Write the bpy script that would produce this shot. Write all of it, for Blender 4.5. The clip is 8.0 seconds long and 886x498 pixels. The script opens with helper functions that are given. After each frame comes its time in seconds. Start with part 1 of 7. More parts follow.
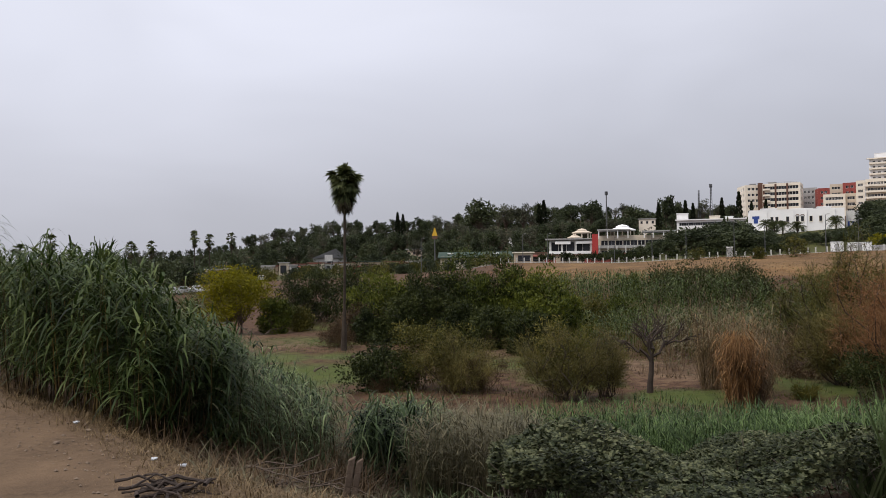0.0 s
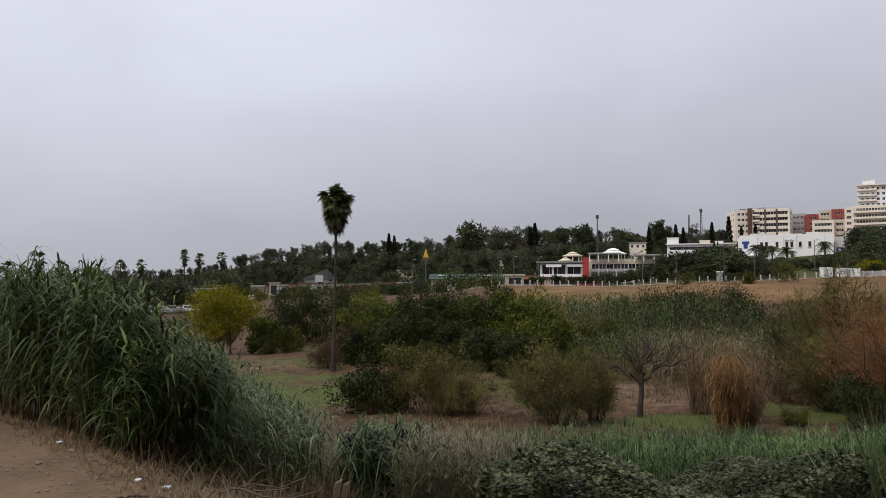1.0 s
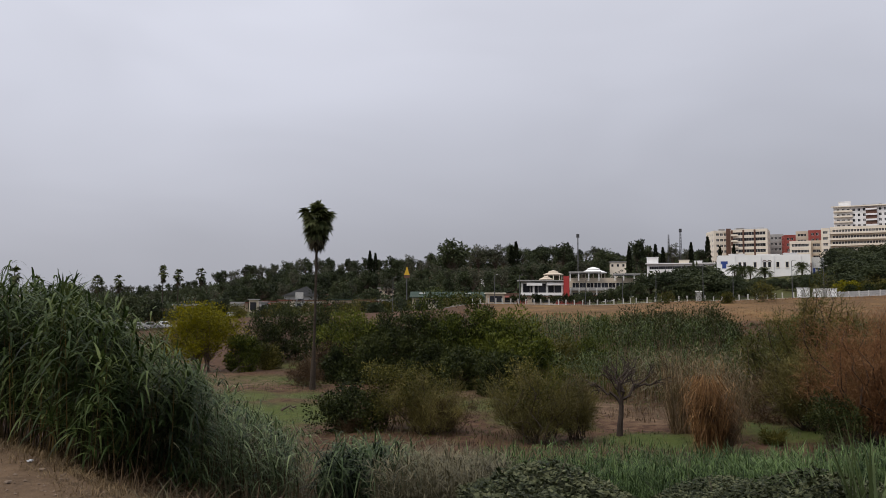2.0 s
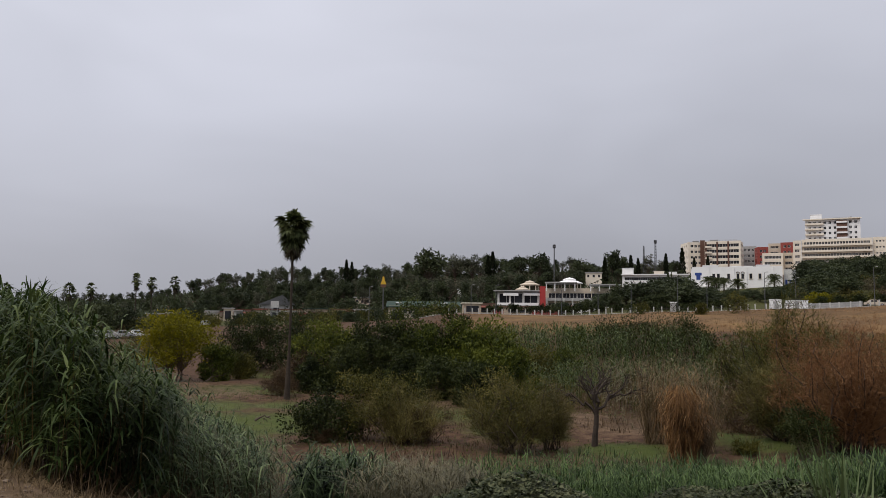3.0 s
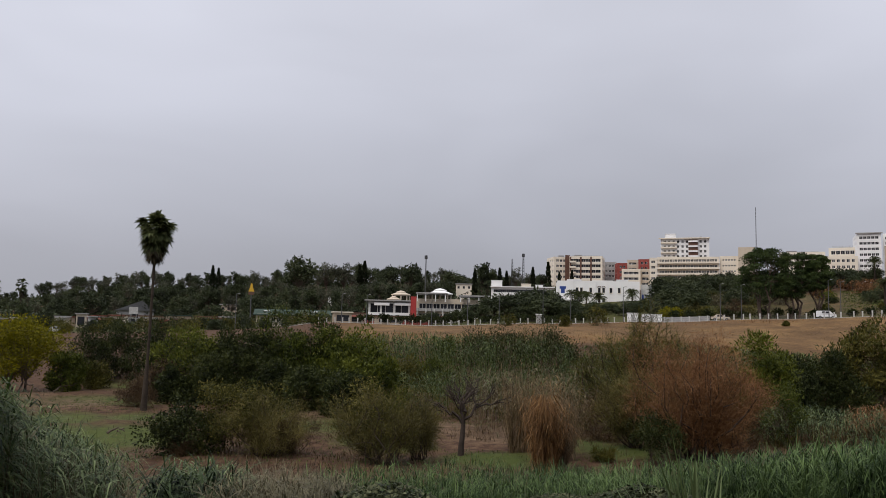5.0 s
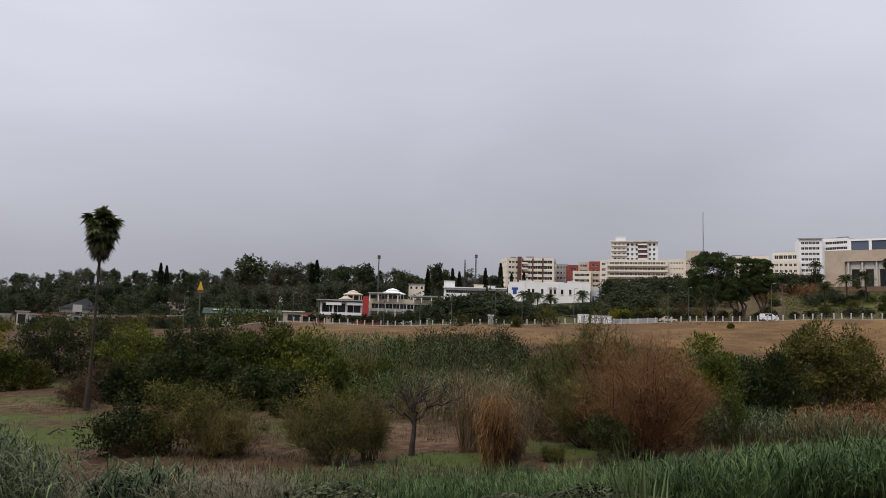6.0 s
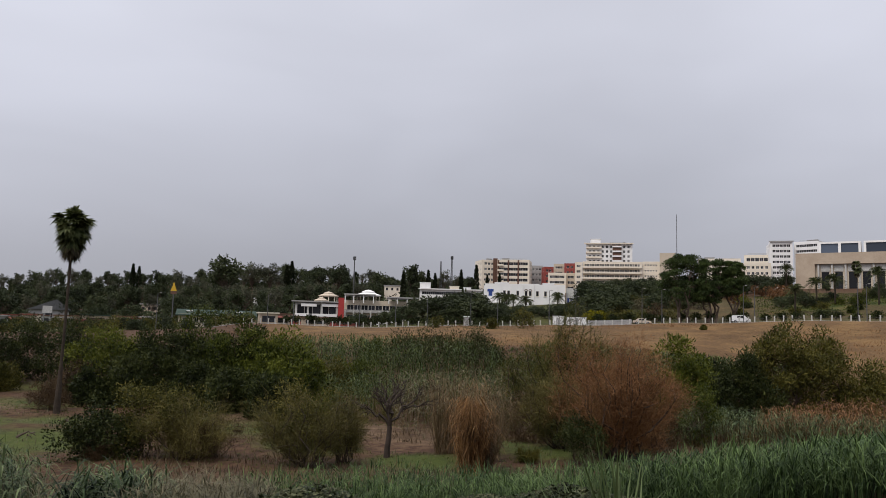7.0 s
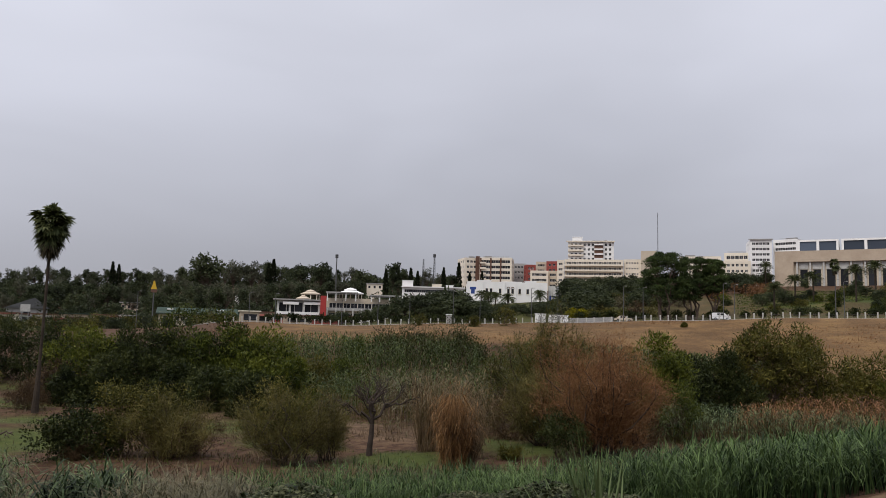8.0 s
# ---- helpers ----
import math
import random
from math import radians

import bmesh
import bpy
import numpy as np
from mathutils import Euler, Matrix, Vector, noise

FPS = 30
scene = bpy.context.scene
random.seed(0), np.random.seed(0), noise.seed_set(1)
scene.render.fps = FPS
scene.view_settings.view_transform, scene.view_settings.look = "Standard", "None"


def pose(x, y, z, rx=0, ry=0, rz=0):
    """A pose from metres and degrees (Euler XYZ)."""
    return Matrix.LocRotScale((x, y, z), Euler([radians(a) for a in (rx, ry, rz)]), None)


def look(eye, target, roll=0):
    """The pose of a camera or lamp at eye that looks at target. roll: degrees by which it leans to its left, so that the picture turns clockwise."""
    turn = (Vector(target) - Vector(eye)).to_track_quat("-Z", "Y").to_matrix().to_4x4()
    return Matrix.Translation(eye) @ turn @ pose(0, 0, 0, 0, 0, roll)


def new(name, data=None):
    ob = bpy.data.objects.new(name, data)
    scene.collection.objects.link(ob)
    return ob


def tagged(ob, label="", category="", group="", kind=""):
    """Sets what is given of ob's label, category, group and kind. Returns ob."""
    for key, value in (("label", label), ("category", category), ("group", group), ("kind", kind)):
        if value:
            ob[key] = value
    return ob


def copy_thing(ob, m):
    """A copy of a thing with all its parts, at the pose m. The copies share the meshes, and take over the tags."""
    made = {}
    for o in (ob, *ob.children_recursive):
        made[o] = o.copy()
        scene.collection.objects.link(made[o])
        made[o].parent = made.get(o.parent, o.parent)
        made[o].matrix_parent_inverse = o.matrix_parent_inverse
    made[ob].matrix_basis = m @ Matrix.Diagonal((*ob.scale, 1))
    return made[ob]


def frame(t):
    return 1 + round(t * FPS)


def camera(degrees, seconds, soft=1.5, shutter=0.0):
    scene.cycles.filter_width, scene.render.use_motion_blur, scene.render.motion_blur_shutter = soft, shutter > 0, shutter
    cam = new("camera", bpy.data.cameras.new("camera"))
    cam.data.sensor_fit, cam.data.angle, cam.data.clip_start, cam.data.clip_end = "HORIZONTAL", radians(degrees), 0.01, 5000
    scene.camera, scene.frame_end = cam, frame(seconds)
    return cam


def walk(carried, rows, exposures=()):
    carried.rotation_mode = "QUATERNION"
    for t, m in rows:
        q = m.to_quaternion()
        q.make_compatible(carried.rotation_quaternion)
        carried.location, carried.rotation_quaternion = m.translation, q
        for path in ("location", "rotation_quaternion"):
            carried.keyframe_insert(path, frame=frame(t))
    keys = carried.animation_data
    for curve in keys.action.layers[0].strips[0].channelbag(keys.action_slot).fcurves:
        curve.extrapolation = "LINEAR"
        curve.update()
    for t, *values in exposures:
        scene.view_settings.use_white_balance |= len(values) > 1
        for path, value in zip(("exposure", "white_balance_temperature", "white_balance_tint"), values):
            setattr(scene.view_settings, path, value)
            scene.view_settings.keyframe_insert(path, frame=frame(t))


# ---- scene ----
cam = camera(58.85, 8.0, soft=0.7)
EYE = 1.6
# seconds, yaw, pitch, roll, and the eye's slow sway: a hand-held pan to the right, about one spot
ROWS = [
    (0.0, 0.02, 1.50, 0.60, 0.000, 0.000, 0.000),
    (0.5, 0.00, 2.15, 0.35, 0.004, 0.004, 0.000),
    (1.0, -0.65, 3.08, 0.02, 0.009, 0.010, -0.001),
    (1.5, -1.57, 3.90, -0.17, 0.014, 0.020, -0.002),
    (1.7, -1.79, 4.11, -0.23, 0.016, 0.026, -0.003),
    (2.8, -3.17, 4.98, -0.55, 0.030, 0.073, -0.007),
    (3.0, -3.76, 5.10, -0.59, 0.032, 0.082, -0.008),
    (3.5, -6.25, 5.38, -0.61, 0.040, 0.125, -0.010),
    (4.0, -8.53, 5.73, -0.91, 0.047, 0.163, -0.014),
    (4.5, -10.92, 5.89, -1.09, 0.052, 0.197, -0.019),
    (4.7, -11.75, 5.92, -1.14, 0.053, 0.206, -0.020),
    (5.8, -16.33, 6.03, -1.53, 0.057, 0.240, -0.027),
    (6.0, -16.62, 6.06, -1.57, 0.056, 0.242, -0.028),
    (6.5, -17.56, 6.15, -1.63, 0.053, 0.243, -0.031),
    (7.0, -18.39, 6.22, -1.57, 0.051, 0.241, -0.033),
    (7.5, -19.07, 6.23, -1.60, 0.049, 0.236, -0.033),
    (8.0, -19.66, 6.10, -1.44, 0.047, 0.230, -0.034),
]
walk(cam, [(t, pose(sx, sy, EYE + sz, 90 + p, r, y)) for t, y, p, r, sx, sy, sz in ROWS],
     [(0.0, 0.05), (0.8, -0.06), (1.5, -0.16), (3.0, -0.27), (8.0, -0.20)])

# ---- world, sun ----
SUN_AZ, SUN_EL = -120.0, 53.0
world = bpy.data.worlds.new("overcast_sky")
scene.world = world
world.use_nodes = True
wn, wl = world.node_tree.nodes, world.node_tree.links
wn.clear()
w_out = wn.new("ShaderNodeOutputWorld")
w_bg = wn.new("ShaderNodeBackground")
w_sky = wn.new("ShaderNodeTexSky")
w_sky.sky_type, w_sky.sun_disc = "NISHITA", False
w_sky.sun_elevation, w_sky.sun_rotation = radians(SUN_EL), radians(SUN_AZ)
w_sky.dust_density, w_sky.air_density = 4.0, 1.5
w_scale = wn.new("ShaderNodeMix")
w_scale.data_type, w_scale.blend_type = "RGBA", "MULTIPLY"
w_scale.inputs[0].default_value = 1.0
w_scale.inputs[7].default_value = (0.10, 0.10, 0.10, 1)
wl.new(w_sky.outputs[0], w_scale.inputs[6])
w_tc = wn.new("ShaderNodeTexCoord")
w_sep = wn.new("ShaderNodeSeparateXYZ")
wl.new(w_tc.outputs["Generated"], w_sep.inputs[0])
w_ramp = wn.new("ShaderNodeValToRGB")   # the cloud layer, from the horizon up
els = w_ramp.color_ramp.elements
els[0].position, els[0].color = 0.0, (0.395, 0.403, 0.452, 1)
els[1].position, els[1].color = 1.0, (1.54, 1.56, 1.68, 1)
for at, c in ((0.10, (0.462, 0.470, 0.535, 1)), (0.25, (0.612, 0.625, 0.712, 1)), (0.42, (0.722, 0.735, 0.83, 1)), (0.62, (1.04, 1.06, 1.17, 1))):
    e = els.new(at)
    e.color = c
wl.new(w_sep.outputs[2], w_ramp.inputs[0])
w_map = wn.new("ShaderNodeMapping")
w_map.inputs["Scale"].default_value = (1.0, 1.0, 2.6)
wl.new(w_tc.outputs["Generated"], w_map.inputs[0])
w_noise = wn.new("ShaderNodeTexNoise")
w_noise.inputs["Scale"].default_value, w_noise.inputs["Detail"].default_value = 2.2, 3.0
w_noise.inputs["Roughness"].default_value, w_noise.inputs["Distortion"].default_value = 0.45, 0.4
wl.new(w_map.outputs[0], w_noise.inputs["Vector"])
w_band = wn.new("ShaderNodeMapRange")
w_band.inputs[1].default_value, w_band.inputs[2].default_value = 0.25, 0.75
w_band.inputs[3].default_value, w_band.inputs[4].default_value = 0.90, 1.10
wl.new(w_noise.outputs[0], w_band.inputs[0])
w_cloud = wn.new("ShaderNodeVectorMath")
w_cloud.operation = "SCALE"
wl.new(w_ramp.outputs[0], w_cloud.inputs[0])
wl.new(w_band.outputs[0], w_cloud.inputs["Scale"])
w_glow = wn.new("ShaderNodeVectorMath")     # the cloud is thinner towards the left
w_glow.operation = "DOT_PRODUCT"
w_glow.inputs[1].default_value = (-0.80, 0.30, 0.52)
wl.new(w_tc.outputs["Generated"], w_glow.inputs[0])
w_thin = wn.new("ShaderNodeMapRange")
w_thin.interpolation_type = "SMOOTHSTEP"
w_thin.inputs[1].default_value, w_thin.inputs[2].default_value = -0.2, 1.0
w_thin.inputs[3].default_value, w_thin.inputs[4].default_value = 0.97, 1.30
wl.new(w_glow.outputs["Value"], w_thin.inputs[0])
w_cloud2 = wn.new("ShaderNodeVectorMath")
w_cloud2.operation = "SCALE"
wl.new(w_cloud.outputs[0], w_cloud2.inputs[0])
wl.new(w_thin.outputs[0], w_cloud2.inputs["Scale"])
w_mix = wn.new("ShaderNodeMix")
w_mix.data_type = "RGBA"
w_mix.inputs[0].default_value = 0.93
wl.new(w_scale.outputs[2], w_mix.inputs[6])
w_far = wn.new("ShaderNodeVectorMath")      # and again far to the right
w_far.operation = "DOT_PRODUCT"
w_far.inputs[1].default_value = (0.84, 0.45, 0.30)
wl.new(w_tc.outputs["Generated"], w_far.inputs[0])
w_thin2 = wn.new("ShaderNodeMapRange")
w_thin2.interpolation_type = "SMOOTHSTEP"
w_thin2.inputs[1].default_value, w_thin2.inputs[2].default_value = 0.80, 1.0
w_thin2.inputs[3].default_value, w_thin2.inputs[4].default_value = 1.0, 1.28
wl.new(w_far.outputs["Value"], w_thin2.inputs[0])
w_cloud3 = wn.new("ShaderNodeVectorMath")
w_cloud3.operation = "SCALE"
wl.new(w_cloud2.outputs[0], w_cloud3.inputs[0])
wl.new(w_thin2.outputs[0], w_cloud3.inputs["Scale"])
wl.new(w_cloud3.outputs[0], w_mix.inputs[7])
wl.new(w_mix.outputs[2], w_bg.inputs[0])
wl.new(w_bg.outputs[0], w_out.inputs[0])

sun = new("sun", bpy.data.lights.new("sun", "SUN"))
sun.data.energy, sun.data.angle, sun.data.color = 1.95, radians(24), (1.0, 0.93, 0.84)
sa, se = radians(SUN_AZ), radians(SUN_EL)
sun.matrix_world = look((0, 0, 0), (-math.sin(sa) * math.cos(se), -math.cos(sa) * math.cos(se), -math.sin(se)))


# ---- materials ----
def nodes_of(name):
    m = bpy.data.materials.new(name)
    m.use_nodes = True
    n, l = m.node_tree.nodes, m.node_tree.links
    return m, n, l, n["Principled BSDF"]


def ramp(n, stops):
    r = n.new("ShaderNodeValToRGB")
    e = r.color_ramp.elements
    e[0].position, e[0].color = stops[0][0], (*stops[0][1], 1)
    e[1].position, e[1].color = stops[-1][0], (*stops[-1][1], 1)
    for at, c in stops[1:-1]:
        e.new(at).color = (*c, 1)
    return r


def noise_tex(n, l, scale, detail=4.0, rough=0.55, coord=None):
    t = n.new("ShaderNodeTexNoise")
    t.inputs["Scale"].default_value, t.inputs["Detail"].default_value, t.inputs["Roughness"].default_value = scale, detail, rough
    if coord is not None:
        l.new(coord, t.inputs["Vector"])
    return t


def rich(c, gain=0.43, sat=1.32):
    """A deeper, more saturated tone for the plants."""
    c = (c[0] * 1.04, c[1], c[2] * 0.93)
    g = sum(c) / 3
    return tuple(max(0.002, (g + (v - g) * sat) * gain) for v in c)


def leaf_mat(name, dark, mid, light, rough=0.6, thin=0.2, patch=0.6, grain=0.5, own=0.16):
    """Leaves: each island its own tone, with slow patches of painted dark and light over the plant and light that
    shines through.
    """
    # dark end lowered for shade in the gaps, light end raised for highlights
    dark, mid, light = [c * 0.66 for c in rich(dark, 0.22)], rich(mid), rich(light, 0.52)
    m, n, l, b = nodes_of(name)
    geo = n.new("ShaderNodeNewGeometry")
    tc = n.new("ShaderNodeTexCoord")
    nz = noise_tex(n, l, patch, 3.0, 0.6, tc.outputs["Object"])
    mx = n.new("ShaderNodeMath")
    mx.operation = "MULTIPLY_ADD"
    mx.inputs[1].default_value, mx.inputs[2].default_value = grain, -0.225 - 0.4 * grain - (own - 0.16) * 0.5
    l.new(geo.outputs["Random Per Island"], mx.inputs[0])
    ad = n.new("ShaderNodeMath")
    ad.operation = "MULTIPLY_ADD"
    ad.inputs[1].default_value = 1.35
    l.new(nz.outputs[0], ad.inputs[0])
    l.new(mx.outputs[0], ad.inputs[2])
    info = n.new("ShaderNodeObjectInfo")
    ob = n.new("ShaderNodeMath")
    ob.operation = "MULTIPLY_ADD"
    ob.inputs[1].default_value = own
    l.new(info.outputs["Random"], ob.inputs[0])
    l.new(ad.outputs[0], ob.inputs[2])
    r = ramp(n, ((0.1, dark), (0.5, mid), (0.98, light)))
    l.new(ob.outputs[0], r.inputs[0])
    l.new(r.outputs[0], b.inputs["Base Color"])
    b.inputs["Roughness"].default_value = rough
    b.inputs["Specular IOR Level"].default_value = 0.16
    tr = n.new("ShaderNodeBsdfTranslucent")
    l.new(r.outputs[0], tr.inputs[0])
    mix = n.new("ShaderNodeMixShader")
    mix.inputs[0].default_value = thin
    l.new(b.outputs[0], mix.inputs[1])
    l.new(tr.outputs[0], mix.inputs[2])
    l.new(mix.outputs[0], n["Material Output"].inputs[0])
    return m


def rough_mat(name, dark, light, scale=2.0, fine=30.0, rough=0.85, bump=0.3, metal=0.0, vary=0.0):
    """Plaster, wood, stone, paint: two scales of tone and a fine relief."""
    m, n, l, b = nodes_of(name)
    tc = n.new("ShaderNodeTexCoord")
    a = noise_tex(n, l, scale, 5.0, 0.6, tc.outputs["Object"])
    f = noise_tex(n, l, fine, 3.0, 0.6, tc.outputs["Object"])
    s = n.new("ShaderNodeMath")
    s.operation = "MULTIPLY_ADD"
    s.inputs[1].default_value = 0.4
    l.new(f.outputs[0], s.inputs[0])
    half = n.new("ShaderNodeMath")
    half.operation = "MULTIPLY"
    half.inputs[1].default_value = 0.6
    l.new(a.outputs[0], half.inputs[0])
    l.new(half.outputs[0], s.inputs[2])
    if vary:
        info = n.new("ShaderNodeObjectInfo")
        v = n.new("ShaderNodeMath")
        v.operation = "MULTIPLY_ADD"
        v.inputs[1].default_value = vary
        l.new(info.outputs["Random"], v.inputs[0])
        l.new(s.outputs[0], v.inputs[2])
        s = v
    r = ramp(n, ((0.3, dark), (0.7, light)))
    l.new(s.outputs[0], r.inputs[0])
    l.new(r.outputs[0], b.inputs["Base Color"])
    bp = n.new("ShaderNodeBump")
    bp.inputs["Strength"].default_value, bp.inputs["Distance"].default_value = bump, 0.03
    l.new(f.outputs[0], bp.inputs["Height"])
    l.new(bp.outputs[0], b.inputs["Normal"])
    b.inputs["Roughness"].default_value, b.inputs["Metallic"].default_value = rough, metal
    b.inputs["Specular IOR Level"].default_value = 0.5 if rough < 0.6 else 0.18
    return m


def glass_mat(name, tone, rough=0.22):
    m, n, l, b = nodes_of(name)
    tc = n.new("ShaderNodeTexCoord")
    info = n.new("ShaderNodeObjectInfo")
    r = ramp(n, ((0.0, tuple(c * 0.5 for c in tone)), (1.0, tuple(c * 1.7 for c in tone))))
    l.new(info.outputs["Random"], r.inputs[0])
    l.new(r.outputs[0], b.inputs["Base Color"])
    w = noise_tex(n, l, 0.7, 1.0, 0.5, tc.outputs["Object"])
    bp = n.new("ShaderNodeBump")
    bp.inputs["Strength"].default_value = 0.05
    l.new(w.outputs[0], bp.inputs["Height"])
    l.new(bp.outputs[0], b.inputs["Normal"])
    b.inputs["Roughness"].default_value, b.inputs["Specular IOR Level"].default_value = rough, 0.16
    return m


def ground_mat():
    """Earth with leaf litter, green turf, dry straw and trodden dirt, by the land cover stored at each vertex."""
    m, n, l, b = nodes_of("earth")
    tc = n.new("ShaderNodeTexCoord")
    co = tc.outputs["Object"]
    big, mid, fine = noise_tex(n, l, 0.12, 5, 0.6, co), noise_tex(n, l, 1.3, 6, 0.65, co), noise_tex(n, l, 14.0, 6, 0.7, co)
    at = n.new("ShaderNodeAttribute")
    at.attribute_name = "cover"
    sp = n.new("ShaderNodeSeparateColor")
    l.new(at.outputs["Color"], sp.inputs[0])

    def tone(src, *stops):
        r = ramp(n, [(at_, (c[0] * 1.05, c[1], c[2] * 0.86) if c[0] > c[2] else c) for at_, c in stops])
        l.new(src.outputs[0], r.inputs[0])
        return r.outputs[0]

    def blend(fac, c1, c2):
        x = n.new("ShaderNodeMix")
        x.data_type = "RGBA"
        l.new(fac, x.inputs[0])
        l.new(c1, x.inputs[6])
        l.new(c2, x.inputs[7])
        return x.outputs[2]

    def edge(weight, src, width=0.25):
        """A ragged border: the weight pushed about by a noise."""
        s = n.new("ShaderNodeMath")
        s.operation = "ADD"
        l.new(weight, s.inputs[0])
        l.new(src.outputs[0], s.inputs[1])
        r = n.new("ShaderNodeMapRange")
        r.inputs[1].default_value, r.inputs[2].default_value = 1.0 - width, 1.0 + width
        l.new(s.outputs[0], r.inputs[0])
        return r.outputs[0]

    earth = tone(mid, (0.3, (0.026, 0.015, 0.010)), (0.5, (0.063, 0.033, 0.021)), (0.72, (0.124, 0.069, 0.043)))
    litter = tone(fine, (0.35, (0.024, 0.017, 0.012)), (0.65, (0.11, 0.075, 0.05)))
    base = blend(tone(mid, (0.4, (0, 0, 0)), (0.7, (0.6, 0.6, 0.6))), earth, litter)
    turf = blend(tone(fine, (0.35, (0, 0, 0)), (0.7, (1, 1, 1))), tone(mid, (0.35, (0.020, 0.036, 0.009)), (0.7, (0.060, 0.078, 0.020))), tone(big, (0.3, (0.050, 0.072, 0.017)), (0.7, (0.084, 0.090, 0.028))))
    straw = blend(tone(fine, (0.3, (0, 0, 0)), (0.7, (0.8, 0.8, 0.8))), tone(mid, (0.3, (0.050, 0.029, 0.015)), (0.7, (0.165, 0.098, 0.047))), tone(big, (0.36, (0.060, 0.036, 0.019)), (0.50, (0.13, 0.080, 0.040)), (0.64, (0.235, 0.150, 0.070))))
    dirt = blend(tone(fine, (0.35, (0, 0, 0)), (0.75, (1, 1, 1))), tone(mid, (0.3, (0.046, 0.031, 0.022)), (0.7, (0.145, 0.099, 0.069))), tone(big, (0.3, (0.070, 0.047, 0.033)), (0.7, (0.20, 0.141, 0.098))))
    c = blend(edge(sp.outputs[1], mid), base, turf)
    c = blend(edge(sp.outputs[0], big, 0.2), c, straw)
    c = blend(edge(sp.outputs[2], mid, 0.2), c, dirt)
    l.new(c, b.inputs["Base Color"])
    bp = n.new("ShaderNodeBump")
    bp.inputs["Strength"].default_value, bp.inputs["Distance"].default_value = 0.7, 0.06
    l.new(fine.outputs[0], bp.inputs["Height"])
    l.new(bp.outputs[0], b.inputs["Normal"])
    b.inputs["Roughness"].default_value = 0.95
    b.inputs["Specular IOR Level"].default_value = 0.15
    return m


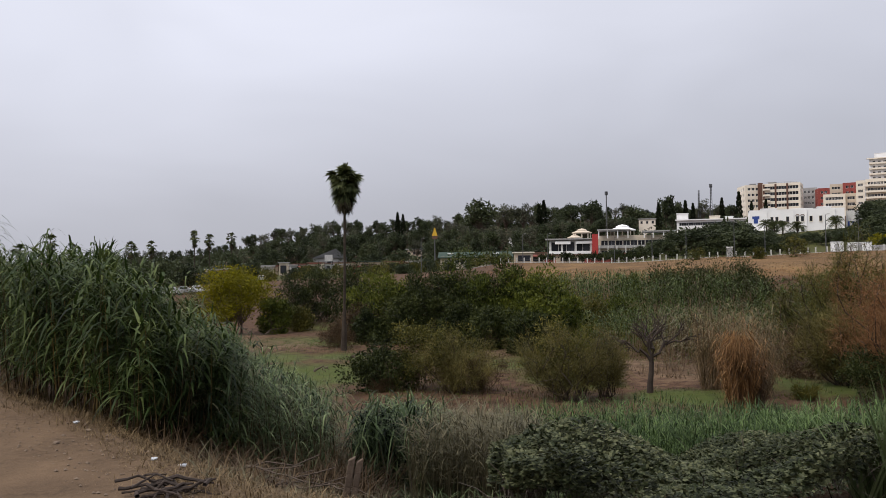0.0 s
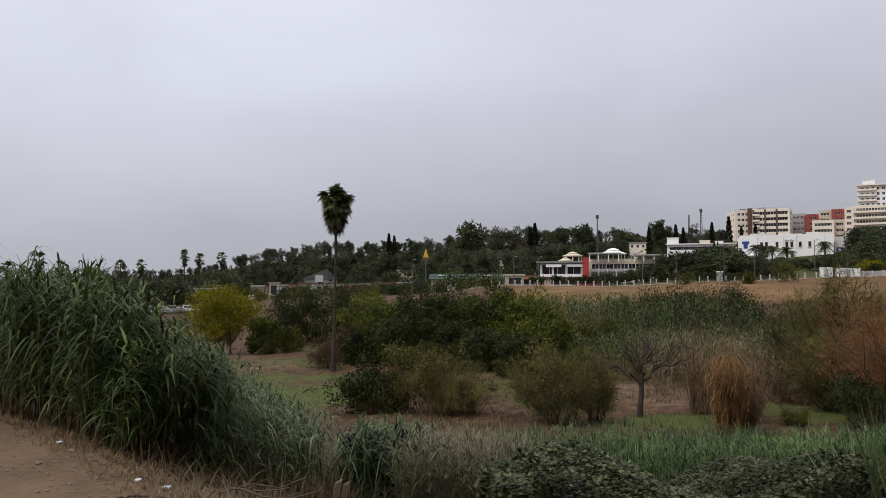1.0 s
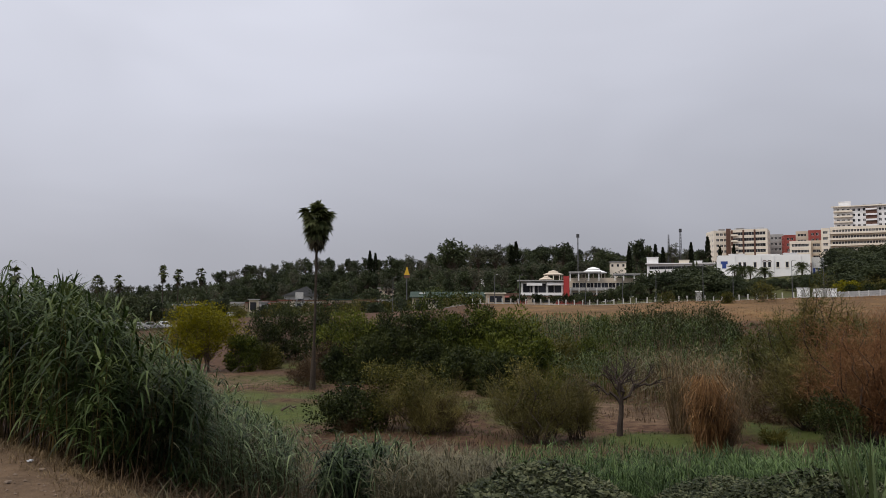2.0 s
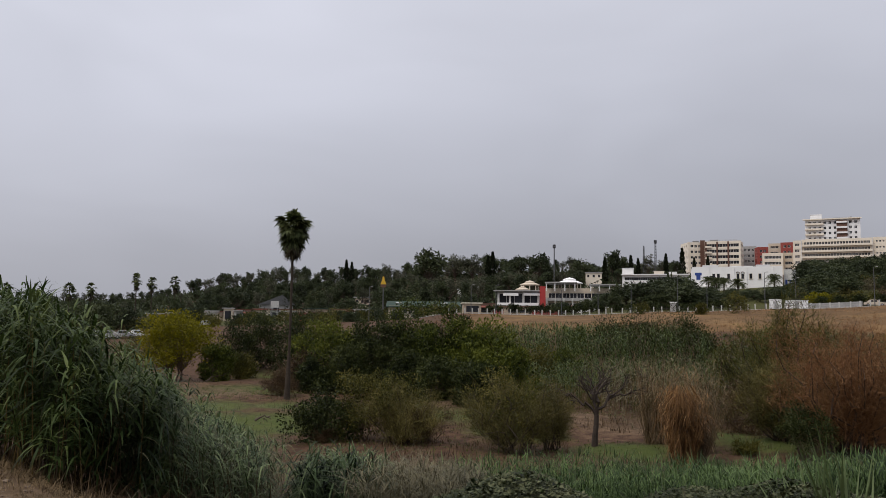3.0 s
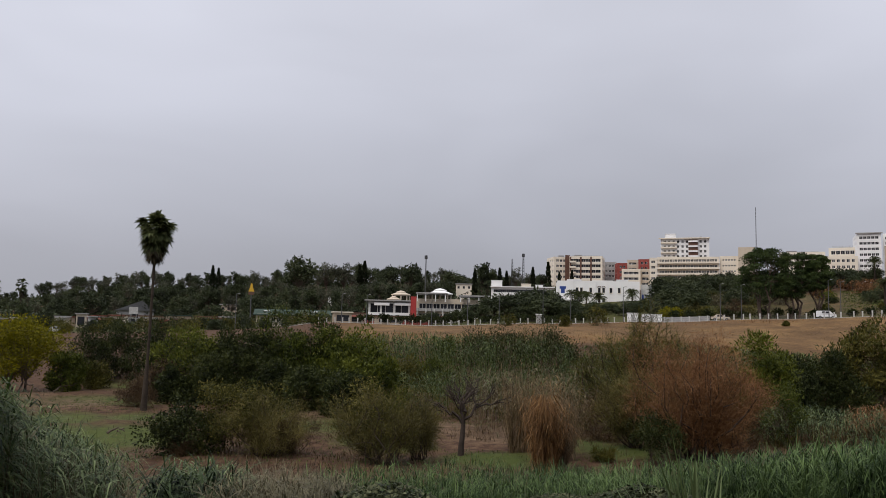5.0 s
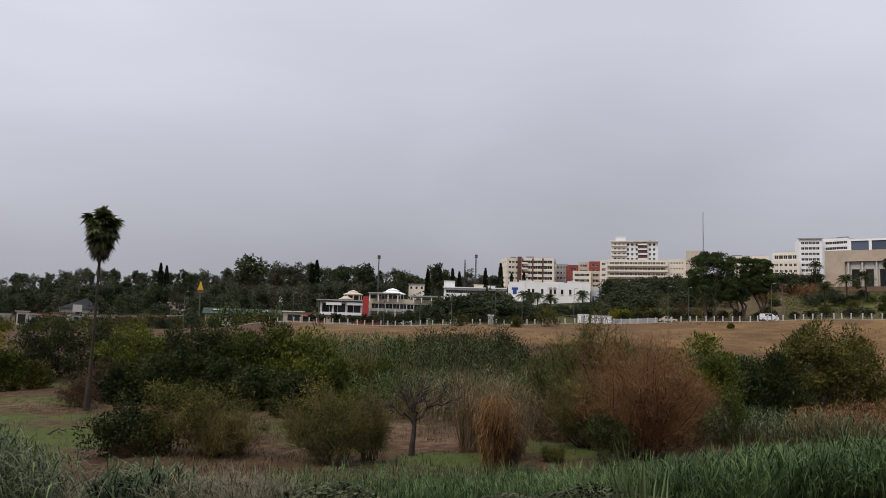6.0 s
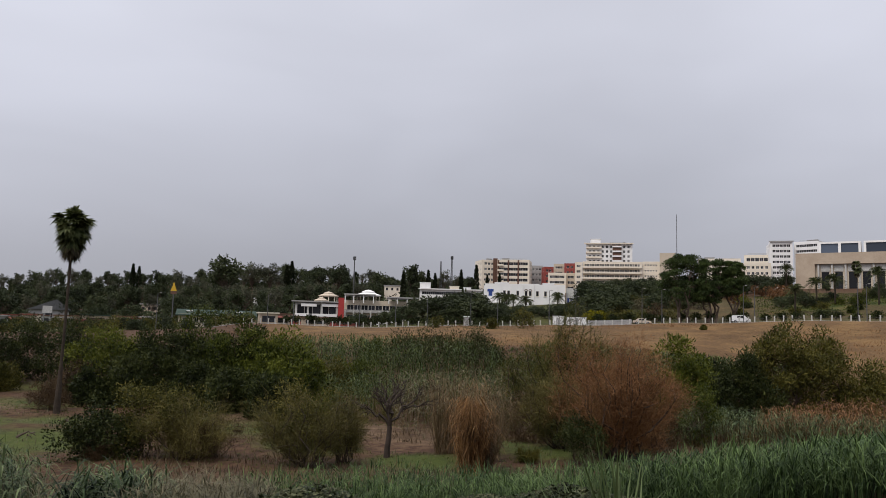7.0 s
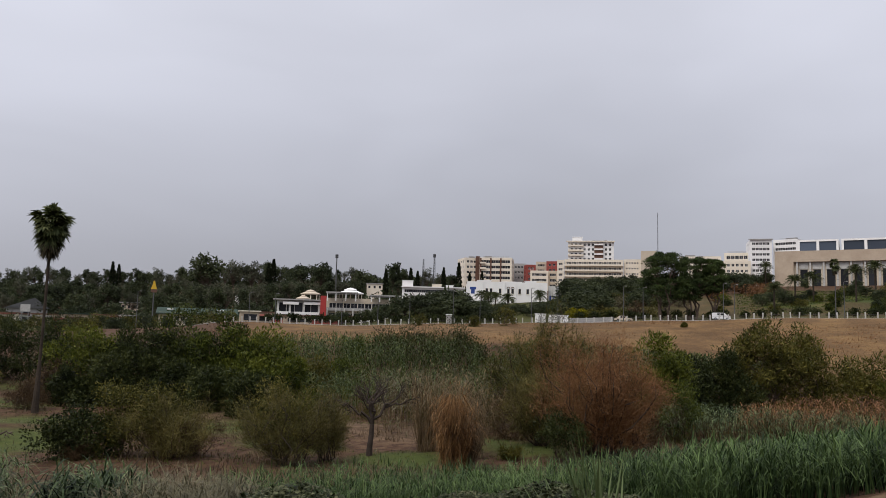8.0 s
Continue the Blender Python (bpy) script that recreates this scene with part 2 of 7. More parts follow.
M = dict(
    ground=ground_mat(),
    cane=leaf_mat("cane_leaf", (0.018, 0.036, 0.013), (0.064, 0.102, 0.037), (0.22, 0.265, 0.125), patch=0.9),
    canestem=leaf_mat("cane_stem", (0.022, 0.018, 0.010), (0.055, 0.044, 0.022), (0.19, 0.14, 0.07), thin=0.05, grain=0.8),
    reed=leaf_mat("reed_blade", (0.026, 0.050, 0.026), (0.092, 0.138, 0.072), (0.33, 0.40, 0.24), patch=0.5, grain=0.65),
    reedgrass=leaf_mat("reed_grass_blade", (0.014, 0.032, 0.014), (0.050, 0.090, 0.038), (0.21, 0.30, 0.145), patch=0.5, grain=0.7),
    shoot=leaf_mat("young_cane_blade", (0.085, 0.12, 0.055), (0.16, 0.215, 0.11), (0.34, 0.42, 0.26), patch=0.6),
    turf=leaf_mat("turf_blade", (0.05, 0.07, 0.02), (0.11, 0.15, 0.045), (0.24, 0.28, 0.10), patch=0.3),
    bramble=leaf_mat("bramble_leaf", (0.016, 0.025, 0.011), (0.054, 0.070, 0.034), (0.23, 0.245, 0.16), patch=1.7),
    straw=leaf_mat("dry_grass", (0.13, 0.095, 0.06), (0.25, 0.19, 0.125), (0.42, 0.33, 0.23), thin=0.15),
    dryreed=leaf_mat("dry_reed", (0.13, 0.080, 0.046), (0.33, 0.20, 0.114), (0.56, 0.38, 0.235), thin=0.2, grain=0.7),
    greyweed=leaf_mat("grey_weed", (0.080, 0.078, 0.054), (0.17, 0.162, 0.112), (0.34, 0.315, 0.23), thin=0.15),
    broom=leaf_mat("broom_twig", (0.070, 0.070, 0.031), (0.176, 0.166, 0.076), (0.34, 0.30, 0.15), patch=0.5),
    green=leaf_mat("shrub_leaf", (0.020, 0.032, 0.009), (0.076, 0.102, 0.028), (0.21, 0.235, 0.07), patch=0.5, own=0.3),
    olive=leaf_mat("olive_leaf", (0.040, 0.046, 0.017), (0.122, 0.126, 0.045), (0.27, 0.248, 0.10), patch=0.5),
    darkleaf=leaf_mat("dark_leaf", (0.014, 0.024, 0.010), (0.042, 0.058, 0.022), (0.11, 0.125, 0.052), patch=0.5),
    yellow=leaf_mat("yellow_leaf", (0.20, 0.21, 0.03), (0.30, 0.29, 0.026), (0.44, 0.40, 0.045), patch=0.28),
    tamarisk=leaf_mat("rusty_twig", (0.135, 0.074, 0.048), (0.30, 0.172, 0.106), (0.48, 0.30, 0.19), patch=0.4),
    brownleaf=leaf_mat("brown_twig", (0.07, 0.050, 0.034), (0.13, 0.092, 0.062), (0.20, 0.15, 0.10), patch=0.5),
    palmleaf=leaf_mat("palm_frond", (0.030, 0.045, 0.020), (0.088, 0.112, 0.052), (0.27, 0.295, 0.17), patch=0.7),
    deadfrond=leaf_mat("dead_frond", (0.035, 0.030, 0.020), (0.072, 0.062, 0.040), (0.16, 0.135, 0.09), thin=0.1),
    forest=leaf_mat("forest_leaf", (0.034, 0.044, 0.028), (0.068, 0.088, 0.050), (0.13, 0.152, 0.086), patch=0.35, grain=0.2, own=0.36),
    forestgrey=leaf_mat("gum_leaf", (0.060, 0.068, 0.052), (0.125, 0.135, 0.10), (0.21, 0.22, 0.165), patch=0.35, grain=0.2, own=0.36),
    pine=leaf_mat("pine_needle", (0.022, 0.038, 0.017), (0.060, 0.092, 0.037), (0.14, 0.185, 0.08), patch=0.4, grain=0.3),
    cypress=leaf_mat("cypress_leaf", (0.012, 0.020, 0.012), (0.026, 0.036, 0.020), (0.05, 0.06, 0.035), patch=0.3),
    bark=rough_mat("bark", (0.05, 0.036, 0.028), (0.15, 0.11, 0.085), 1.5, 20.0, 0.95, 0.8),
    palmbark=rough_mat("palm_bark", (0.022, 0.017, 0.013), (0.065, 0.050, 0.038), 1.2, 9.0, 0.95, 0.9),
    deadwood=rough_mat("dead_wood", (0.05, 0.038, 0.03), (0.13, 0.10, 0.078), 2.0, 25.0, 0.9, 0.5),
    twig=rough_mat("bare_twig", (0.024, 0.018, 0.015), (0.070, 0.052, 0.043), 2.0, 25.0, 0.9, 0.5),
    fencepaint=rough_mat("worn_and_shaded_white", (0.34, 0.335, 0.32), (0.58, 0.57, 0.55), 2.0, 8.0, 0.85, 0.1),
    white=rough_mat("white_plaster", (0.72, 0.71, 0.70), (0.84, 0.83, 0.82), 0.3, 4.0, 0.85, 0.1),
    cream=rough_mat("cream_plaster", (0.66, 0.585, 0.48), (0.78, 0.71, 0.60), 0.25, 4.0, 0.85, 0.1),
    beige=rough_mat("beige_plaster", (0.46, 0.385, 0.30), (0.58, 0.50, 0.40), 0.25, 4.0, 0.85, 0.1),
    tan=rough_mat("tan_stone_cladding", (0.36, 0.28, 0.21), (0.50, 0.41, 0.32), 0.3, 4.0, 0.8, 0.15),
    brick=rough_mat("red_render", (0.22, 0.05, 0.042), (0.32, 0.085, 0.07), 0.4, 5.0, 0.85, 0.1),
    brownpanel=rough_mat("brown_panel", (0.10, 0.055, 0.042), (0.17, 0.095, 0.07), 0.5, 5.0, 0.8, 0.1),
    grey=rough_mat("grey_concrete", (0.24, 0.235, 0.23), (0.40, 0.39, 0.38), 0.6, 6.0, 0.9, 0.2),
    steel=rough_mat("galvanised_steel", (0.22, 0.22, 0.225), (0.36, 0.36, 0.37), 1.0, 8.0, 0.55, 0.05, 0.6),
    darksteel=rough_mat("dull_grey_steel", (0.07, 0.072, 0.075), (0.14, 0.14, 0.145), 1.0, 8.0, 0.65, 0.05, 0.3),
    greenroof=rough_mat("green_roof_sheet", (0.022, 0.038, 0.030), (0.048, 0.068, 0.054), 0.5, 6.0, 0.95, 0.2),
    asphalt=rough_mat("asphalt", (0.04, 0.04, 0.042), (0.075, 0.074, 0.075), 0.8, 12.0, 0.9, 0.3),
    blue=rough_mat("blue_paint", (0.025, 0.05, 0.19), (0.045, 0.08, 0.27), 1.0, 6.0, 0.6, 0.05),
    yellowsign=rough_mat("yellow_sign_face", (0.55, 0.33, 0.02), (0.68, 0.42, 0.03), 1.0, 6.0, 0.5, 0.02),
    redsign=rough_mat("red_sign_face", (0.30, 0.022, 0.02), (0.40, 0.04, 0.035), 1.0, 6.0, 0.5, 0.02),
    rock=rough_mat("sandstone_rock", (0.11, 0.08, 0.06), (0.22, 0.165, 0.12), 0.9, 9.0, 0.95, 0.6),
    plank=rough_mat("weathered_plank", (0.065, 0.047, 0.034), (0.14, 0.105, 0.078), 3.0, 30.0, 0.9, 0.6),
    litter=rough_mat("pale_litter", (0.34, 0.36, 0.39), (0.55, 0.57, 0.60), 3.0, 20.0, 0.6, 0.1),
    glass=glass_mat("window_glass", (0.024, 0.025, 0.029)),
    # blue-grey base colour stands in for the reflected sky
    darkglass=glass_mat("sky_toned_glass", (0.075, 0.092, 0.125), 0.06),
    carpaint=rough_mat("white_car_paint", (0.60, 0.60, 0.60), (0.74, 0.74, 0.75), 1.0, 5.0, 0.35, 0.0),
    rubber=rough_mat("tyre_rubber", (0.02, 0.02, 0.02), (0.04, 0.04, 0.04), 3.0, 20.0, 0.9, 0.1),
    awning=rough_mat("faded_red_awning", (0.13, 0.045, 0.036), (0.21, 0.08, 0.06), 0.8, 6.0, 0.9, 0.1),
)


# ---- mesh helpers ----
rng = np.random.default_rng(7)


def rad(a):
    return np.asarray(a) * (math.pi / 180.0)


def unit(v):
    return v / np.maximum(np.linalg.norm(v, axis=-1, keepdims=True), 1e-9)


def mesh_of(name, verts, faces, smooth=False):
    """A mesh from arrays: verts (n, 3) and faces (m, k), or a list of such face arrays."""
    me = bpy.data.meshes.new(name)
    verts = np.asarray(verts, dtype=np.float32)
    groups = faces if isinstance(faces, list) else [faces]
    groups = [np.asarray(g, dtype=np.int32) for g in groups if len(g)]
    loops = np.concatenate([g.ravel() for g in groups])
    sizes = np.concatenate([np.full(len(g), g.shape[1], dtype=np.int32) for g in groups])
    me.vertices.add(len(verts))
    me.vertices.foreach_set("co", verts.ravel())
    me.loops.add(len(loops))
    me.loops.foreach_set("vertex_index", loops)
    me.polygons.add(len(sizes))
    me.polygons.foreach_set("loop_start", np.concatenate([[0], np.cumsum(sizes)[:-1]]).astype(np.int32))
    me.polygons.foreach_set("use_smooth", np.full(len(sizes), smooth, dtype=bool))
    me.update(calc_edges=True)
    return me


def part(name, data, material, parent=None, label="", m=None):
    """One mesh object under a thing or a part; data: a bmesh, a mesh or a Soup."""
    if isinstance(data, bmesh.types.BMesh):
        me = bpy.data.meshes.new(name)
        data.to_mesh(me)
        data.free()
    elif isinstance(data, Soup):
        me = data.mesh(name)
    else:
        me = data
    if not me.materials:
        me.materials.append(material)
    ob = new(name, me)
    if parent is not None:
        ob.parent = parent
    if m is not None:
        ob.matrix_basis = m
    if label:
        ob["label"] = label
    return ob


class Soup:
    """Gathers pieces of geometry into one mesh."""

    def __init__(self):
        self.v, self.f, self.n = [], {}, 0

    def add(self, verts, faces):
        faces = np.asarray(faces)
        self.v.append(np.asarray(verts, dtype=np.float32))
        self.f.setdefault(faces.shape[1], []).append(faces + self.n)
        self.n += len(verts)
        return self

    def box(self, x0, x1, y0, y1, z0, z1):
        v = [(x, y, z) for z in (z0, z1) for y in (y0, y1) for x in (x0, x1)]
        return self.add(v, [(0, 2, 3, 1), (4, 5, 7, 6), (0, 1, 5, 4), (2, 6, 7, 3), (0, 4, 6, 2), (1, 3, 7, 5)])

    def tube(self, pts, radii, n=6):
        pts = np.asarray(pts, dtype=float)
        k = len(pts)
        t = unit(np.gradient(pts, axis=0))
        ref = np.where(np.abs(t[:, 2:3]) > 0.9, np.array([[1.0, 0, 0]]), np.array([[0, 0, 1.0]]))
        a = unit(np.cross(t, ref))
        b = np.cross(t, a)
        ang = np.arange(n) * 2 * math.pi / n
        r = np.broadcast_to(np.asarray(radii, dtype=float), (k,))[:, None, None]
        ring = pts[:, None] + r * (np.cos(ang)[None, :, None] * a[:, None] + np.sin(ang)[None, :, None] * b[:, None])
        i, j = np.meshgrid(np.arange(k - 1), np.arange(n), indexing="ij")
        q = np.stack([i * n + j, i * n + (j + 1) % n, (i + 1) * n + (j + 1) % n, (i + 1) * n + j], -1).reshape(-1, 4)
        self.add(ring.reshape(-1, 3), q)
        self.add(ring[-1], [list(range(n))])
        return self

    def leaves(self, p, d, s, length, width, fold=0.15):
        """Four-cornered leaves from p along d, broad along s."""
        n = len(p)
        length, width = np.broadcast_to(length, (n,))[:, None], np.broadcast_to(width, (n,))[:, None]
        up = np.cross(s, d)
        mid = p + d * length * 0.45 + up * width * fold
        v = np.stack([p, mid + s * width * 0.5, p + d * length, mid - s * width * 0.5], 1).reshape(-1, 3)
        i = np.arange(n)[:, None] * 4
        return self.add(v, np.concatenate([i + [[0, 1, 2]], i + [[0, 2, 3]]]))

    def blades(self, p, d, length, width, droop, segs=4, twist=None):
        """Long blades from p along d that bend down under their weight."""
        n = len(p)
        length, width, droop = (np.broadcast_to(a, (n,))[:, None] for a in (length, width, droop))
        s = unit(np.cross(d, np.array([0, 0, 1.0])) + 1e-4) if twist is None else twist
        rows = []
        for k in range(segs):
            u = k / segs
            c = p + d * length * u - np.array([0, 0, 1.0]) * droop * length * u * u
            w = width * (1 - u ** 1.6) * (0.55 + 0.9 * min(u * 3, 0.5))
            rows += [c + s * w * 0.5, c - s * w * 0.5]
        rows.append(p + d * length - np.array([0, 0, 1.0]) * droop * length)
        m = 2 * segs + 1
        v = np.stack(rows, 1).reshape(-1, 3)
        i = np.arange(n)[:, None] * m
        for k in range(segs - 1):
            self.f.setdefault(4, []).append(i + [[2 * k, 2 * k + 1, 2 * k + 3, 2 * k + 2]] + self.n)
        self.f.setdefault(3, []).append(i + [[2 * segs - 2, 2 * segs - 1, 2 * segs]] + self.n)
        self.v.append(v.astype(np.float32))
        self.n += len(v)
        return self

    def mesh(self, name, smooth=False):
        return mesh_of(name, np.concatenate(self.v), [np.concatenate(g) for g in self.f.values()], smooth)


def thing(name, x, y, z, label, category, group="", turn=0.0, kind=""):
    e = new(name)
    e.matrix_basis = pose(x, y, z, 0, 0, turn)
    return tagged(e, label, category, group, kind)


def rand_dirs(n, up=0.0):
    v = rng.normal(size=(n, 3))
    v[:, 2] += up
    return unit(v)


def side_of(d):
    return unit(np.cross(d, rand_dirs(len(d))))


# ---- the lie of the land ----
EDGE_X = (-30, -12, -5.7, -4.0, -2.1, -1.4, 0.0, 3.0, 7.3, 10, 16, 45)
EDGE_Y = (42, 19, 10.2, 8.7, 6.4, 5.6, 4.9, 4.8, 6.6, 7.8, 9.0, 10.0)
FAR_AZ = (-40, -20, -8, 0, 5, 12, 20, 28, 36, 44, 60)
FAR = {
    100: (-5.6,) * 11,
    128: (-4, -4, -4, -3.5, -2.8, -2.4, -2, -2, -2.4, -3, -3),
    150: (-3, -3, -2.5, -1, 0.0, 0.5, 1.2, 1.5, 0.8, -0.1, 0.4),
    200: (-2, -2, -0.5, 1, 3.1, 2.8, 3.9, 4.8, 6.0, 7.1, 8),
    215: (-2, -2, -0.4, 1.1, 3.1, 2.8, 3.9, 4.8, 6.0, 7.1, 8),
    260: (-1.5, -1, 1, 1.8, 3.2, 3.6, 9, 11, 12, 14, 15),
    330: (-1, 0, 3, 5, 6, 10, 17, 19, 20, 23, 24),
    450: (0, 4, 11, 14, 15, 18, 25, 27, 30, 30, 30),
    650: (5, 11, 27, 34, 38, 41, 32, 36, 40, 40, 40),
    900: (3, 8, 22, 30, 34, 36, 34, 38, 40, 40, 40),
    3000: (0,) * 11,
}
FAR_D = np.array(list(FAR), dtype=float)
FAR_Z = np.array(list(FAR.values()), dtype=float)


def rough_field(x, y):
    """A slow roughness of the ground, from a few waves."""
    return (np.sin(x * 0.31 + 1.3 * np.sin(y * 0.17)) * 0.5 + np.sin(y * 0.43 + 0.9 * np.sin(x * 0.23) + 2.0) * 0.4 + np.sin(x * 1.1 + y * 0.8) * 0.15 + np.sin(x * 2.3 - y * 1.9 + 1.0) * 0.08)


def height(x, y):
    x, y = np.asarray(x, dtype=float), np.asarray(y, dtype=float)
    d = np.hypot(x, y)
    az = np.degrees(np.arctan2(x, y))
    s = y - np.interp(x, EDGE_X, EDGE_Y)
    t = np.clip(s / 28.0, 0, 1)
    near = -5.6 * np.sin(t * math.pi / 2) + 0.28 * rough_field(x, y) * np.clip(s / 6.0, 0, 1) + 0.03 * rough_field(x * 2.5, y * 2.5)
    a = np.clip(np.interp(az, FAR_AZ, np.arange(len(FAR_AZ))), 0, len(FAR_AZ) - 1.001)
    k = np.clip(np.interp(d, FAR_D, np.arange(len(FAR_D))), 0, len(FAR_D) - 1.001)
    ai, ki = a.astype(int), k.astype(int)
    fa, fk = a - ai, k - ki
    fa = fa * fa * (3 - 2 * fa)
    far = (FAR_Z[ki, ai] * (1 - fa) + FAR_Z[ki, ai + 1] * fa) * (1 - fk) + (FAR_Z[ki + 1, ai] * (1 - fa) + FAR_Z[ki + 1, ai + 1] * fa) * fk
    w = np.clip((d - 95) / 10, 0, 1)
    z = near * (1 - w) + far * w
    side = np.clip((80 - np.abs(az - 8)) / 22, 0, 1)
    return z * side


def spot(az, d):
    """The place at a bearing (degrees to the right of north) and a distance, on the ground."""
    x, y = d * math.sin(radians(az)), d * math.cos(radians(az))
    return x, y, float(height(x, y))


def build_ground():
    azs = np.concatenate([np.arange(-44, 62, 0.75), np.arange(62, 316, 6.0)])
    rad_ = np.concatenate([[0.3], np.geomspace(0.8, 40, 110), np.geomspace(41, 260, 110), np.geomspace(265, 5000, 60)])
    A, R = np.meshgrid(rad(azs), rad_)
    X, Y = R * np.sin(A), R * np.cos(A)
    Z = height(X, Y)
    n, k = len(azs), len(rad_)
    v = np.stack([X, Y, Z], -1).reshape(-1, 3)
    v = np.concatenate([v, [[0, 0, 0]]])
    i, j = np.meshgrid(np.arange(k - 1), np.arange(n), indexing="ij")
    q = np.stack([i * n + j, i * n + (j + 1) % n, (i + 1) * n + (j + 1) % n, (i + 1) * n + j], -1).reshape(-1, 4)[:, ::-1]
    c = np.arange(n)
    fan = np.stack([np.full(n, n * k), (c + 1) % n, c], -1)
    me = mesh_of("ground", v, [q, fan], True)
    x, y = v[:, 0], v[:, 1]
    d, az = np.hypot(x, y), np.degrees(np.arctan2(x, y))
    s = y - np.interp(x, EDGE_X, EDGE_Y)
    field = np.clip((d - np.interp(az, (30, 38), (134, 108))) / 12, 0, 1) * np.clip((206 - d) / 4, 0, 1) * np.clip((az - 3) / 4, 0, 1)
    scrub = np.clip((d - 215) / 10, 0, 1) * np.clip((az - 33) / 4, 0, 1) * np.clip((300 - d) / 30, 0, 1) * 0.3
    turf = np.zeros_like(d)
    for px, py, r in GREEN:
        turf = np.maximum(turf, np.clip(1.25 - np.hypot(x - px, y - py) / r, 0, 1))
    park = np.clip((d - 208) / 10, 0, 1) * np.clip((330 - d) / 50, 0, 1) * 0.6
    path = np.clip(1.0 - (s + 0.15) / 0.5, 0, 1) * np.clip((100 - d) / 10, 0, 1)
    for px, py, r in BARE:
        path = np.maximum(path, 0.62 * np.clip(1.3 - np.hypot(x - px, y - py) / r, 0, 1))
    cover = me.color_attributes.new("cover", "FLOAT_COLOR", "POINT")
    col = np.stack([np.maximum(field, scrub), np.maximum(turf, park * (1 - scrub)), path, np.ones_like(d)], -1).astype(np.float32)
    cover.data.foreach_set("color", col.ravel())
    return tagged(part("ground", me, M["ground"]), "brown valley floor with dry banks and trodden earth", "ground", kind="structure")


def xy(az, d):
    return d * math.sin(radians(az)), d * math.cos(radians(az))


GREEN = [(*xy(-9.2, 56), 6), (*xy(-9.9, 80), 7), (*xy(-5.5, 100), 10), (*xy(5.1, 60), 7), (*xy(16.6, 46), 4), (*xy(26, 50), 4), (*xy(-7.5, 66), 4), (*xy(36, 45), 4), (*xy(0.5, 66), 5), (*xy(9.0, 52), 4), (*xy(22, 54), 4), (*xy(-12.5, 66), 5), (*xy(44, 250), 15), (*xy(48, 262), 14)]
BARE = [(*xy(-11.8, 78), 9), (*xy(-8.0, 39), 3.5), (*xy(4.7, 68), 6), (*xy(-8.5, 15.5), 1.6), (*xy(17, 58), 8), (*xy(-16, 84), 8), (*xy(-7.6, 20), 1.6), (*xy(-7.4, 24), 2.6), (*xy(12.6, 62), 5), (*xy(24, 66), 6), (*xy(40.3, 280), 16), (*xy(36.4, 262), 10)]
build_ground()


# ---- plants ----
def bend(p0, p1, k, sag):
    """A crooked line of k points from p0 to p1."""
    u = np.linspace(0, 1, k)[:, None]
    p = p0 * (1 - u) + p1 * u
    p[:, 2] += sag * np.sin(u[:, 0] * math.pi)
    amp = np.linalg.norm(p1 - p0) * 0.05
    p[1:-1] += rng.normal(size=(k - 2, 3)) * amp
    return p


def clump_centres(n, h, width, low, flat=1.0):
    """Places of the leaf clumps inside an uneven, open crown."""
    v = rand_dirs(n * 3, 0.25)
    r = rng.uniform(0.45, 1.0, n * 3) ** 0.7
    lobes = 0.80 + 0.34 * np.sin(3 * np.arctan2(v[:, 1], v[:, 0]) + rng.uniform(0, 6)) * np.cos(2.3 * v[:, 2] + rng.uniform(0, 6))
    c = v * (r * lobes)[:, None]
    c = c[:n]
    half = (h - low) / 2
    z = np.maximum(low + half + c[:, 2] * half, h * 0.06)
    return np.stack([c[:, 0] * width / 2, c[:, 1] * width / 2 * flat, z], -1)


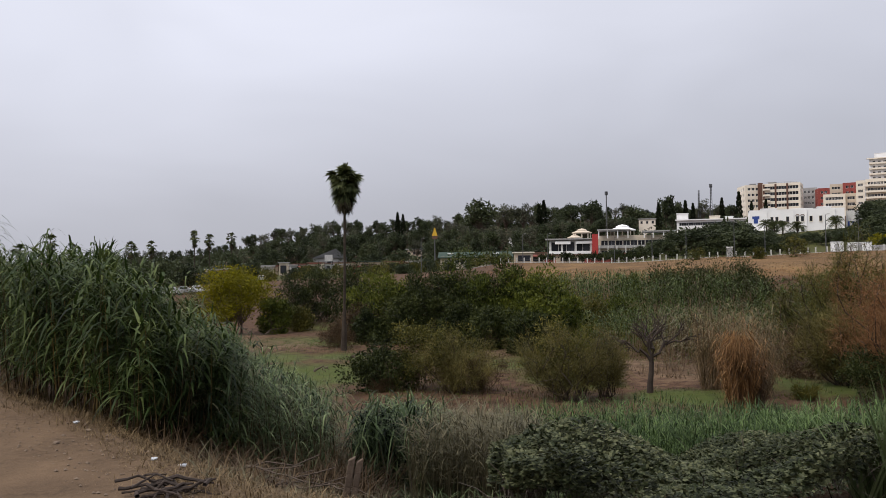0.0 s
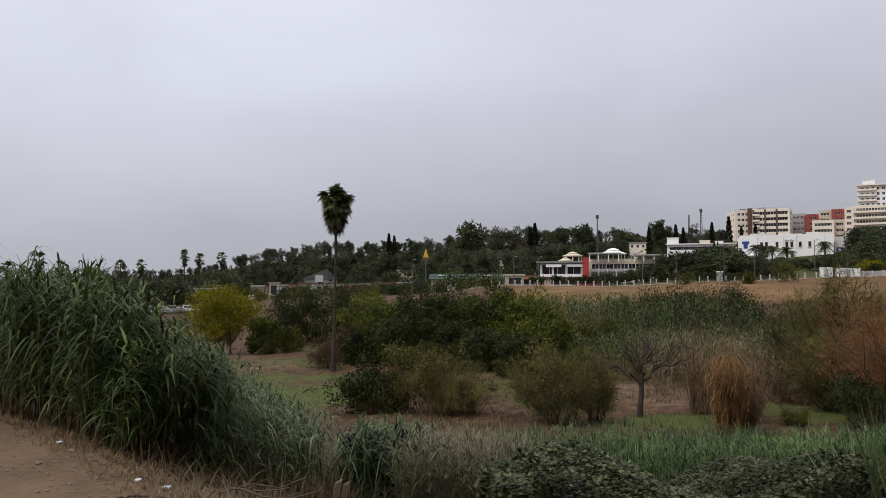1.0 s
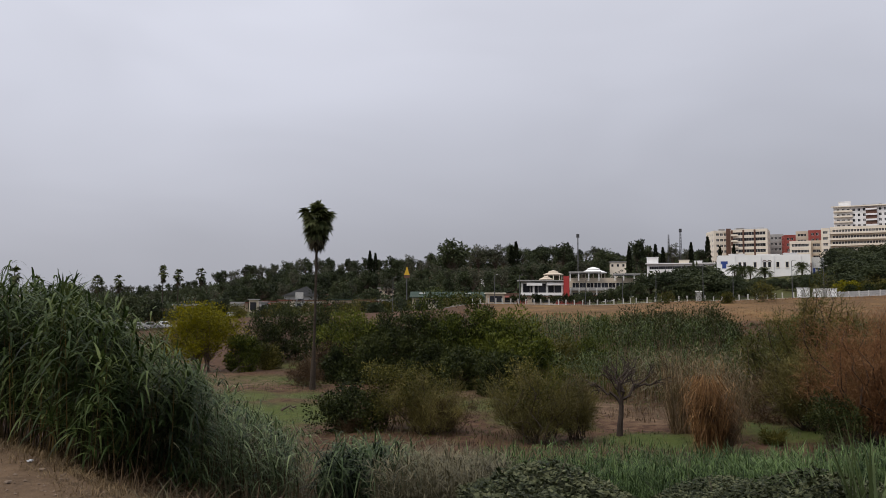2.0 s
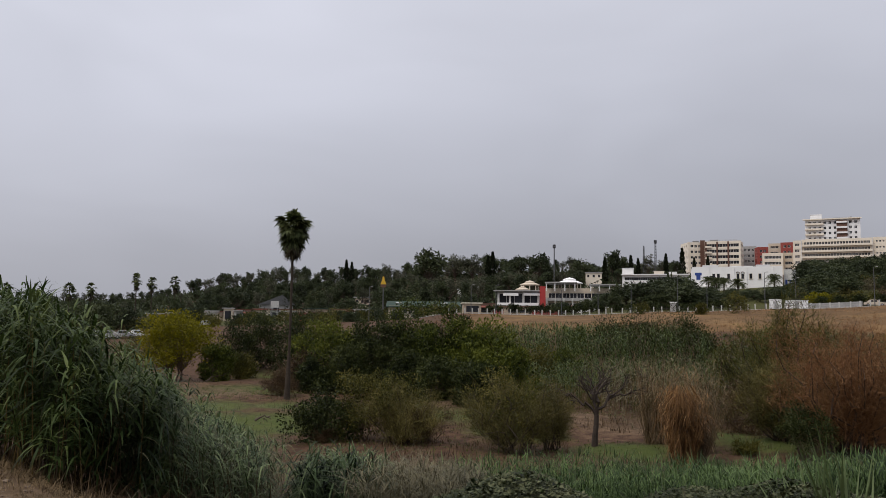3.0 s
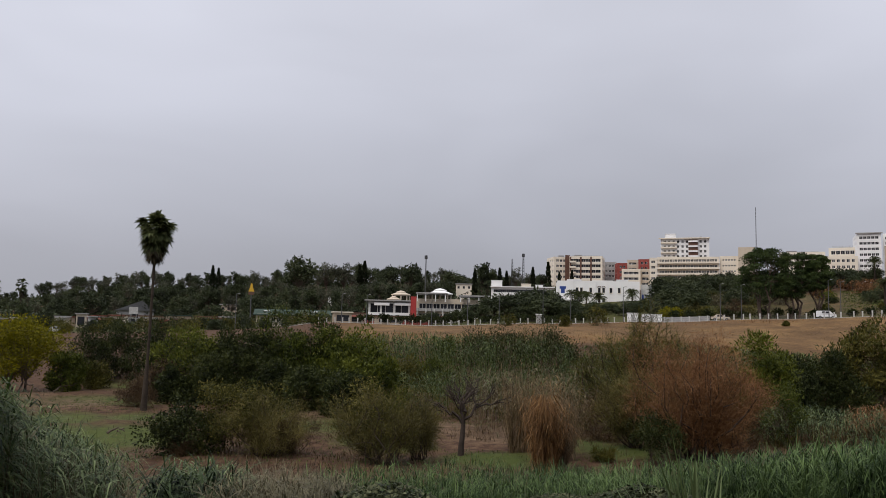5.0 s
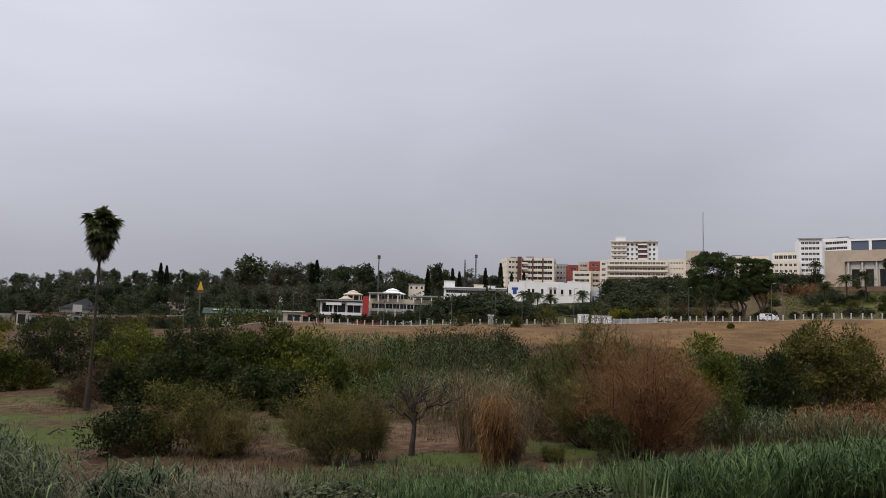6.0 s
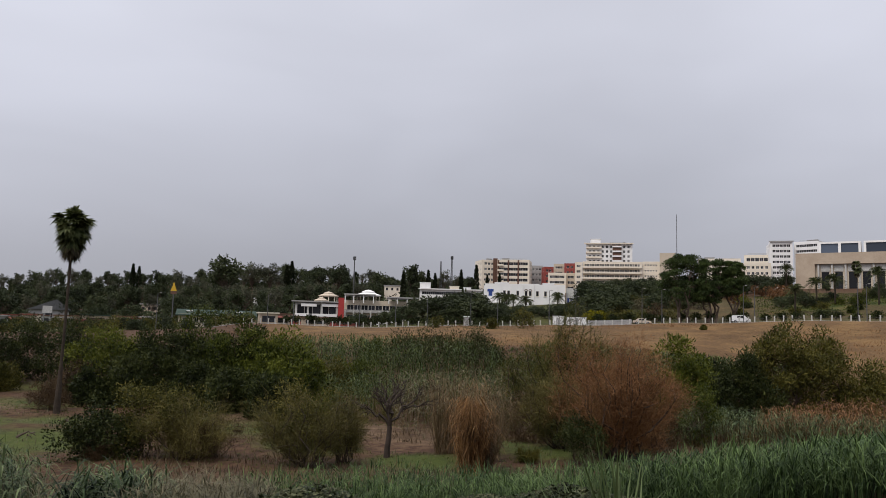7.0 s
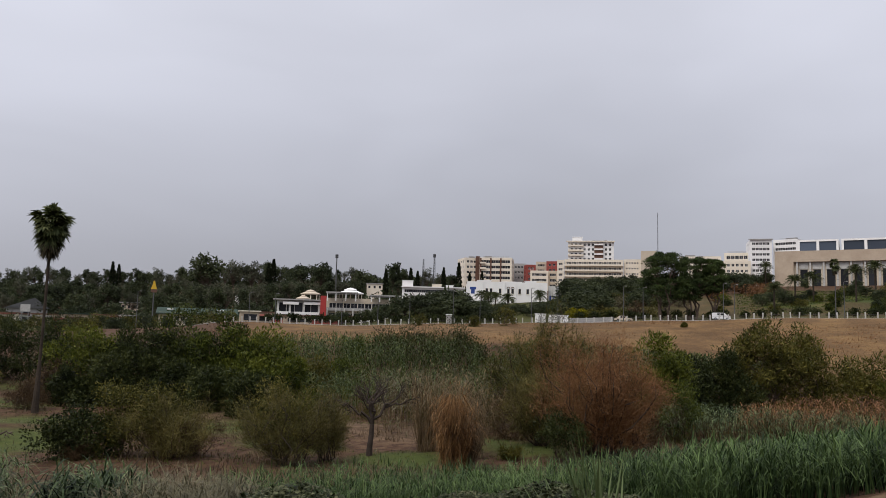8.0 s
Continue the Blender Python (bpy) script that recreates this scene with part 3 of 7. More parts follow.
def tree(name, x, y, z, h, width, label, category, leaf, count, size=(0.2, 0.09), low=0.3, stems=1, clumps=45, blob=0.17, girth=0.03, wood="bark", group="", up=0.2, lean=0.0, flat=1.0, shell=0.0):
    """A tree or shrub: tapered stems, limbs to every clump, and a crown of single leaves."""
    e = thing(name, x, y, z - 0.05, label, category, group)
    centres = clump_centres(clumps, h, width, h * low, flat)
    bark = Soup()
    roots = []
    for k in range(stems):
        a = rng.uniform(0, 6.28)
        off = 0.0 if stems == 1 else width * 0.07
        base = np.array([math.cos(a) * off, math.sin(a) * off, -0.1])
        fork = np.array([math.cos(a) * width * (0.04 if stems == 1 else 0.16) + lean, math.sin(a) * width * (0.04 if stems == 1 else 0.16), h * max(low * 1.05, 0.22)])
        pts = bend(base, fork, 5, 0.0)
        bark.tube(pts, np.linspace(h * girth, h * girth * 0.6, 5), 7)
        roots.append(fork)
    for c in centres:
        f = roots[int(rng.integers(len(roots)))]
        start = f * rng.uniform(0.75, 1.0)
        bark.tube(bend(start, c, 4, width * 0.03), np.linspace(h * girth * 0.35, h * girth * 0.07, 4), 4)
    part("trunk", bark, M[wood], e)
    per = count // clumps
    crown = Soup()
    rads = width * blob * rng.uniform(0.6, 1.35, clumps)
    own = np.repeat(np.arange(clumps), per)
    v = rand_dirs(len(own), 0.15)
    pos = centres[own] + v * (rads[own] * rng.uniform(0.35, 1.0, len(own)) ** 0.6)[:, None] * np.array([1, 1, 0.85])
    d = unit(v + rng.normal(size=v.shape) * 0.7 + np.array([0, 0, up]))
    s = side_of(d)
    if shell:
        lie = rng.uniform(0, 1, len(own)) < shell
        d[lie] = unit(np.cross(v, rng.normal(size=v.shape)) + v * 0.2)[lie]
        s[lie] = unit(np.cross(v, d))[lie]
    pos[:, 2] = np.maximum(pos[:, 2], 0.05)
    crown.leaves(pos, d, s, rng.uniform(0.6, 1.3, len(own)) * size[0], rng.uniform(0.7, 1.3, len(own)) * size[1])
    part("crown", crown, M[leaf], e)
    return e


def strand_bush(name, x, y, z, h, width, label, category, leaf, count, stems=14, length=0.7, wide=0.025, wood="twig", low=0.0, group="", flare=1.0):
    """A bush of wands: arching stems from one stool, clothed in fine upright twigs."""
    e = thing(name, x, y, z - 0.05, label, category, group)
    bark, pts, dirs = Soup(), [], []
    turn1, turn2 = rng.uniform(0, 6.28, 2)
    for k in range(stems):
        a = rng.uniform(0, 6.28)
        lobe = 0.86 + 0.22 * math.sin(2 * a + turn1) + 0.16 * math.sin(5 * a + turn2)
        r = width / 2 * math.sqrt(rng.uniform(0.02, 1.0)) * lobe * 1.05
        top = np.array([math.cos(a) * r, math.sin(a) * r, h * math.sqrt(max(0.05, 1.0 - 0.72 * min(r / (width / 2), 1.0) ** 2)) * rng.uniform(0.72, 0.98) * (0.70 + 0.33 * lobe)])
        base = np.array([math.cos(a) * width * 0.06, math.sin(a) * width * 0.06, -0.1])
        top = top * (1.06 if k % 6 == 0 else rng.uniform(0.82, 1.02))
        line = bend(base, top, 7, 0.0)
        line[1:-1, :2] += (line[1:-1, :2]) * 0.18 * flare
        bark.tube(line, np.linspace(h * 0.010, h * 0.0012, 7), 4)
        u = rng.uniform(0.22 + low, 1.0, count // stems)
        i = np.minimum((u * 6).astype(int), 5)
        f = (u * 6 - i)[:, None]
        p = line[i] * (1 - f) + line[i + 1] * f
        out = unit(p * np.array([1, 1, 0.0]) + 1e-3)
        dd = unit(out * rng.uniform(-0.2, 0.9, (len(p), 1)) + rng.normal(size=p.shape) * 0.55 + np.array([0, 0, 0.75]))
        p = p + rng.normal(size=p.shape) * width * np.array([0.05, 0.05, 0.03])
        pts.append(p)
        dirs.append(dd)
    part("wood", bark, M[wood], e)
    p, dd = np.concatenate(pts), np.concatenate(dirs)
    p[:, 2] = np.maximum(p[:, 2], 0.05)
    crown = Soup().blades(p, dd, (0.4 + rng.gamma(2.0, 0.28, len(p))) * length, wide, rng.uniform(0.0, 0.45, len(p)), 3, side_of(dd))
    part("crown", crown, M[leaf], e)
    return e


def bare_tree(name, x, y, z, h, label, wood="twig", group="", seed=3):
    """A leafless tree: a short trunk, five spreading limbs, each forking again and again into fine twigs."""
    e = thing(name, x, y, z - 0.05, label, "tree", group)
    s, own = Soup(), np.random.default_rng(seed)

    def limb(p, d, length, r, level):
        q = p + d * length
        u = np.linspace(0, 1, 5)[:, None]
        line = p * (1 - u) + q * u
        line[1:-1] += own.normal(size=(3, 3)) * length * 0.05
        line[:, 2] += length * 0.06 * np.sin(u[:, 0] * math.pi)
        s.tube(line, np.linspace(r, r * 0.6, 5), 6 if level < 2 else 4)
        if level == 5:
            return
        for _ in range(3):
            nd = unit((d + own.normal(size=3) * 0.55 + np.array([0, 0, 0.14]))[None])[0]
            limb(p + d * length * own.uniform(0.55, 1.0), nd, length * own.uniform(0.55, 0.78), r * 0.58, level + 1)

    fork = np.array([0.12, 0.0, h * 0.30])
    s.tube(np.array([(0, 0, -0.1), (0.02, 0, h * 0.10), (0.10, 0.02, h * 0.20), fork]), (h * 0.034, h * 0.028, h * 0.025, h * 0.023), 8)
    for a, out, rise in ((0.2, 0.80, 0.85), (3.0, 0.85, 0.75), (1.4, 0.45, 1.0), (4.4, 0.55, 0.95), (2.3, 0.35, 1.1)):
        d = unit(np.array([[math.cos(a) * out, math.sin(a) * out, rise]]))[0]
        limb(fork - [0, 0, h * 0.05 * own.uniform(0, 1)], d, h * 0.26, h * 0.016, 2)
    part("trunk", s, M[wood], e)
    return e


def fan_fronds(s, top, n, lo, hi, petiole, blade, fans, droop, width):
    """Palm fans round the top of a trunk, between two elevations."""
    for k in range(n):
        a, e = rng.uniform(0, 6.283), radians(rng.uniform(lo, hi))
        d = np.array([math.cos(a) * math.cos(e), math.sin(a) * math.cos(e), math.sin(e)])
        side = np.array([-math.sin(a), math.cos(a), 0.0])
        roll = rng.uniform(-0.55, 0.55)
        side = side * math.cos(roll) + np.cross(d, side) * math.sin(roll)
        hub = top + d * petiole * rng.uniform(0.25, 1.12)
        s.tube(np.stack([top, (top + hub) / 2 + [0, 0, 0.05], hub]), (0.03, 0.02, 0.015), 4)
        b = np.linspace(-1.1, 1.1, fans) + rng.normal(size=fans) * 0.05
        dd = unit(np.cos(b)[:, None] * d + np.sin(b)[:, None] * side + rng.normal(size=(fans, 3)) * 0.05)
        tw = unit(np.cross(dd, np.cross(d, side)))
        s.blades(np.repeat(hub[None], fans, 0), dd, blade * rng.uniform(0.8, 1.1, fans), width, droop * rng.uniform(0.6, 1.4, fans), 3, tw)


def fan_palm(name, x, y, z, h, crown, label, fronds=78, fans=16, group="", tall=1.0):
    """A slender fan palm: a round green head over a tapering skirt of dead fronds."""
    e = thing(name, x, y, z - 0.1, label, "palm tree", group)
    neck = h - crown * 0.5
    line = np.stack([np.array([0.12 * math.sin(u * 2.0) * 1.2, 0.05 * u, u * neck]) for u in np.linspace(0, 1, 26)])
    line[:, :2] -= line[0, :2]
    radii = crown * (0.031 + 0.045 * np.exp(-(np.linspace(0, 5.2, 26)) ** 2)) + 0.012 * np.sin(np.arange(26) * 2.4)
    part("trunk", Soup().tube(line, radii, 10), M["palmbark"], e)
    top = line[-1].copy()
    live, dead = Soup(), Soup()
    for drop, n, lo, hi, reach in ((0.0, 0.34, 20, 88, 1.2), (0.08, 0.40, -30, 40, 1.08), (0.20, 0.40, -55, 15, 0.98), (0.34, 0.20, -72, -35, 0.66)):
        fan_fronds(live, top - [0, 0, crown * drop * tall], int(fronds * n), lo, hi, crown * 0.22 * reach, crown * 0.25 * reach, fans, 0.45, crown * 0.088)
    for k in range(3):
        fan_fronds(dead, top - [0, 0, crown * (0.40 + 0.10 * k) * tall], int(fronds * 0.22), -78, -40 - 8 * k, crown * (0.2 - 0.045 * k), crown * 0.22, max(fans - 5, 6), 0.4, crown * 0.05)
    part("crown", live, M["palmleaf"], e)
    part("skirt", dead, M["deadfrond"], e, "dry hanging fronds")
    return e


def date_palm(name, x, y, z, h, label, fronds=34, group="", reach=2.2):
    e = thing(name, x, y, z - 0.1, label, "palm tree", group)
    line = np.stack([np.array([0.1 * math.sin(u * 3), 0.0, u * h]) for u in np.linspace(0, 1, 12)])
    part("trunk", Soup().tube(line, 0.24 + 0.03 * np.sin(np.arange(12) * 2.0), 8), M["palmbark"], e)
    s = Soup()
    for k in range(int(fronds * 1.5)):
        a, el = rng.uniform(0, 6.283), radians(rng.uniform(-30, 80))
        d = np.array([math.cos(a) * math.cos(el), math.sin(a) * math.cos(el), math.sin(el)])
        u = np.linspace(0, 1, 7)[:, None]
        ribs = line[-1] + d * reach * u - np.array([0, 0, 0.55 * reach]) * u * u
        s.tube(ribs, np.linspace(0.03, 0.01, 7), 3)
        for sgn in (-1, 1):
            w = np.linspace(0.12, 1, 14)[:, None]
            p = line[-1] + d * reach * w - np.array([0, 0, 0.55 * reach]) * w * w
            out = np.array([-math.sin(a), math.cos(a), 0.0]) * sgn
            dd = unit(out + d * 0.6 + np.array([0, 0, 0.15]) + rng.normal(size=(14, 3)) * 0.1)
            s.leaves(p, dd, side_of(dd), 0.5 * reach / 2.2, 0.11)
    part("crown", s, M["palmleaf"], e)
    return e


def reed_bed(name, label, az0, az1, d0, d1, tops, count, leaf="reed", stem="reed", leaves=7, length=0.55, wide=0.035, droop=0.7, jitter=0.18, near=None, blade_up=0.8, stemwide=0.018, gap=0.0, lowest=0.18):
    """A stand of reeds or canes: upright stalks with arching blades. tops: (bearings, elevations) of its uneven upper edge."""
    az = rng.uniform(az0, az1, count)
    u = rng.uniform(0, 1, count)
    lo = d0 if near is None else np.interp(az, near[0], near[1])
    hi = d1 if near is None else np.interp(az, near[0], near[2])
    d = lo + (hi - lo) * u
    x, y = d * np.sin(rad(az)), d * np.cos(rad(az))
    z = height(x, y)
    topz = EYE + d * np.tan(rad(np.interp(az, tops[0], tops[1])))
    h = np.maximum((topz - z), 0.35) * (1 - np.abs(rng.normal(size=count)) * jitter) + 0.05
    keep = h > 0.25
    if gap:
        keep &= np.sin(x * 1.5 + np.sin(y * 1.1) * 1.5) + np.sin(y * 1.9 + x * 0.7 + 1.0) > -2 + gap
    x, y, z, h, count = x[keep], y[keep], z[keep], h[keep], int(keep.sum())
    base = np.stack([x, y, z - 0.05], -1)
    lean = rng.normal(size=(count, 3)) * 0.10
    lean[:, 2] = 1.0
    lean[:, 0] += 0.06 * np.sin(x * 0.9 + y * 0.6)
    ax = unit(lean)
    stalks = Soup().blades(base, ax, h, stemwide, 0.04, 4, side_of(ax))
    own = np.repeat(np.arange(count), leaves)
    f = rng.uniform(lowest, 1.0, len(own)) ** 0.75
    p = base[own] + ax[own] * (h[own] * f)[:, None]
    dd = unit(rng.normal(size=(len(own), 3)) * np.array([1, 1, 0.35]) + np.array([0, 0, blade_up]))
    s = Soup().blades(p, dd, length * rng.uniform(0.55, 1.2, len(own)), wide * rng.uniform(0.7, 1.2, len(own)), droop * rng.uniform(0.3, 1.5, len(own)), 4)
    e = thing(name, 0, 0, 0, label, "reeds", kind="stuff")
    part("stand", stalks, M[stem], e)
    part("foliage", s, M[leaf], e)
    return e


def edge_d(az):
    """How far the path's edge lies at a bearing."""
    d = np.linspace(2, 60, 600)
    s = d * np.cos(radians(az)) - np.interp(d * np.sin(radians(az)), EDGE_X, EDGE_Y)
    return float(d[np.argmax(s > 0)])


LEFT_AZ = (-38, -33, -29, -24.5, -21.4, -17.7, -14.3, -11, -9)
LEFT_EL = (1.5, 1.8, 1.7, 2.1, 0.3, -2.6, -4.6, -6.6, -7.8)
LEFT_NEAR = [max(edge_d(a) + 0.9, float(np.interp(a, (-22, -9), (8.6, 11.0)))) for a in LEFT_AZ]
reed_bed("giant_cane", "tall dark green giant cane with arching leaves on the bank", -38, -14.5, 0, 0, (LEFT_AZ, LEFT_EL), 1500, leaf="cane", stem="canestem", leaves=26, length=0.46, wide=0.036, droop=0.7, jitter=0.16, lowest=0.14,
         near=(LEFT_AZ, LEFT_NEAR, [a + 6.5 for a in LEFT_NEAR]), stemwide=0.015)
reed_bed("grey_cane", "grey-green cane with fine drooping blades on the slope", -17, -8.3, 0, 0, (LEFT_AZ, LEFT_EL), 800, leaf="reed", stem="greyweed", leaves=15, length=0.42, wide=0.026, droop=0.9, jitter=0.34, gap=0.35,
         near=(LEFT_AZ, LEFT_NEAR, [a + 7.5 for a in LEFT_NEAR]), stemwide=0.016)
reed_bed("dead_cane", "grey-brown dead cane stems tangled on the slope", -19, -7.6, 0, 0, (LEFT_AZ, [a - 0.4 for a in LEFT_EL]), 1300, leaf="greyweed", stem="brownleaf", leaves=5, length=0.4, wide=0.014, droop=0.6, jitter=0.42,
         near=(LEFT_AZ, LEFT_NEAR, [a + 9 for a in LEFT_NEAR]), stemwide=0.016)
reed_bed("reed_bunch", "blue-green reeds with drooping blades", -6.2, -0.5, 11.5, 16.5, ((-7, -5, -2, 0), (-10.5, -8.9, -9.2, -10.2)), 420, leaf="reed", leaves=14, length=0.6, wide=0.032, droop=0.9)
reed_bed("dry_brush", "grey-brown dry weeds and grass", -2.5, 7.0, 10.5, 17, ((-3, 0, 4, 7), (-10.5, -9.6, -9.9, -10.4)), 2200, leaf="greyweed", stem="greyweed", leaves=8, length=0.32, wide=0.016, droop=0.3, stemwide=0.012)
STRIP_AZ = (4, 8, 14, 22, 28.5, 33, 38, 43, 48.8, 54)
STRIP_EL = (-10.0, -9.4, -9.2, -9.3, -8.6, -7.9, -6.9, -6.2, -5.4, -4.9)
reed_bed("reed_strip", "bright green reed grass along the bank", 4, 54, 0, 0, (STRIP_AZ, STRIP_EL), 10500, leaf="reedgrass", stem="reedgrass", leaves=8, length=0.46, wide=0.020, droop=0.6, blade_up=1.6, jitter=0.3, gap=0.45,
         near=(STRIP_AZ, (17, 16.5, 16, 16.5, 16, 15, 13.5, 12.0, 10.0, 9.8), (24, 25, 25, 26, 25, 23, 21, 20, 19, 18)))


def bramble(name, az0, az1, near, tops, count, label):
    """A low thicket: three-lobed leaves heaped in mounds over thorny arching wands."""
    az = rng.uniform(az0, az1, count)
    u = rng.uniform(0, 1, count)
    d = np.interp(az, near[0], near[1]) * (1 - u) + np.interp(az, near[0], near[2]) * u
    x, y = d * np.sin(rad(az)), d * np.cos(rad(az))
    z = height(x, y)
    keep = az + 1.6 * np.sin(d * 1.9) + 0.8 * np.sin(d * 5.1) > az0 + 1.6
    az, d, x, y, z, count = az[keep], d[keep], x[keep], y[keep], z[keep], int(keep.sum())
    mound = 0.48 + 0.34 * np.sin(x * 1.7 + 1.2 * np.sin(y * 1.3)) + 0.22 * np.sin(y * 2.3 + x * 0.8 + 2.0)
    topz = EYE + d * np.tan(rad(np.interp(az, tops[0], tops[1])))
    hh = np.clip(topz - z, 0.3, 3.0) * np.clip(mound, 0.15, 1.0) + 0.2
    thick = rng.uniform(0, 1, count) < np.clip(mound * 2.2 - 0.15, 0.12, 1.0)
    x, y, z, hh, count = x[thick], y[thick], z[thick], hh[thick], int(thick.sum())
    p = np.stack([x, y, z + hh * rng.uniform(0.2, 1.0, count) ** 0.4], -1)
    e = thing(name, 0, 0, 0, label, "brambles", kind="stuff")
    s = Soup()
    d1 = unit(rng.normal(size=(count, 3)) * np.array([1, 1, 0.45]) + np.array([0, -0.15, 0.15]))
    sd = unit(np.cross(d1, rng.normal(size=(count, 3)) * 0.35 + np.array([0, 0, 1.0])))
    size = rng.uniform(0.026, 0.056, count)
    for turn, k in ((0.0, 1.0), (0.95, 0.85), (-0.95, 0.85)):
        dt = unit(d1 * math.cos(turn) + sd * math.sin(turn))
        st = unit(np.cross(dt, np.cross(d1, sd)))
        s.leaves(p, dt, st, size * k, size * 0.75 * k, 0.12)
    part("foliage", s, M["bramble"], e)
    w = count // 90
    wand = Soup().blades(p[:w] - [0, 0, 0.4], unit(rng.normal(size=(w, 3)) + [0, 0, 1.2]), rng.uniform(0.6, 1.2, w), 0.015, 0.5, 4)
    part("bramble_wood", wand, M["twig"], e)
    return e


BR_AZ = (2, 6, 10, 16, 22, 27, 31)
bramble("bramble_thicket", 3.2, 33, (BR_AZ, (6.2, 5.9, 5.7, 5.7, 6.2, 7.4, 8.4), (10.5, 13, 14.5, 14, 14.5, 15, 15)), (BR_AZ, (-13.8, -12.5, -11.9, -12.6, -11.7, -11.0, -11.7)), 95000, "dense dull green bramble thicket on the slope")

# trees and shrubs of the valley floor: bearing, distance
fan_palm("fan_palm", *spot(-7.25, 71), 17.1, 3.65, "tall slender fan palm with a shaggy skirt of dead fronds", 104, 12, tall=0.82)
tree("yellow_tree", *spot(-14.7, 94), 7.6, 9.0, "round yellow-green tree with several stems", "tree", "yellow", 14000, (0.30, 0.12), 0.12, 5, 90, 0.15, 0.018)
for az, d, h, w, leaf, n in (
    (-12.2, 92, 4.9, 4.4, "green", 3500), (-10.6, 104, 7.2, 6.4, "darkleaf", 4500), (-8.8, 108, 7.9, 7.0, "darkleaf", 4500), (-6.4, 100, 8.0, 7.6, "darkleaf", 5000), (-4.2, 86, 8.0, 8.0, "green", 7500),
    (-1.9, 84, 7.6, 7.5, "darkleaf", 7000), (0.2, 80, 7.6, 7.0, "darkleaf", 6500), (2.4, 80, 8.7, 8.0, "green", 8000), (4.2, 76, 8.6, 6.5, "green", 6500), (5.6, 74, 8.0, 6.0, "green", 6500), (7.4, 71, 6.9, 6.5, "green", 6500),
    (-3.0, 78, 4.6, 5.0, "darkleaf", 4500), (1.2, 74, 4.6, 5.0, "darkleaf", 4500), (3.4, 70, 4.2, 4.6, "darkleaf", 3500), (6.2, 66, 4.4, 4.4, "darkleaf", 3800), (8.8, 68, 5.2, 5.0, "green", 4500), (-5.4, 78, 3.6, 4.0, "darkleaf", 3000)):
    tree("valley_shrub", *spot(az, d), h, w, "dense dark green willow shrub on the valley floor" if leaf != "brownleaf" else "brown half-bare willow shrub on the valley floor", "shrub", leaf, int(n * 1.5), (0.36, 0.12), -0.3, 5, 85, 0.14, 0.010, group="shrubs in the valley", up=1.0, shell=0.45)
tree("holm_bush", *spot(-4.4, 47), 2.9, 4.6, "low dark glossy-leaved bush", "shrub", "darkleaf", 8000, (0.17, 0.10), -0.3, 5, 55, 0.16, 0.012)
tree("olive_shrub", *spot(-1.6, 47), 4.1, 4.6, "sparse olive green shrub with small leaves", "shrub", "olive", 5600, (0.16, 0.08), 0.05, 6, 50, 0.14, 0.01)
strand_bush("brown_shrub", *spot(1.0, 45.5), 3.9, 5.4, "half-bare brownish green shrub", "shrub", "broom", 8500, 22, 0.55, 0.019)
tree("olive_shrub", *spot(0.4, 46.4), 3.9, 4.0, "loose olive green shrub beside a half-bare one", "shrub", "olive", 3400, (0.16, 0.07), 0.1, 6, 38, 0.16, 0.01)
strand_bush("brown_shrub", *spot(2.9, 46), 2.5, 3.4, "low brown half-bare shrub", "shrub", "brownleaf", 4500, 14, 0.40, 0.022)
strand_bush("thin_shrub", *spot(9.2, 43), 4.9, 5.8, "thin olive-green broom-like shrub", "shrub", "broom", 8500, 26, 0.60, 0.018)
strand_bush("thin_shrub", *spot(11.5, 45), 3.8, 4.0, "thin brownish broom-like shrub", "shrub", "broom", 4200, 16, 0.62, 0.020)
tree("olive_shrub", *spot(8.4, 44.5), 4.5, 5.0, "sparse yellowish olive shrub with small leaves", "shrub", "olive", 4600, (0.16, 0.07), 0.1, 6, 46, 0.15, 0.01)
bare_tree("dead_tree", *spot(14.6, 48), 6.2, "leafless dark forked tree")
strand_bush("tamarisk", *spot(30.8, 48.5), 8.7, 7.8, "large rust-brown feathery tamarisk", "tree", "tamarisk", 46000, 46, 0.42, 0.019)
strand_bush("tamarisk", *spot(27.0, 52), 6.0, 6.2, "brownish green feathery tamarisk bush", "tree", "broom", 15000, 24, 0.55, 0.026)
strand_bush("tamarisk", *spot(26.7, 60), 10.2, 7.2, "tall yellow-green feathery tamarisk", "tree", "olive", 20000, 32, 0.6, 0.034, group="tamarisks")
tree("dark_shrub", *spot(28.3, 46), 2.8, 3.4, "low dark green shrub under the tamarisk", "shrub", "darkleaf", 3500, (0.16, 0.07), 0.1, 5, 32, 0.17, 0.012)
for az, d, h, w, leaf, n in ((35.0, 66, 7.5, 5.6, "green", 8000), (36.8, 72, 6.2, 5.0, "darkleaf", 5500), (39.0, 74, 6.6, 5.5, "darkleaf", 5500), (41.6, 77, 9.6, 7.0, "olive", 8000), (44.0, 79, 9.0, 7.5, "olive", 8000), (47.5, 78, 6.4, 7.0, "olive", 5500), (51, 76, 6.0, 7.0, "green", 5500)):
    tree("bank_shrub", *spot(az, d), h, w, "leafy green shrub at the foot of the bank", "shrub", leaf, int(n * 1.5), (0.42, 0.10), -0.3, 5, 75, 0.15, 0.010, group="shrubs at the bank", up=0.9, shell=0.4)

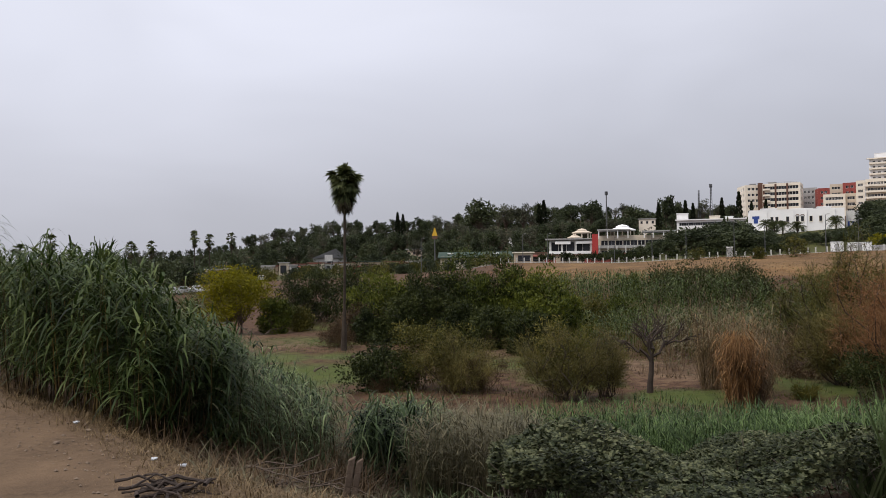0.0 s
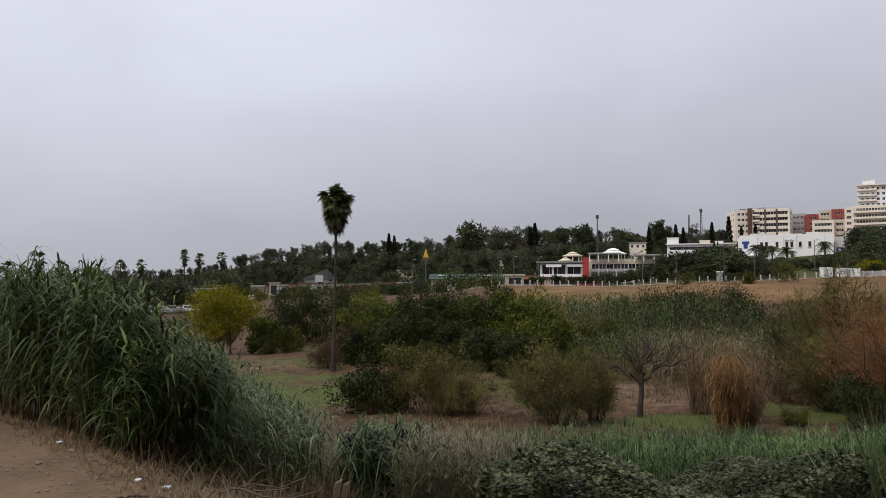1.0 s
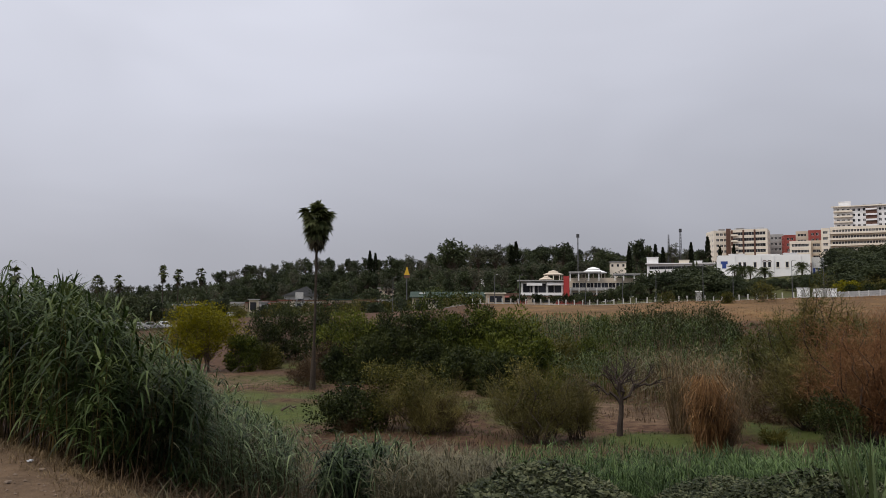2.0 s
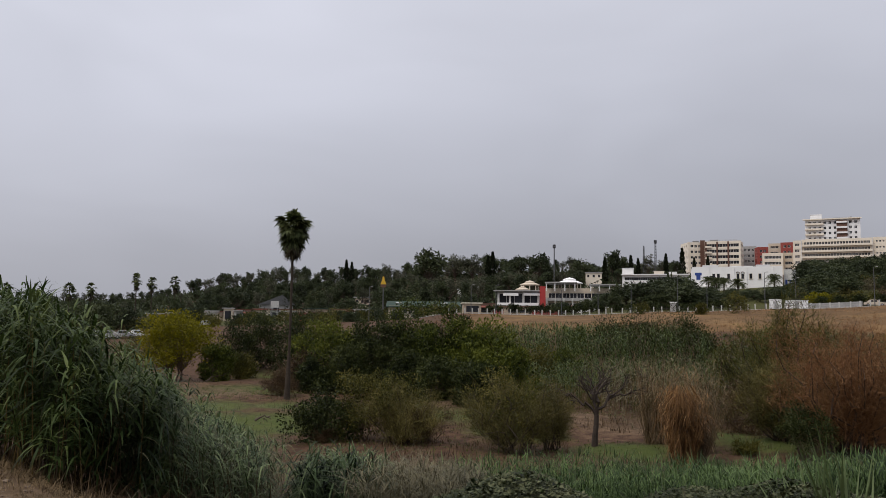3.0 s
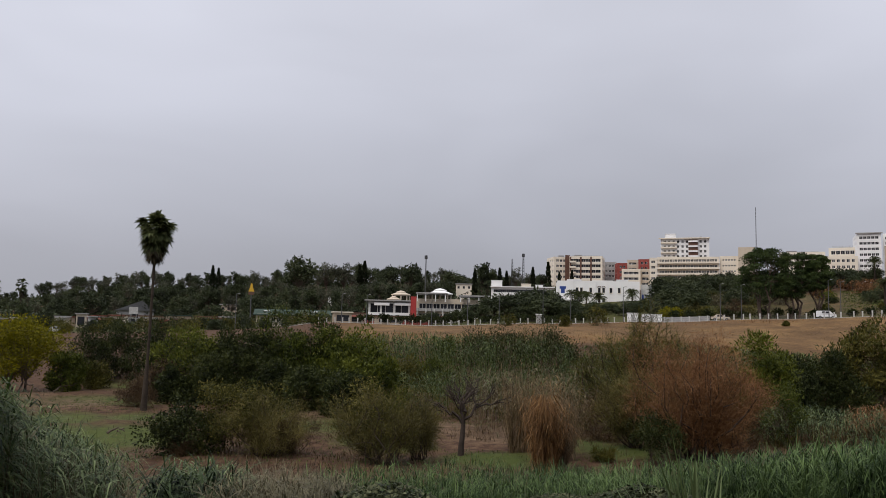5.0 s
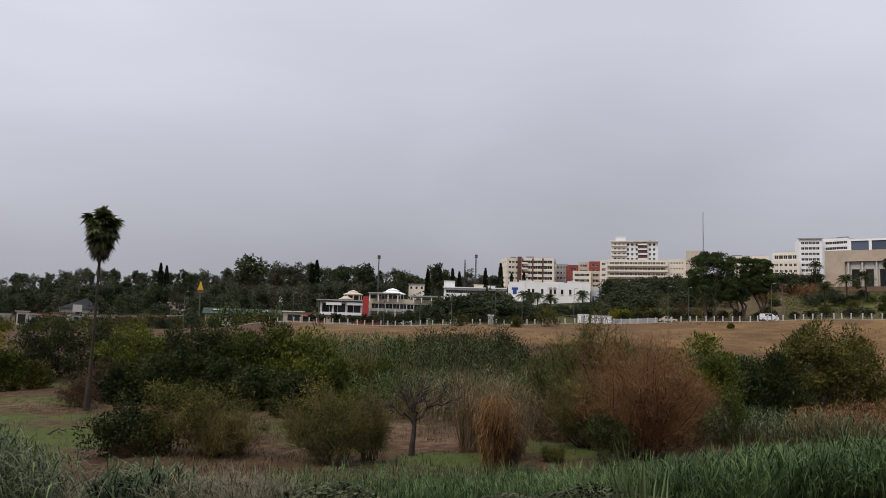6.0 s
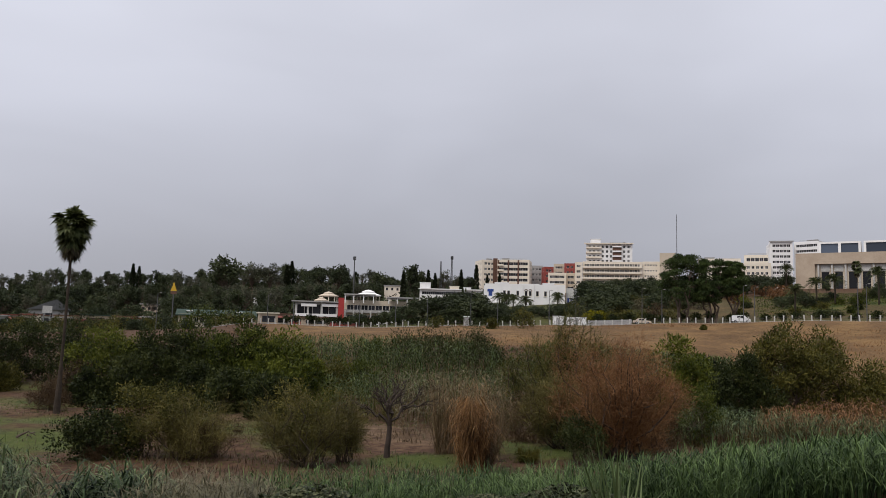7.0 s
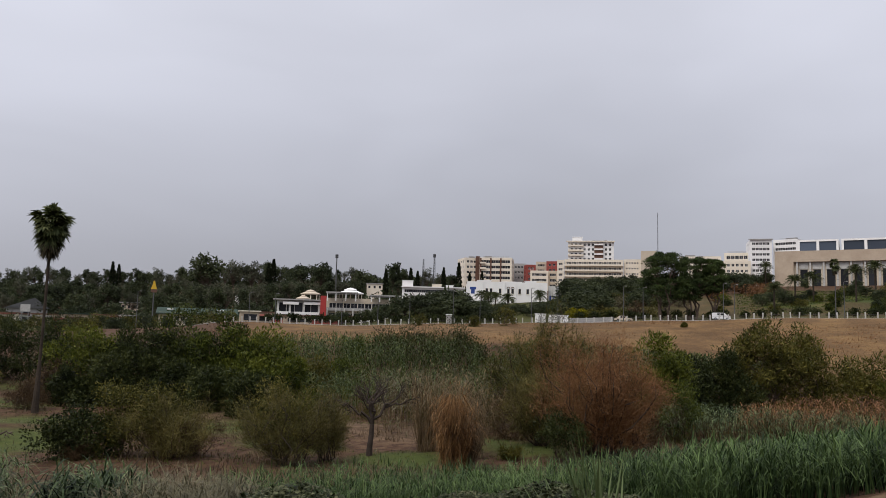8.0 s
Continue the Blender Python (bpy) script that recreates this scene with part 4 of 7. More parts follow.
# a few taller canes that lean out over the stand
for az, d, h, lean in ((-28.9, 12.6, 2.55, -0.10), (-28.3, 12.9, 2.6, -0.16), (-27.6, 13.0, 2.55, 0.10)):
    x, y, g = spot(az, d)
    e = thing("tall_cane", x, y, g, "single tall cane with a drooping leafy tip", "cane", "tall canes")
    ax = unit(np.array([[lean, 0.0, 1.0]]))
    part("stem", Soup().blades(np.zeros((1, 3)), ax, h, 0.03, 0.03, 6), M["canestem"], e)
    f = rng.uniform(0.75, 1.0, 26)
    p = ax * (h * f)[:, None]
    dd = unit(rng.normal(size=(26, 3)) * [1, 1, 0.3] + [0, 0, 0.9])
    part("foliage", Soup().blades(p, dd, rng.uniform(0.25, 0.42, 26), 0.03, rng.uniform(0.6, 1.4, 26), 4), M["cane"], e)

# low scrub that fills the valley floor between the larger bushes
for k in range(16):
    az, d = float(rng.uniform(-4.5, 30)), float(rng.uniform(44, 76))
    if abs(az - 17) < 2 and abs(d - 58) < 6 or abs(az - 15) < 3 and d < 52:
        continue
    h, leaf = float(rng.uniform(0.8, 2.1)), ("brownleaf", "olive", "broom", "greyweed")[k % 4]
    strand_bush("low_scrub", *spot(az, d), h, h * float(rng.uniform(1.6, 2.4)), "low tangled half-dry scrub bush", "bush", leaf, 1500, 9, 0.4, 0.028, group="low scrub")


# ---- reed beds and scrub between the valley floor and the far bank ----
MID_AZ = (5, 10, 16, 22, 28, 34, 40, 52)
reed_bed("far_reeds", "grey-green cane reeds below the dry field", 6, 42, 96, 138, ((5, 9, 14, 18, 21.5, 22.6, 25, 26, 30, 42), (-0.5, -0.2, -0.1, -0.1, -0.2, -1.6, -1.6, -0.2, -0.4, -1.4)), 3400, leaf="cane", stem="cane", leaves=8, length=1.0, wide=0.13, droop=0.5, stemwide=0.06, jitter=0.25)
reed_bed("pale_reeds", "pale half-dry cane reeds", 15, 23.5, 56, 74, ((14, 17, 20, 24), (-3.0, -2.2, -2.0, -3.2)), 480, leaf="greyweed", stem="straw", leaves=7, length=0.8, wide=0.06, droop=0.6, stemwide=0.022, jitter=0.45)
reed_bed("scrub_reeds", "dull olive reeds and weeds", 9, 30, 66, 92, ((8, 14, 22, 30), (-2.9, -2.6, -2.3, -2.6)), 1500, leaf="cane", stem="olive", leaves=8, length=0.8, wide=0.09, droop=0.5, stemwide=0.05, jitter=0.35)
reed_bed("bank_reeds", "green reeds at the foot of the bank", 32, 54, 58, 68, ((31, 36, 44, 54), (-4.6, -4.2, -4.4, -4.0)), 1400, leaf="reed", stem="canestem", leaves=8, length=0.7, wide=0.06, droop=0.6, stemwide=0.03, jitter=0.3)
reed_bed("dry_bank_grass", "rusty dry grass at the foot of the shrubs", 40, 52, 60, 72, ((40, 44, 48, 52), (-4.3, -3.4, -3.1, -3.4)), 1000, leaf="tamarisk", stem="brownleaf", leaves=7, length=0.7, wide=0.05, droop=0.8, stemwide=0.03, jitter=0.3)
reed_bed("bank_canes", "grey-green cane at the bottom of the slope", -16, -8.6, 18, 32, ((-16, -14, -11, -8), (-4.0, -5.2, -7.0, -8.4)), 620, leaf="cane", stem="straw", leaves=12, length=0.6, wide=0.04, droop=0.6, jitter=0.3)


def dry_clump(name, az, d, h, width, label, count, leaf="dryreed", group="", hang=1.0):
    """A clump of dry cane: a dark tight foot, stalks that lean apart above, and dead blades that hang down in skirts."""
    x, y, z = spot(az, d)
    e = thing(name, x, y, z, label, "reed clump", group)
    a, r = rng.uniform(0, 6.283, count), np.sqrt(rng.uniform(0, 1, count))
    foot = np.stack([np.cos(a) * r * width * 0.20, np.sin(a) * r * width * 0.20, np.full(count, -0.05)], -1)
    ax = unit(np.stack([np.cos(a) * r * 0.26 + 0.05, np.sin(a) * r * 0.26, np.ones(count)], -1) + rng.normal(size=(count, 3)) * 0.09)
    hh = h * (0.45 + 0.55 * rng.beta(1.6, 1.3, count)) * (1 - 0.2 * r)
    part("stand", Soup().blades(foot, ax, hh, 0.024, 0.05, 5, side_of(ax)), M[leaf], e)
    own = np.repeat(np.arange(count), 8)
    f = rng.uniform(0.10, 1.0, len(own))
    p = foot[own] + ax[own] * (hh[own] * f)[:, None]
    dd = unit(rng.normal(size=(len(own), 3)) * np.array([1, 1, 0.4]) + np.array([0, 0, 0.4]))
    part("foliage", Soup().blades(p, dd, rng.uniform(0.25, 0.75, len(own)), 0.028, rng.uniform(0.2, 1.6, len(own)), 4), M[leaf], e)
    n = int(count * 1.7 * hang)
    if n:
        b, g = rng.uniform(0, 6.283, n), rng.uniform(0.32, 0.72, n)
        rr = width * (0.10 + 0.30 * g) * rng.uniform(0.6, 1.1, n) * (0.75 + 0.35 * np.sin(b * 3 + 1.0))
        q = np.stack([np.cos(b) * rr, np.sin(b) * rr, g * h], -1)
        dn = unit(np.stack([np.cos(b) * 0.35, np.sin(b) * 0.35, rng.uniform(-1.0, -0.2, n)], -1) + rng.normal(size=(n, 3)) * 0.12)
        part("skirt", Soup().blades(q, dn, rng.uniform(0.5, 1.15, n), 0.03, rng.uniform(0.1, 0.5, n), 4, side_of(dn)), M[leaf], e, "hanging dead blades")
    return e


dry_clump("dry_reed_clump", 20.5, 42, 5.9, 2.0, "tall rust-coloured clump of dead cane", 380)
dry_clump("dry_reed_clump", 21.4, 42.6, 3.6, 1.2, "low dark brown side of a clump of dead cane", 160, "brownleaf", "", 0.5)
dry_clump("pale_reed_clump", 19.0, 49, 7.0, 4.4, "pale straw-coloured clump of standing cane", 260, "straw", "", 0.0)
dry_clump("pale_reed_clump", 21.6, 46, 6.6, 3.2, "pale straw-coloured clump of cane, leaning apart", 170, "straw", "", 0.0)
for az, d, h, w, leaf, lab in (
    (17.9, 114, 7.7, 8.5, "darkleaf", "dark green shrub below the dry field"), (20.0, 112, 8.2, 9.0, "darkleaf", "dark green shrub below the dry field"), (21.3, 110, 7.8, 7.0, "darkleaf", "dark green shrub below the dry field"),
    (13.4, 120, 4.2, 5.0, "green", "low green shrub below the dry field"), (26.2, 112, 5.2, 6.0, "olive", "olive green shrub below the dry field"), (15.6, 118, 6.2, 7.0, "darkleaf", "dark green shrub below the dry field"), (25.9, 98, 6.0, 6.5, "olive", "olive green shrub below the dry field"),
    (23.6, 66, 4.0, 5.0, "darkleaf", "dark green shrub among dry reeds"), (17.6, 72, 3.6, 4.0, "brownleaf", "brown half-bare shrub among dry reeds"),
    (24.6, 55, 3.8, 4.6, "brownleaf", "brown half-bare shrub beside a tamarisk"), (-6.2, 84, 3.6, 5.0, "brownleaf", "brown half-bare shrub on the valley floor"),
    (-7.9, 74, 2.6, 3.6, "brownleaf", "brown half-bare bush beside the palm trunk"), (-10.4, 96, 3.2, 3.4, "olive", "small olive green bush"), (33.2, 52, 3.6, 4.0, "brownleaf", "brown half-bare shrub beside a tamarisk"),
    (36.0, 60, 5.6, 4.0, "green", "leafy green shrub at the foot of the bank"), (49.5, 82, 4.4, 6.0, "olive", "olive green shrub at the foot of the bank"), (-17.5, 110, 5.0, 7.0, "olive", "olive green shrub at the valley's edge"), (-21, 115, 5.5, 8.0, "olive", "olive green shrub at the valley's edge"),
    (10.4, 84, 4.8, 5.0, "olive", "olive green shrub on the valley floor"), (12.6, 92, 4.2, 5.0, "green", "green shrub on the valley floor")):
    tree("scrub_shrub", *spot(az, d), h, w, lab, "shrub", leaf, 3600, (0.40, 0.09) if d > 80 else (0.30, 0.05), -0.3, 5, 60, 0.15, 0.010, group="scrub of the valley", up=0.9, shell=0.4)
for az, d, h in ((21.9, 185, 2.6), (24.3, 186, 5.0), (17.9, 190, 3.0), (36.6, 182, 1.0)):
    tree("field_bush", *spot(az, d), h, h * 1.15, "lone grey-green bush in the dry field", "bush", "olive", 1500, (0.4, 0.16), -0.2, 4, 30, 0.17, 0.012, group="bushes in the field")

# ---- far woods: a few kinds of tree, copied ----
KINDS = []


def forest_kind(name, h, w, label, leaf, count, size, low, clumps, blob, stems=1):
    e = tree(name, 0, 0, 0.05, h, w, label, "tree", leaf, count, size, low, stems, clumps, blob, 0.018, group="trees on the hill", shell=0.55)
    KINDS.append((name, e, h, [False]))


forest_kind("pine_tree", 13, 9, "dark rounded pine on the hillside", "forest", 1500, (0.85, 0.48), 0.22, 38, 0.145)
forest_kind("conifer", 12, 6.5, "dark narrow conifer on the hillside", "forest", 1300, (0.8, 0.45), 0.10, 34, 0.145)
forest_kind("gum_tree", 16, 10, "grey-green open gum tree", "forestgrey", 1250, (0.8, 0.42), 0.32, 32, 0.125)
forest_kind("oak_tree", 11, 10, "broad dark evergreen oak on the hillside", "forest", 1500, (0.85, 0.48), 0.06, 38, 0.145)


def cypress(name, x, y, z, h, label, group="cypresses"):
    e = thing(name, x, y, z - 0.1, label, "tree", group)
    part("trunk", Soup().tube(np.array([(0, 0, 0), (0.05, 0, h * 0.5), (0, 0, h * 0.96)]), (h * 0.018, h * 0.011, 0.03), 6), M["bark"], e)
    n = 1500
    u = rng.uniform(0.04, 1, n)
    r = h * 0.075 * np.sin(np.clip(u, 0, 1) ** 0.55 * math.pi) ** 0.8 * (1 + 0.25 * np.sin(u * 40)) + 0.08
    a = rng.uniform(0, 6.283, n)
    p = np.stack([np.cos(a) * r, np.sin(a) * r, u * h], -1)
    d = unit(np.stack([np.cos(a) * 0.4, np.sin(a) * 0.4, np.ones(n)], -1) + rng.normal(size=(n, 3)) * 0.25)
    part("crown", Soup().leaves(p, d, side_of(d), h * 0.06, h * 0.028), M["cypress"], e)
    return e


def place(kind, az, d, h, z=None, wide=1.0):
    """A copy of one kind of tree, grown to the height h."""
    x, y, g = spot(az, d)
    name, e, h0, used = KINDS[kind]
    s = h / h0
    m = Matrix.LocRotScale((x, y, (g if z is None else z) - 0.15), Euler((0, 0, rng.uniform(0, 6.28))), None)
    if used[0]:
        e = copy_thing(e, m)
    used[0] = True
    e.matrix_basis = m @ Matrix.Diagonal((s * wide, s * wide, s, 1))
    return e


SKY_AZ = (-24, -19.2, -17, -14.7, -11.5, -7.5, -3.4, 0, 2, 4, 6, 8.5, 10.9, 14, 16.5, 18, 21)
SKY_EL = (0.4, 0.9, 1.4, 2.25, 3.1, 3.5, 3.6, 3.7, 4.1, 4.3, 4.4, 4.4, 4.55, 4.2, 3.8, 3.6, 4.0)
for az in np.arange(-24, 21, 0.42):
    d = rng.uniform(600, 660)
    top = EYE + d * math.tan(radians(np.interp(az, SKY_AZ, SKY_EL) + rng.normal() * 0.2))
    g = spot(az, d)[2]
    place(int(rng.choice([0, 1, 2, 3], p=[0.26, 0.36, 0.28, 0.10])), az + rng.normal() * 0.15, d, float(np.clip(top - g, 8, 22)))
for d0, d1, n, a0, a1 in ((520, 600, 70, -24, 21), (430, 520, 70, -22, 20), (350, 430, 62, -20, 17), (290, 350, 34, -20, 8)):
    for _ in range(n):
        az, d = rng.uniform(a0, a1), rng.uniform(d0, d1)
        place(int(rng.integers(4)), az, d, rng.uniform(8.5, 13.5) * float(np.interp(az, (-16, -10), (0.5, 1.0))))
# trees that stand out against the sky
for kind, az, d, el, w in ((0, 2.7, 500, 5.15, 1.25), (2, 4.6, 520, 4.75, 1.1), (2, 5.9, 520, 4.75, 1.2), (1, -1.5, 430, 4.05, 0.9), (2, -0.5, 450, 3.6, 0.7), (0, 9.3, 520, 4.65, 1.1), (0, 10.8, 520, 4.9, 1.2), (0, 13.6, 480, 4.4, 1.4), (1, 15.9, 420, 5.3, 0.8), (1, 16.7, 430, 4.8, 0.7), (2, 18.4, 430, 4.7, 0.9), (1, 20.3, 430, 4.4, 0.9)):
    g = spot(az, d)[2]
    place(kind, az, d, EYE + d * math.tan(radians(el)) - g, wide=w)
for az, d, el in ((-3.3, 560, 4.15), (-2.9, 560, 4.0), (7.0, 520, 4.55), (7.35, 520, 4.85), (15.4, 430, 4.5), (16.3, 430, 4.7), (17.2, 420, 4.6), (17.7, 420, 4.4), (19.6, 420, 4.7), (20.7, 425, 5.05), (21.5, 420, 4.4), (22.4, 425, 4.5)):
    x, y, g = spot(az, d)
    cypress("cypress", x, y, g, EYE + d * math.tan(radians(el)) - g, "slim dark cypress against the sky")
# undergrowth beneath the woods
n = 42000
az, d = rng.uniform(-26, 22, n), np.sqrt(rng.uniform(280 ** 2, 660 ** 2, n))
x, y = d * np.sin(rad(az)), d * np.cos(rad(az))
p = np.stack([x, y, height(x, y) + rng.uniform(0, 1, n) ** 1.5 * 5.0 * (0.5 + 0.5 * np.sin(x * 0.11) * np.sin(y * 0.13))], -1)
dd = rand_dirs(n, 0.4)
under = thing("undergrowth", 0, 0, 0, "dark scrub beneath the hillside trees", "scrub", kind="stuff")
part("foliage", Soup().leaves(p, dd, side_of(dd), rng.uniform(1.2, 2.6, n), rng.uniform(0.7, 1.3, n)), M["forest"], under)
# the green belt in front of the white buildings, and the slope below the hotel
for _ in range(95):
    az, d = rng.uniform(14.6, 31), rng.uniform(222, 262)
    h = rng.uniform(2.6, 4.2) if az < 16 else rng.uniform(5, 8)
    if 20.8 < az < 28.6:
        h = float(np.clip(EYE + d * math.tan(radians(2.25 + rng.normal() * 0.22)) - spot(az, d)[2], 1.4, 5.5))
    place(int(rng.choice([0, 3])), az, d, h, wide=1.6 if h > 2.5 else 2.2)
for _ in range(80):
    az, d = rng.uniform(28, 42), rng.uniform(290, 380)
    place(int(rng.choice([0, 3])), az, d, rng.uniform(4.5, 8.0), wide=1.4)
for _ in range(22):
    az, d = rng.uniform(41, 55), rng.uniform(222, 305)
    place(int(rng.choice([0, 3])), az, d, rng.uniform(3.0, 5.0), wide=1.4)
for _ in range(32):
    az, d = rng.uniform(28.3, 35.5), rng.uniform(226, 330)
    place(int(rng.choice([0, 3])), az, d, rng.uniform(3.6, 6.2), wide=1.6)
for k in range(30):
    az, d = float(rng.uniform(36, 53)), float(rng.uniform(219, 300))
    h = float(rng.uniform(1.5, 3.2))
    tree("park_bush", *spot(az, d), h, h * 2.0, "low dark green bush on the park slope", "bush", ("green", "olive", "darkleaf")[k % 3], 800, (0.5, 0.2), -0.3, 4, 26, 0.18, 0.012, group="park bushes")
# trees that half hide the terraced restaurants
for az, d, h in ((11.6, 232, 3.4), (12.3, 238, 4.2), (13.2, 230, 3.0), (14.1, 236, 4.6), (14.8, 231, 4.8), (15.4, 240, 5.6), (16.0, 233, 5.4), (10.9, 236, 2.8), (8.9, 234, 2.4), (12.2, 244, 4.4), (13.7, 246, 4.2), (14.9, 246, 5.4)):
    place(int(rng.choice([0, 3])), az, d, h, wide=1.3)
for k in range(34):
    az, d = float(rng.uniform(28.6, 36.5)), float(rng.uniform(219, 290))
    h = float(rng.uniform(2.0, 4.2))
    tree("park_bush", *spot(az, d), h, h * 2.0, "low half-dry bush on the slope above the road", "bush", ("greyweed", "olive", "brownleaf", "broom")[k % 4], 800, (0.5, 0.2), -0.3, 4, 26, 0.18, 0.012, group="park bushes")
# wooded plain of the far left
for _ in range(46):
    az, d = rng.uniform(-34, -9), rng.uniform(170, 300)
    place(int(rng.choice([0, 1, 3])), az, d, rng.uniform(3.8, 6.0))
for az, d, h in ((-19.6, 165, 7.4), (-18.4, 170, 6.8), (-20.8, 175, 7.0), (1.6, 260, 8.0), (3.4, 265, 7.0), (-3.2, 255, 7.5), (-5.2, 250, 7.0), (5.6, 262, 7.5), (6.8, 258, 6.0)):
    place(3, az, d, h, wide=1.1)


def umbrella_pine(az, d, h, w, label, stems=4, bare=0.34):
    """A tall pine: several bare forking stems under a crown of flat, layered cushions of needles."""
    x, y, z = spot(az, d)
    e = thing("umbrella_pine", x, y, z - 0.1, label, "tree", "pines by the road")
    bark, crown = Soup(), Soup()
    n = 74
    u = rng.uniform(0, 1, n) ** 0.8
    reach = w / 2 * np.sqrt(np.clip(1.0 - (u * 1.02 - 0.30) ** 2 / 0.62, 0.05, 1.0)) * np.sqrt(rng.uniform(0.12, 1.0, n))
    a = rng.uniform(0, 6.283, n)
    c = np.stack([np.cos(a) * reach, np.sin(a) * reach * 0.8, h * (bare + (0.96 - bare) * u)], -1)
    forks = []
    for k in range(stems):
        b = 6.283 * k / stems + rng.uniform(-0.4, 0.4)
        foot = np.array([math.cos(b) * w * 0.10, math.sin(b) * w * 0.10, -0.2])
        head = np.array([math.cos(b) * w * 0.22, math.sin(b) * w * 0.20, h * rng.uniform(0.55, 0.72)])
        line = bend(foot, head, 7, 0.0)
        bark.tube(line, np.linspace(0.30, 0.14, 7), 7)
        forks.append(line)
    for p in c:
        line = forks[int(np.argmin([np.hypot(*(f[-1] - p)[:2]) for f in forks]))]
        start = line[int(np.clip(np.searchsorted(line[:, 2], p[2] - 2.0), 2, 6))]
        bark.tube(bend(start, p, 4, -0.3), np.linspace(0.10, 0.03, 4), 4)
    per = 190
    own = np.repeat(np.arange(n), per)
    v = rand_dirs(len(own), 0.5)
    size = w * 0.115 * rng.uniform(0.7, 1.3, n)
    pos = c[own] + v * (size[own] * rng.uniform(0.3, 1.0, len(own)) ** 0.5)[:, None] * np.array([1.15, 1.15, 0.55])
    dd = unit(v * 0.8 + rng.normal(size=v.shape) * 0.5 + np.array([0, 0, 0.7]))
    flat = rng.uniform(0, 1, len(own)) < 0.6
    dd[flat] = unit(np.cross(v, rng.normal(size=v.shape)) + v * 0.25)[flat]
    ss = side_of(dd)
    ss[flat] = unit(np.cross(v, dd))[flat]
    crown.leaves(pos, dd, ss, rng.uniform(0.35, 0.65, len(own)), rng.uniform(0.16, 0.28, len(own)))
    part("trunk", bark, M["bark"], e)
    part("crown", crown, M["pine"], e)
    return e


umbrella_pine(35.3, 214, 18.4, 12.5, "tall dark umbrella pine beside the road")
umbrella_pine(37.2, 216, 17.0, 10.5, "tall dark umbrella pine with bare trunks", 5, 0.30)
umbrella_pine(38.6, 218, 16.2, 7.5, "dark umbrella pine at the end of the row", 3, 0.42)

# far fan palms, and date palms in the park
for az, d, el in ((-21.7, 300, 2.4), (-20.4, 300, 2.4), (-17.6, 320, 3.05), (-16.6, 320, 2.85), (-15.1, 330, 2.9), (-26.6, 260, 2.75), (-28.4, 260, 2.2), (-25.3, 280, 2.2)):
    x, y, g = spot(az, d)
    fan_palm("fan_palm", x, y, g, EYE + d * math.tan(radians(el)) - g, 5.6, "distant fan palm above the tree line", 26, 9, "far palms")
for az, d, el in ((42.4, 232, 3.95), (43.7, 250, 4.4), (44.8, 255, 4.6), (47.3, 255, 5.0), (48.4, 255, 5.25), (22.4, 262, 3.1), (22.9, 258, 3.0), (24.3, 262, 2.9), (26.6, 262, 3.2), (28.0, 262, 2.7), (50.3, 255, 5.0), (23.4, 266, 3.0), (41.9, 330, 5.3)):
    x, y, g = spot(az, d)
    date_palm("date_palm", x, y, g, max(EYE + d * math.tan(radians(el)) - g - 1.2, 2.0), "feathery date palm in the park", group="date palms", reach=3.0)
x, y, g = spot(46.1, 250)
fan_palm("fan_palm", x, y, g, EYE + 250 * math.tan(radians(5.65)) - g, 4.0, "tall fan palm in front of the beige hall", 30, 9, "park palms")


# ---- buildings ----
def wall_with_holes(s, o, u, width, h, holes, reveal=0.35):
    """A wall from o along u, with openings (u0, u1, v0, v1) cut through and their reveals."""
    o, u, up = np.array(o, float), np.array(u, float), np.array([0, 0, 1.0])
    inward = np.cross(up, u)
    us = sorted({0.0, float(width), *[round(a, 4) for k in holes for a in k[:2]]})
    vs = sorted({0.0, float(h), *[round(a, 4) for k in holes for a in k[2:]]})
    rounded = [tuple(round(a, 4) for a in k) for k in holes]
    for a0, a1 in zip(us[:-1], us[1:]):
        for b0, b1 in zip(vs[:-1], vs[1:]):
            ca, cb = (a0 + a1) / 2, (b0 + b1) / 2
            if any(k[0] < ca < k[1] and k[2] < cb < k[3] for k in rounded):
                continue
            s.add([o + u * a + up * b for a, b in ((a0, b0), (a1, b0), (a1, b1), (a0, b1))], [(0, 1, 2, 3)])
    for a0, a1, b0, b1 in rounded:
        c = [o + u * a + up * b for a, b in ((a0, b0), (a1, b0), (a1, b1), (a0, b1))]
        v = c + [p + inward * reveal for p in c]
        s.add(v, [(0, 4, 5, 1), (1, 5, 6, 2), (2, 6, 7, 3), (3, 7, 4, 0)])


PANES = {}


def window(parent, x, y, z, w, h, turn, glass="glass", frame="white"):
    """A glazed window set back in its opening: a pane in a frame with a mullion."""
    key = (round(w, 2), round(h, 2), glass, frame)
    if key not in PANES:
        f = Soup()
        t = 0.07
        for b in ((-w / 2, w / 2, 0, t), (-w / 2, w / 2, h - t, h), (-w / 2, -w / 2 + t, t, h - t), (w / 2 - t, w / 2, t, h - t), (-t / 2, t / 2, t, h - t)):
            f.box(b[0], b[1], -0.03, 0.05, b[2], b[3])
        PANES[key] = (f.mesh("window"), Soup().box(-w / 2 + t / 2, w / 2 - t / 2, 0.06, 0.10, t / 2, h - t / 2).mesh("pane"))
    fm, gm = PANES[key]
    ob = part("window", fm, M[frame], parent, "", pose(x, y, z, 0, 0, turn))
    part("pane", gm, M[glass], ob)
    return ob


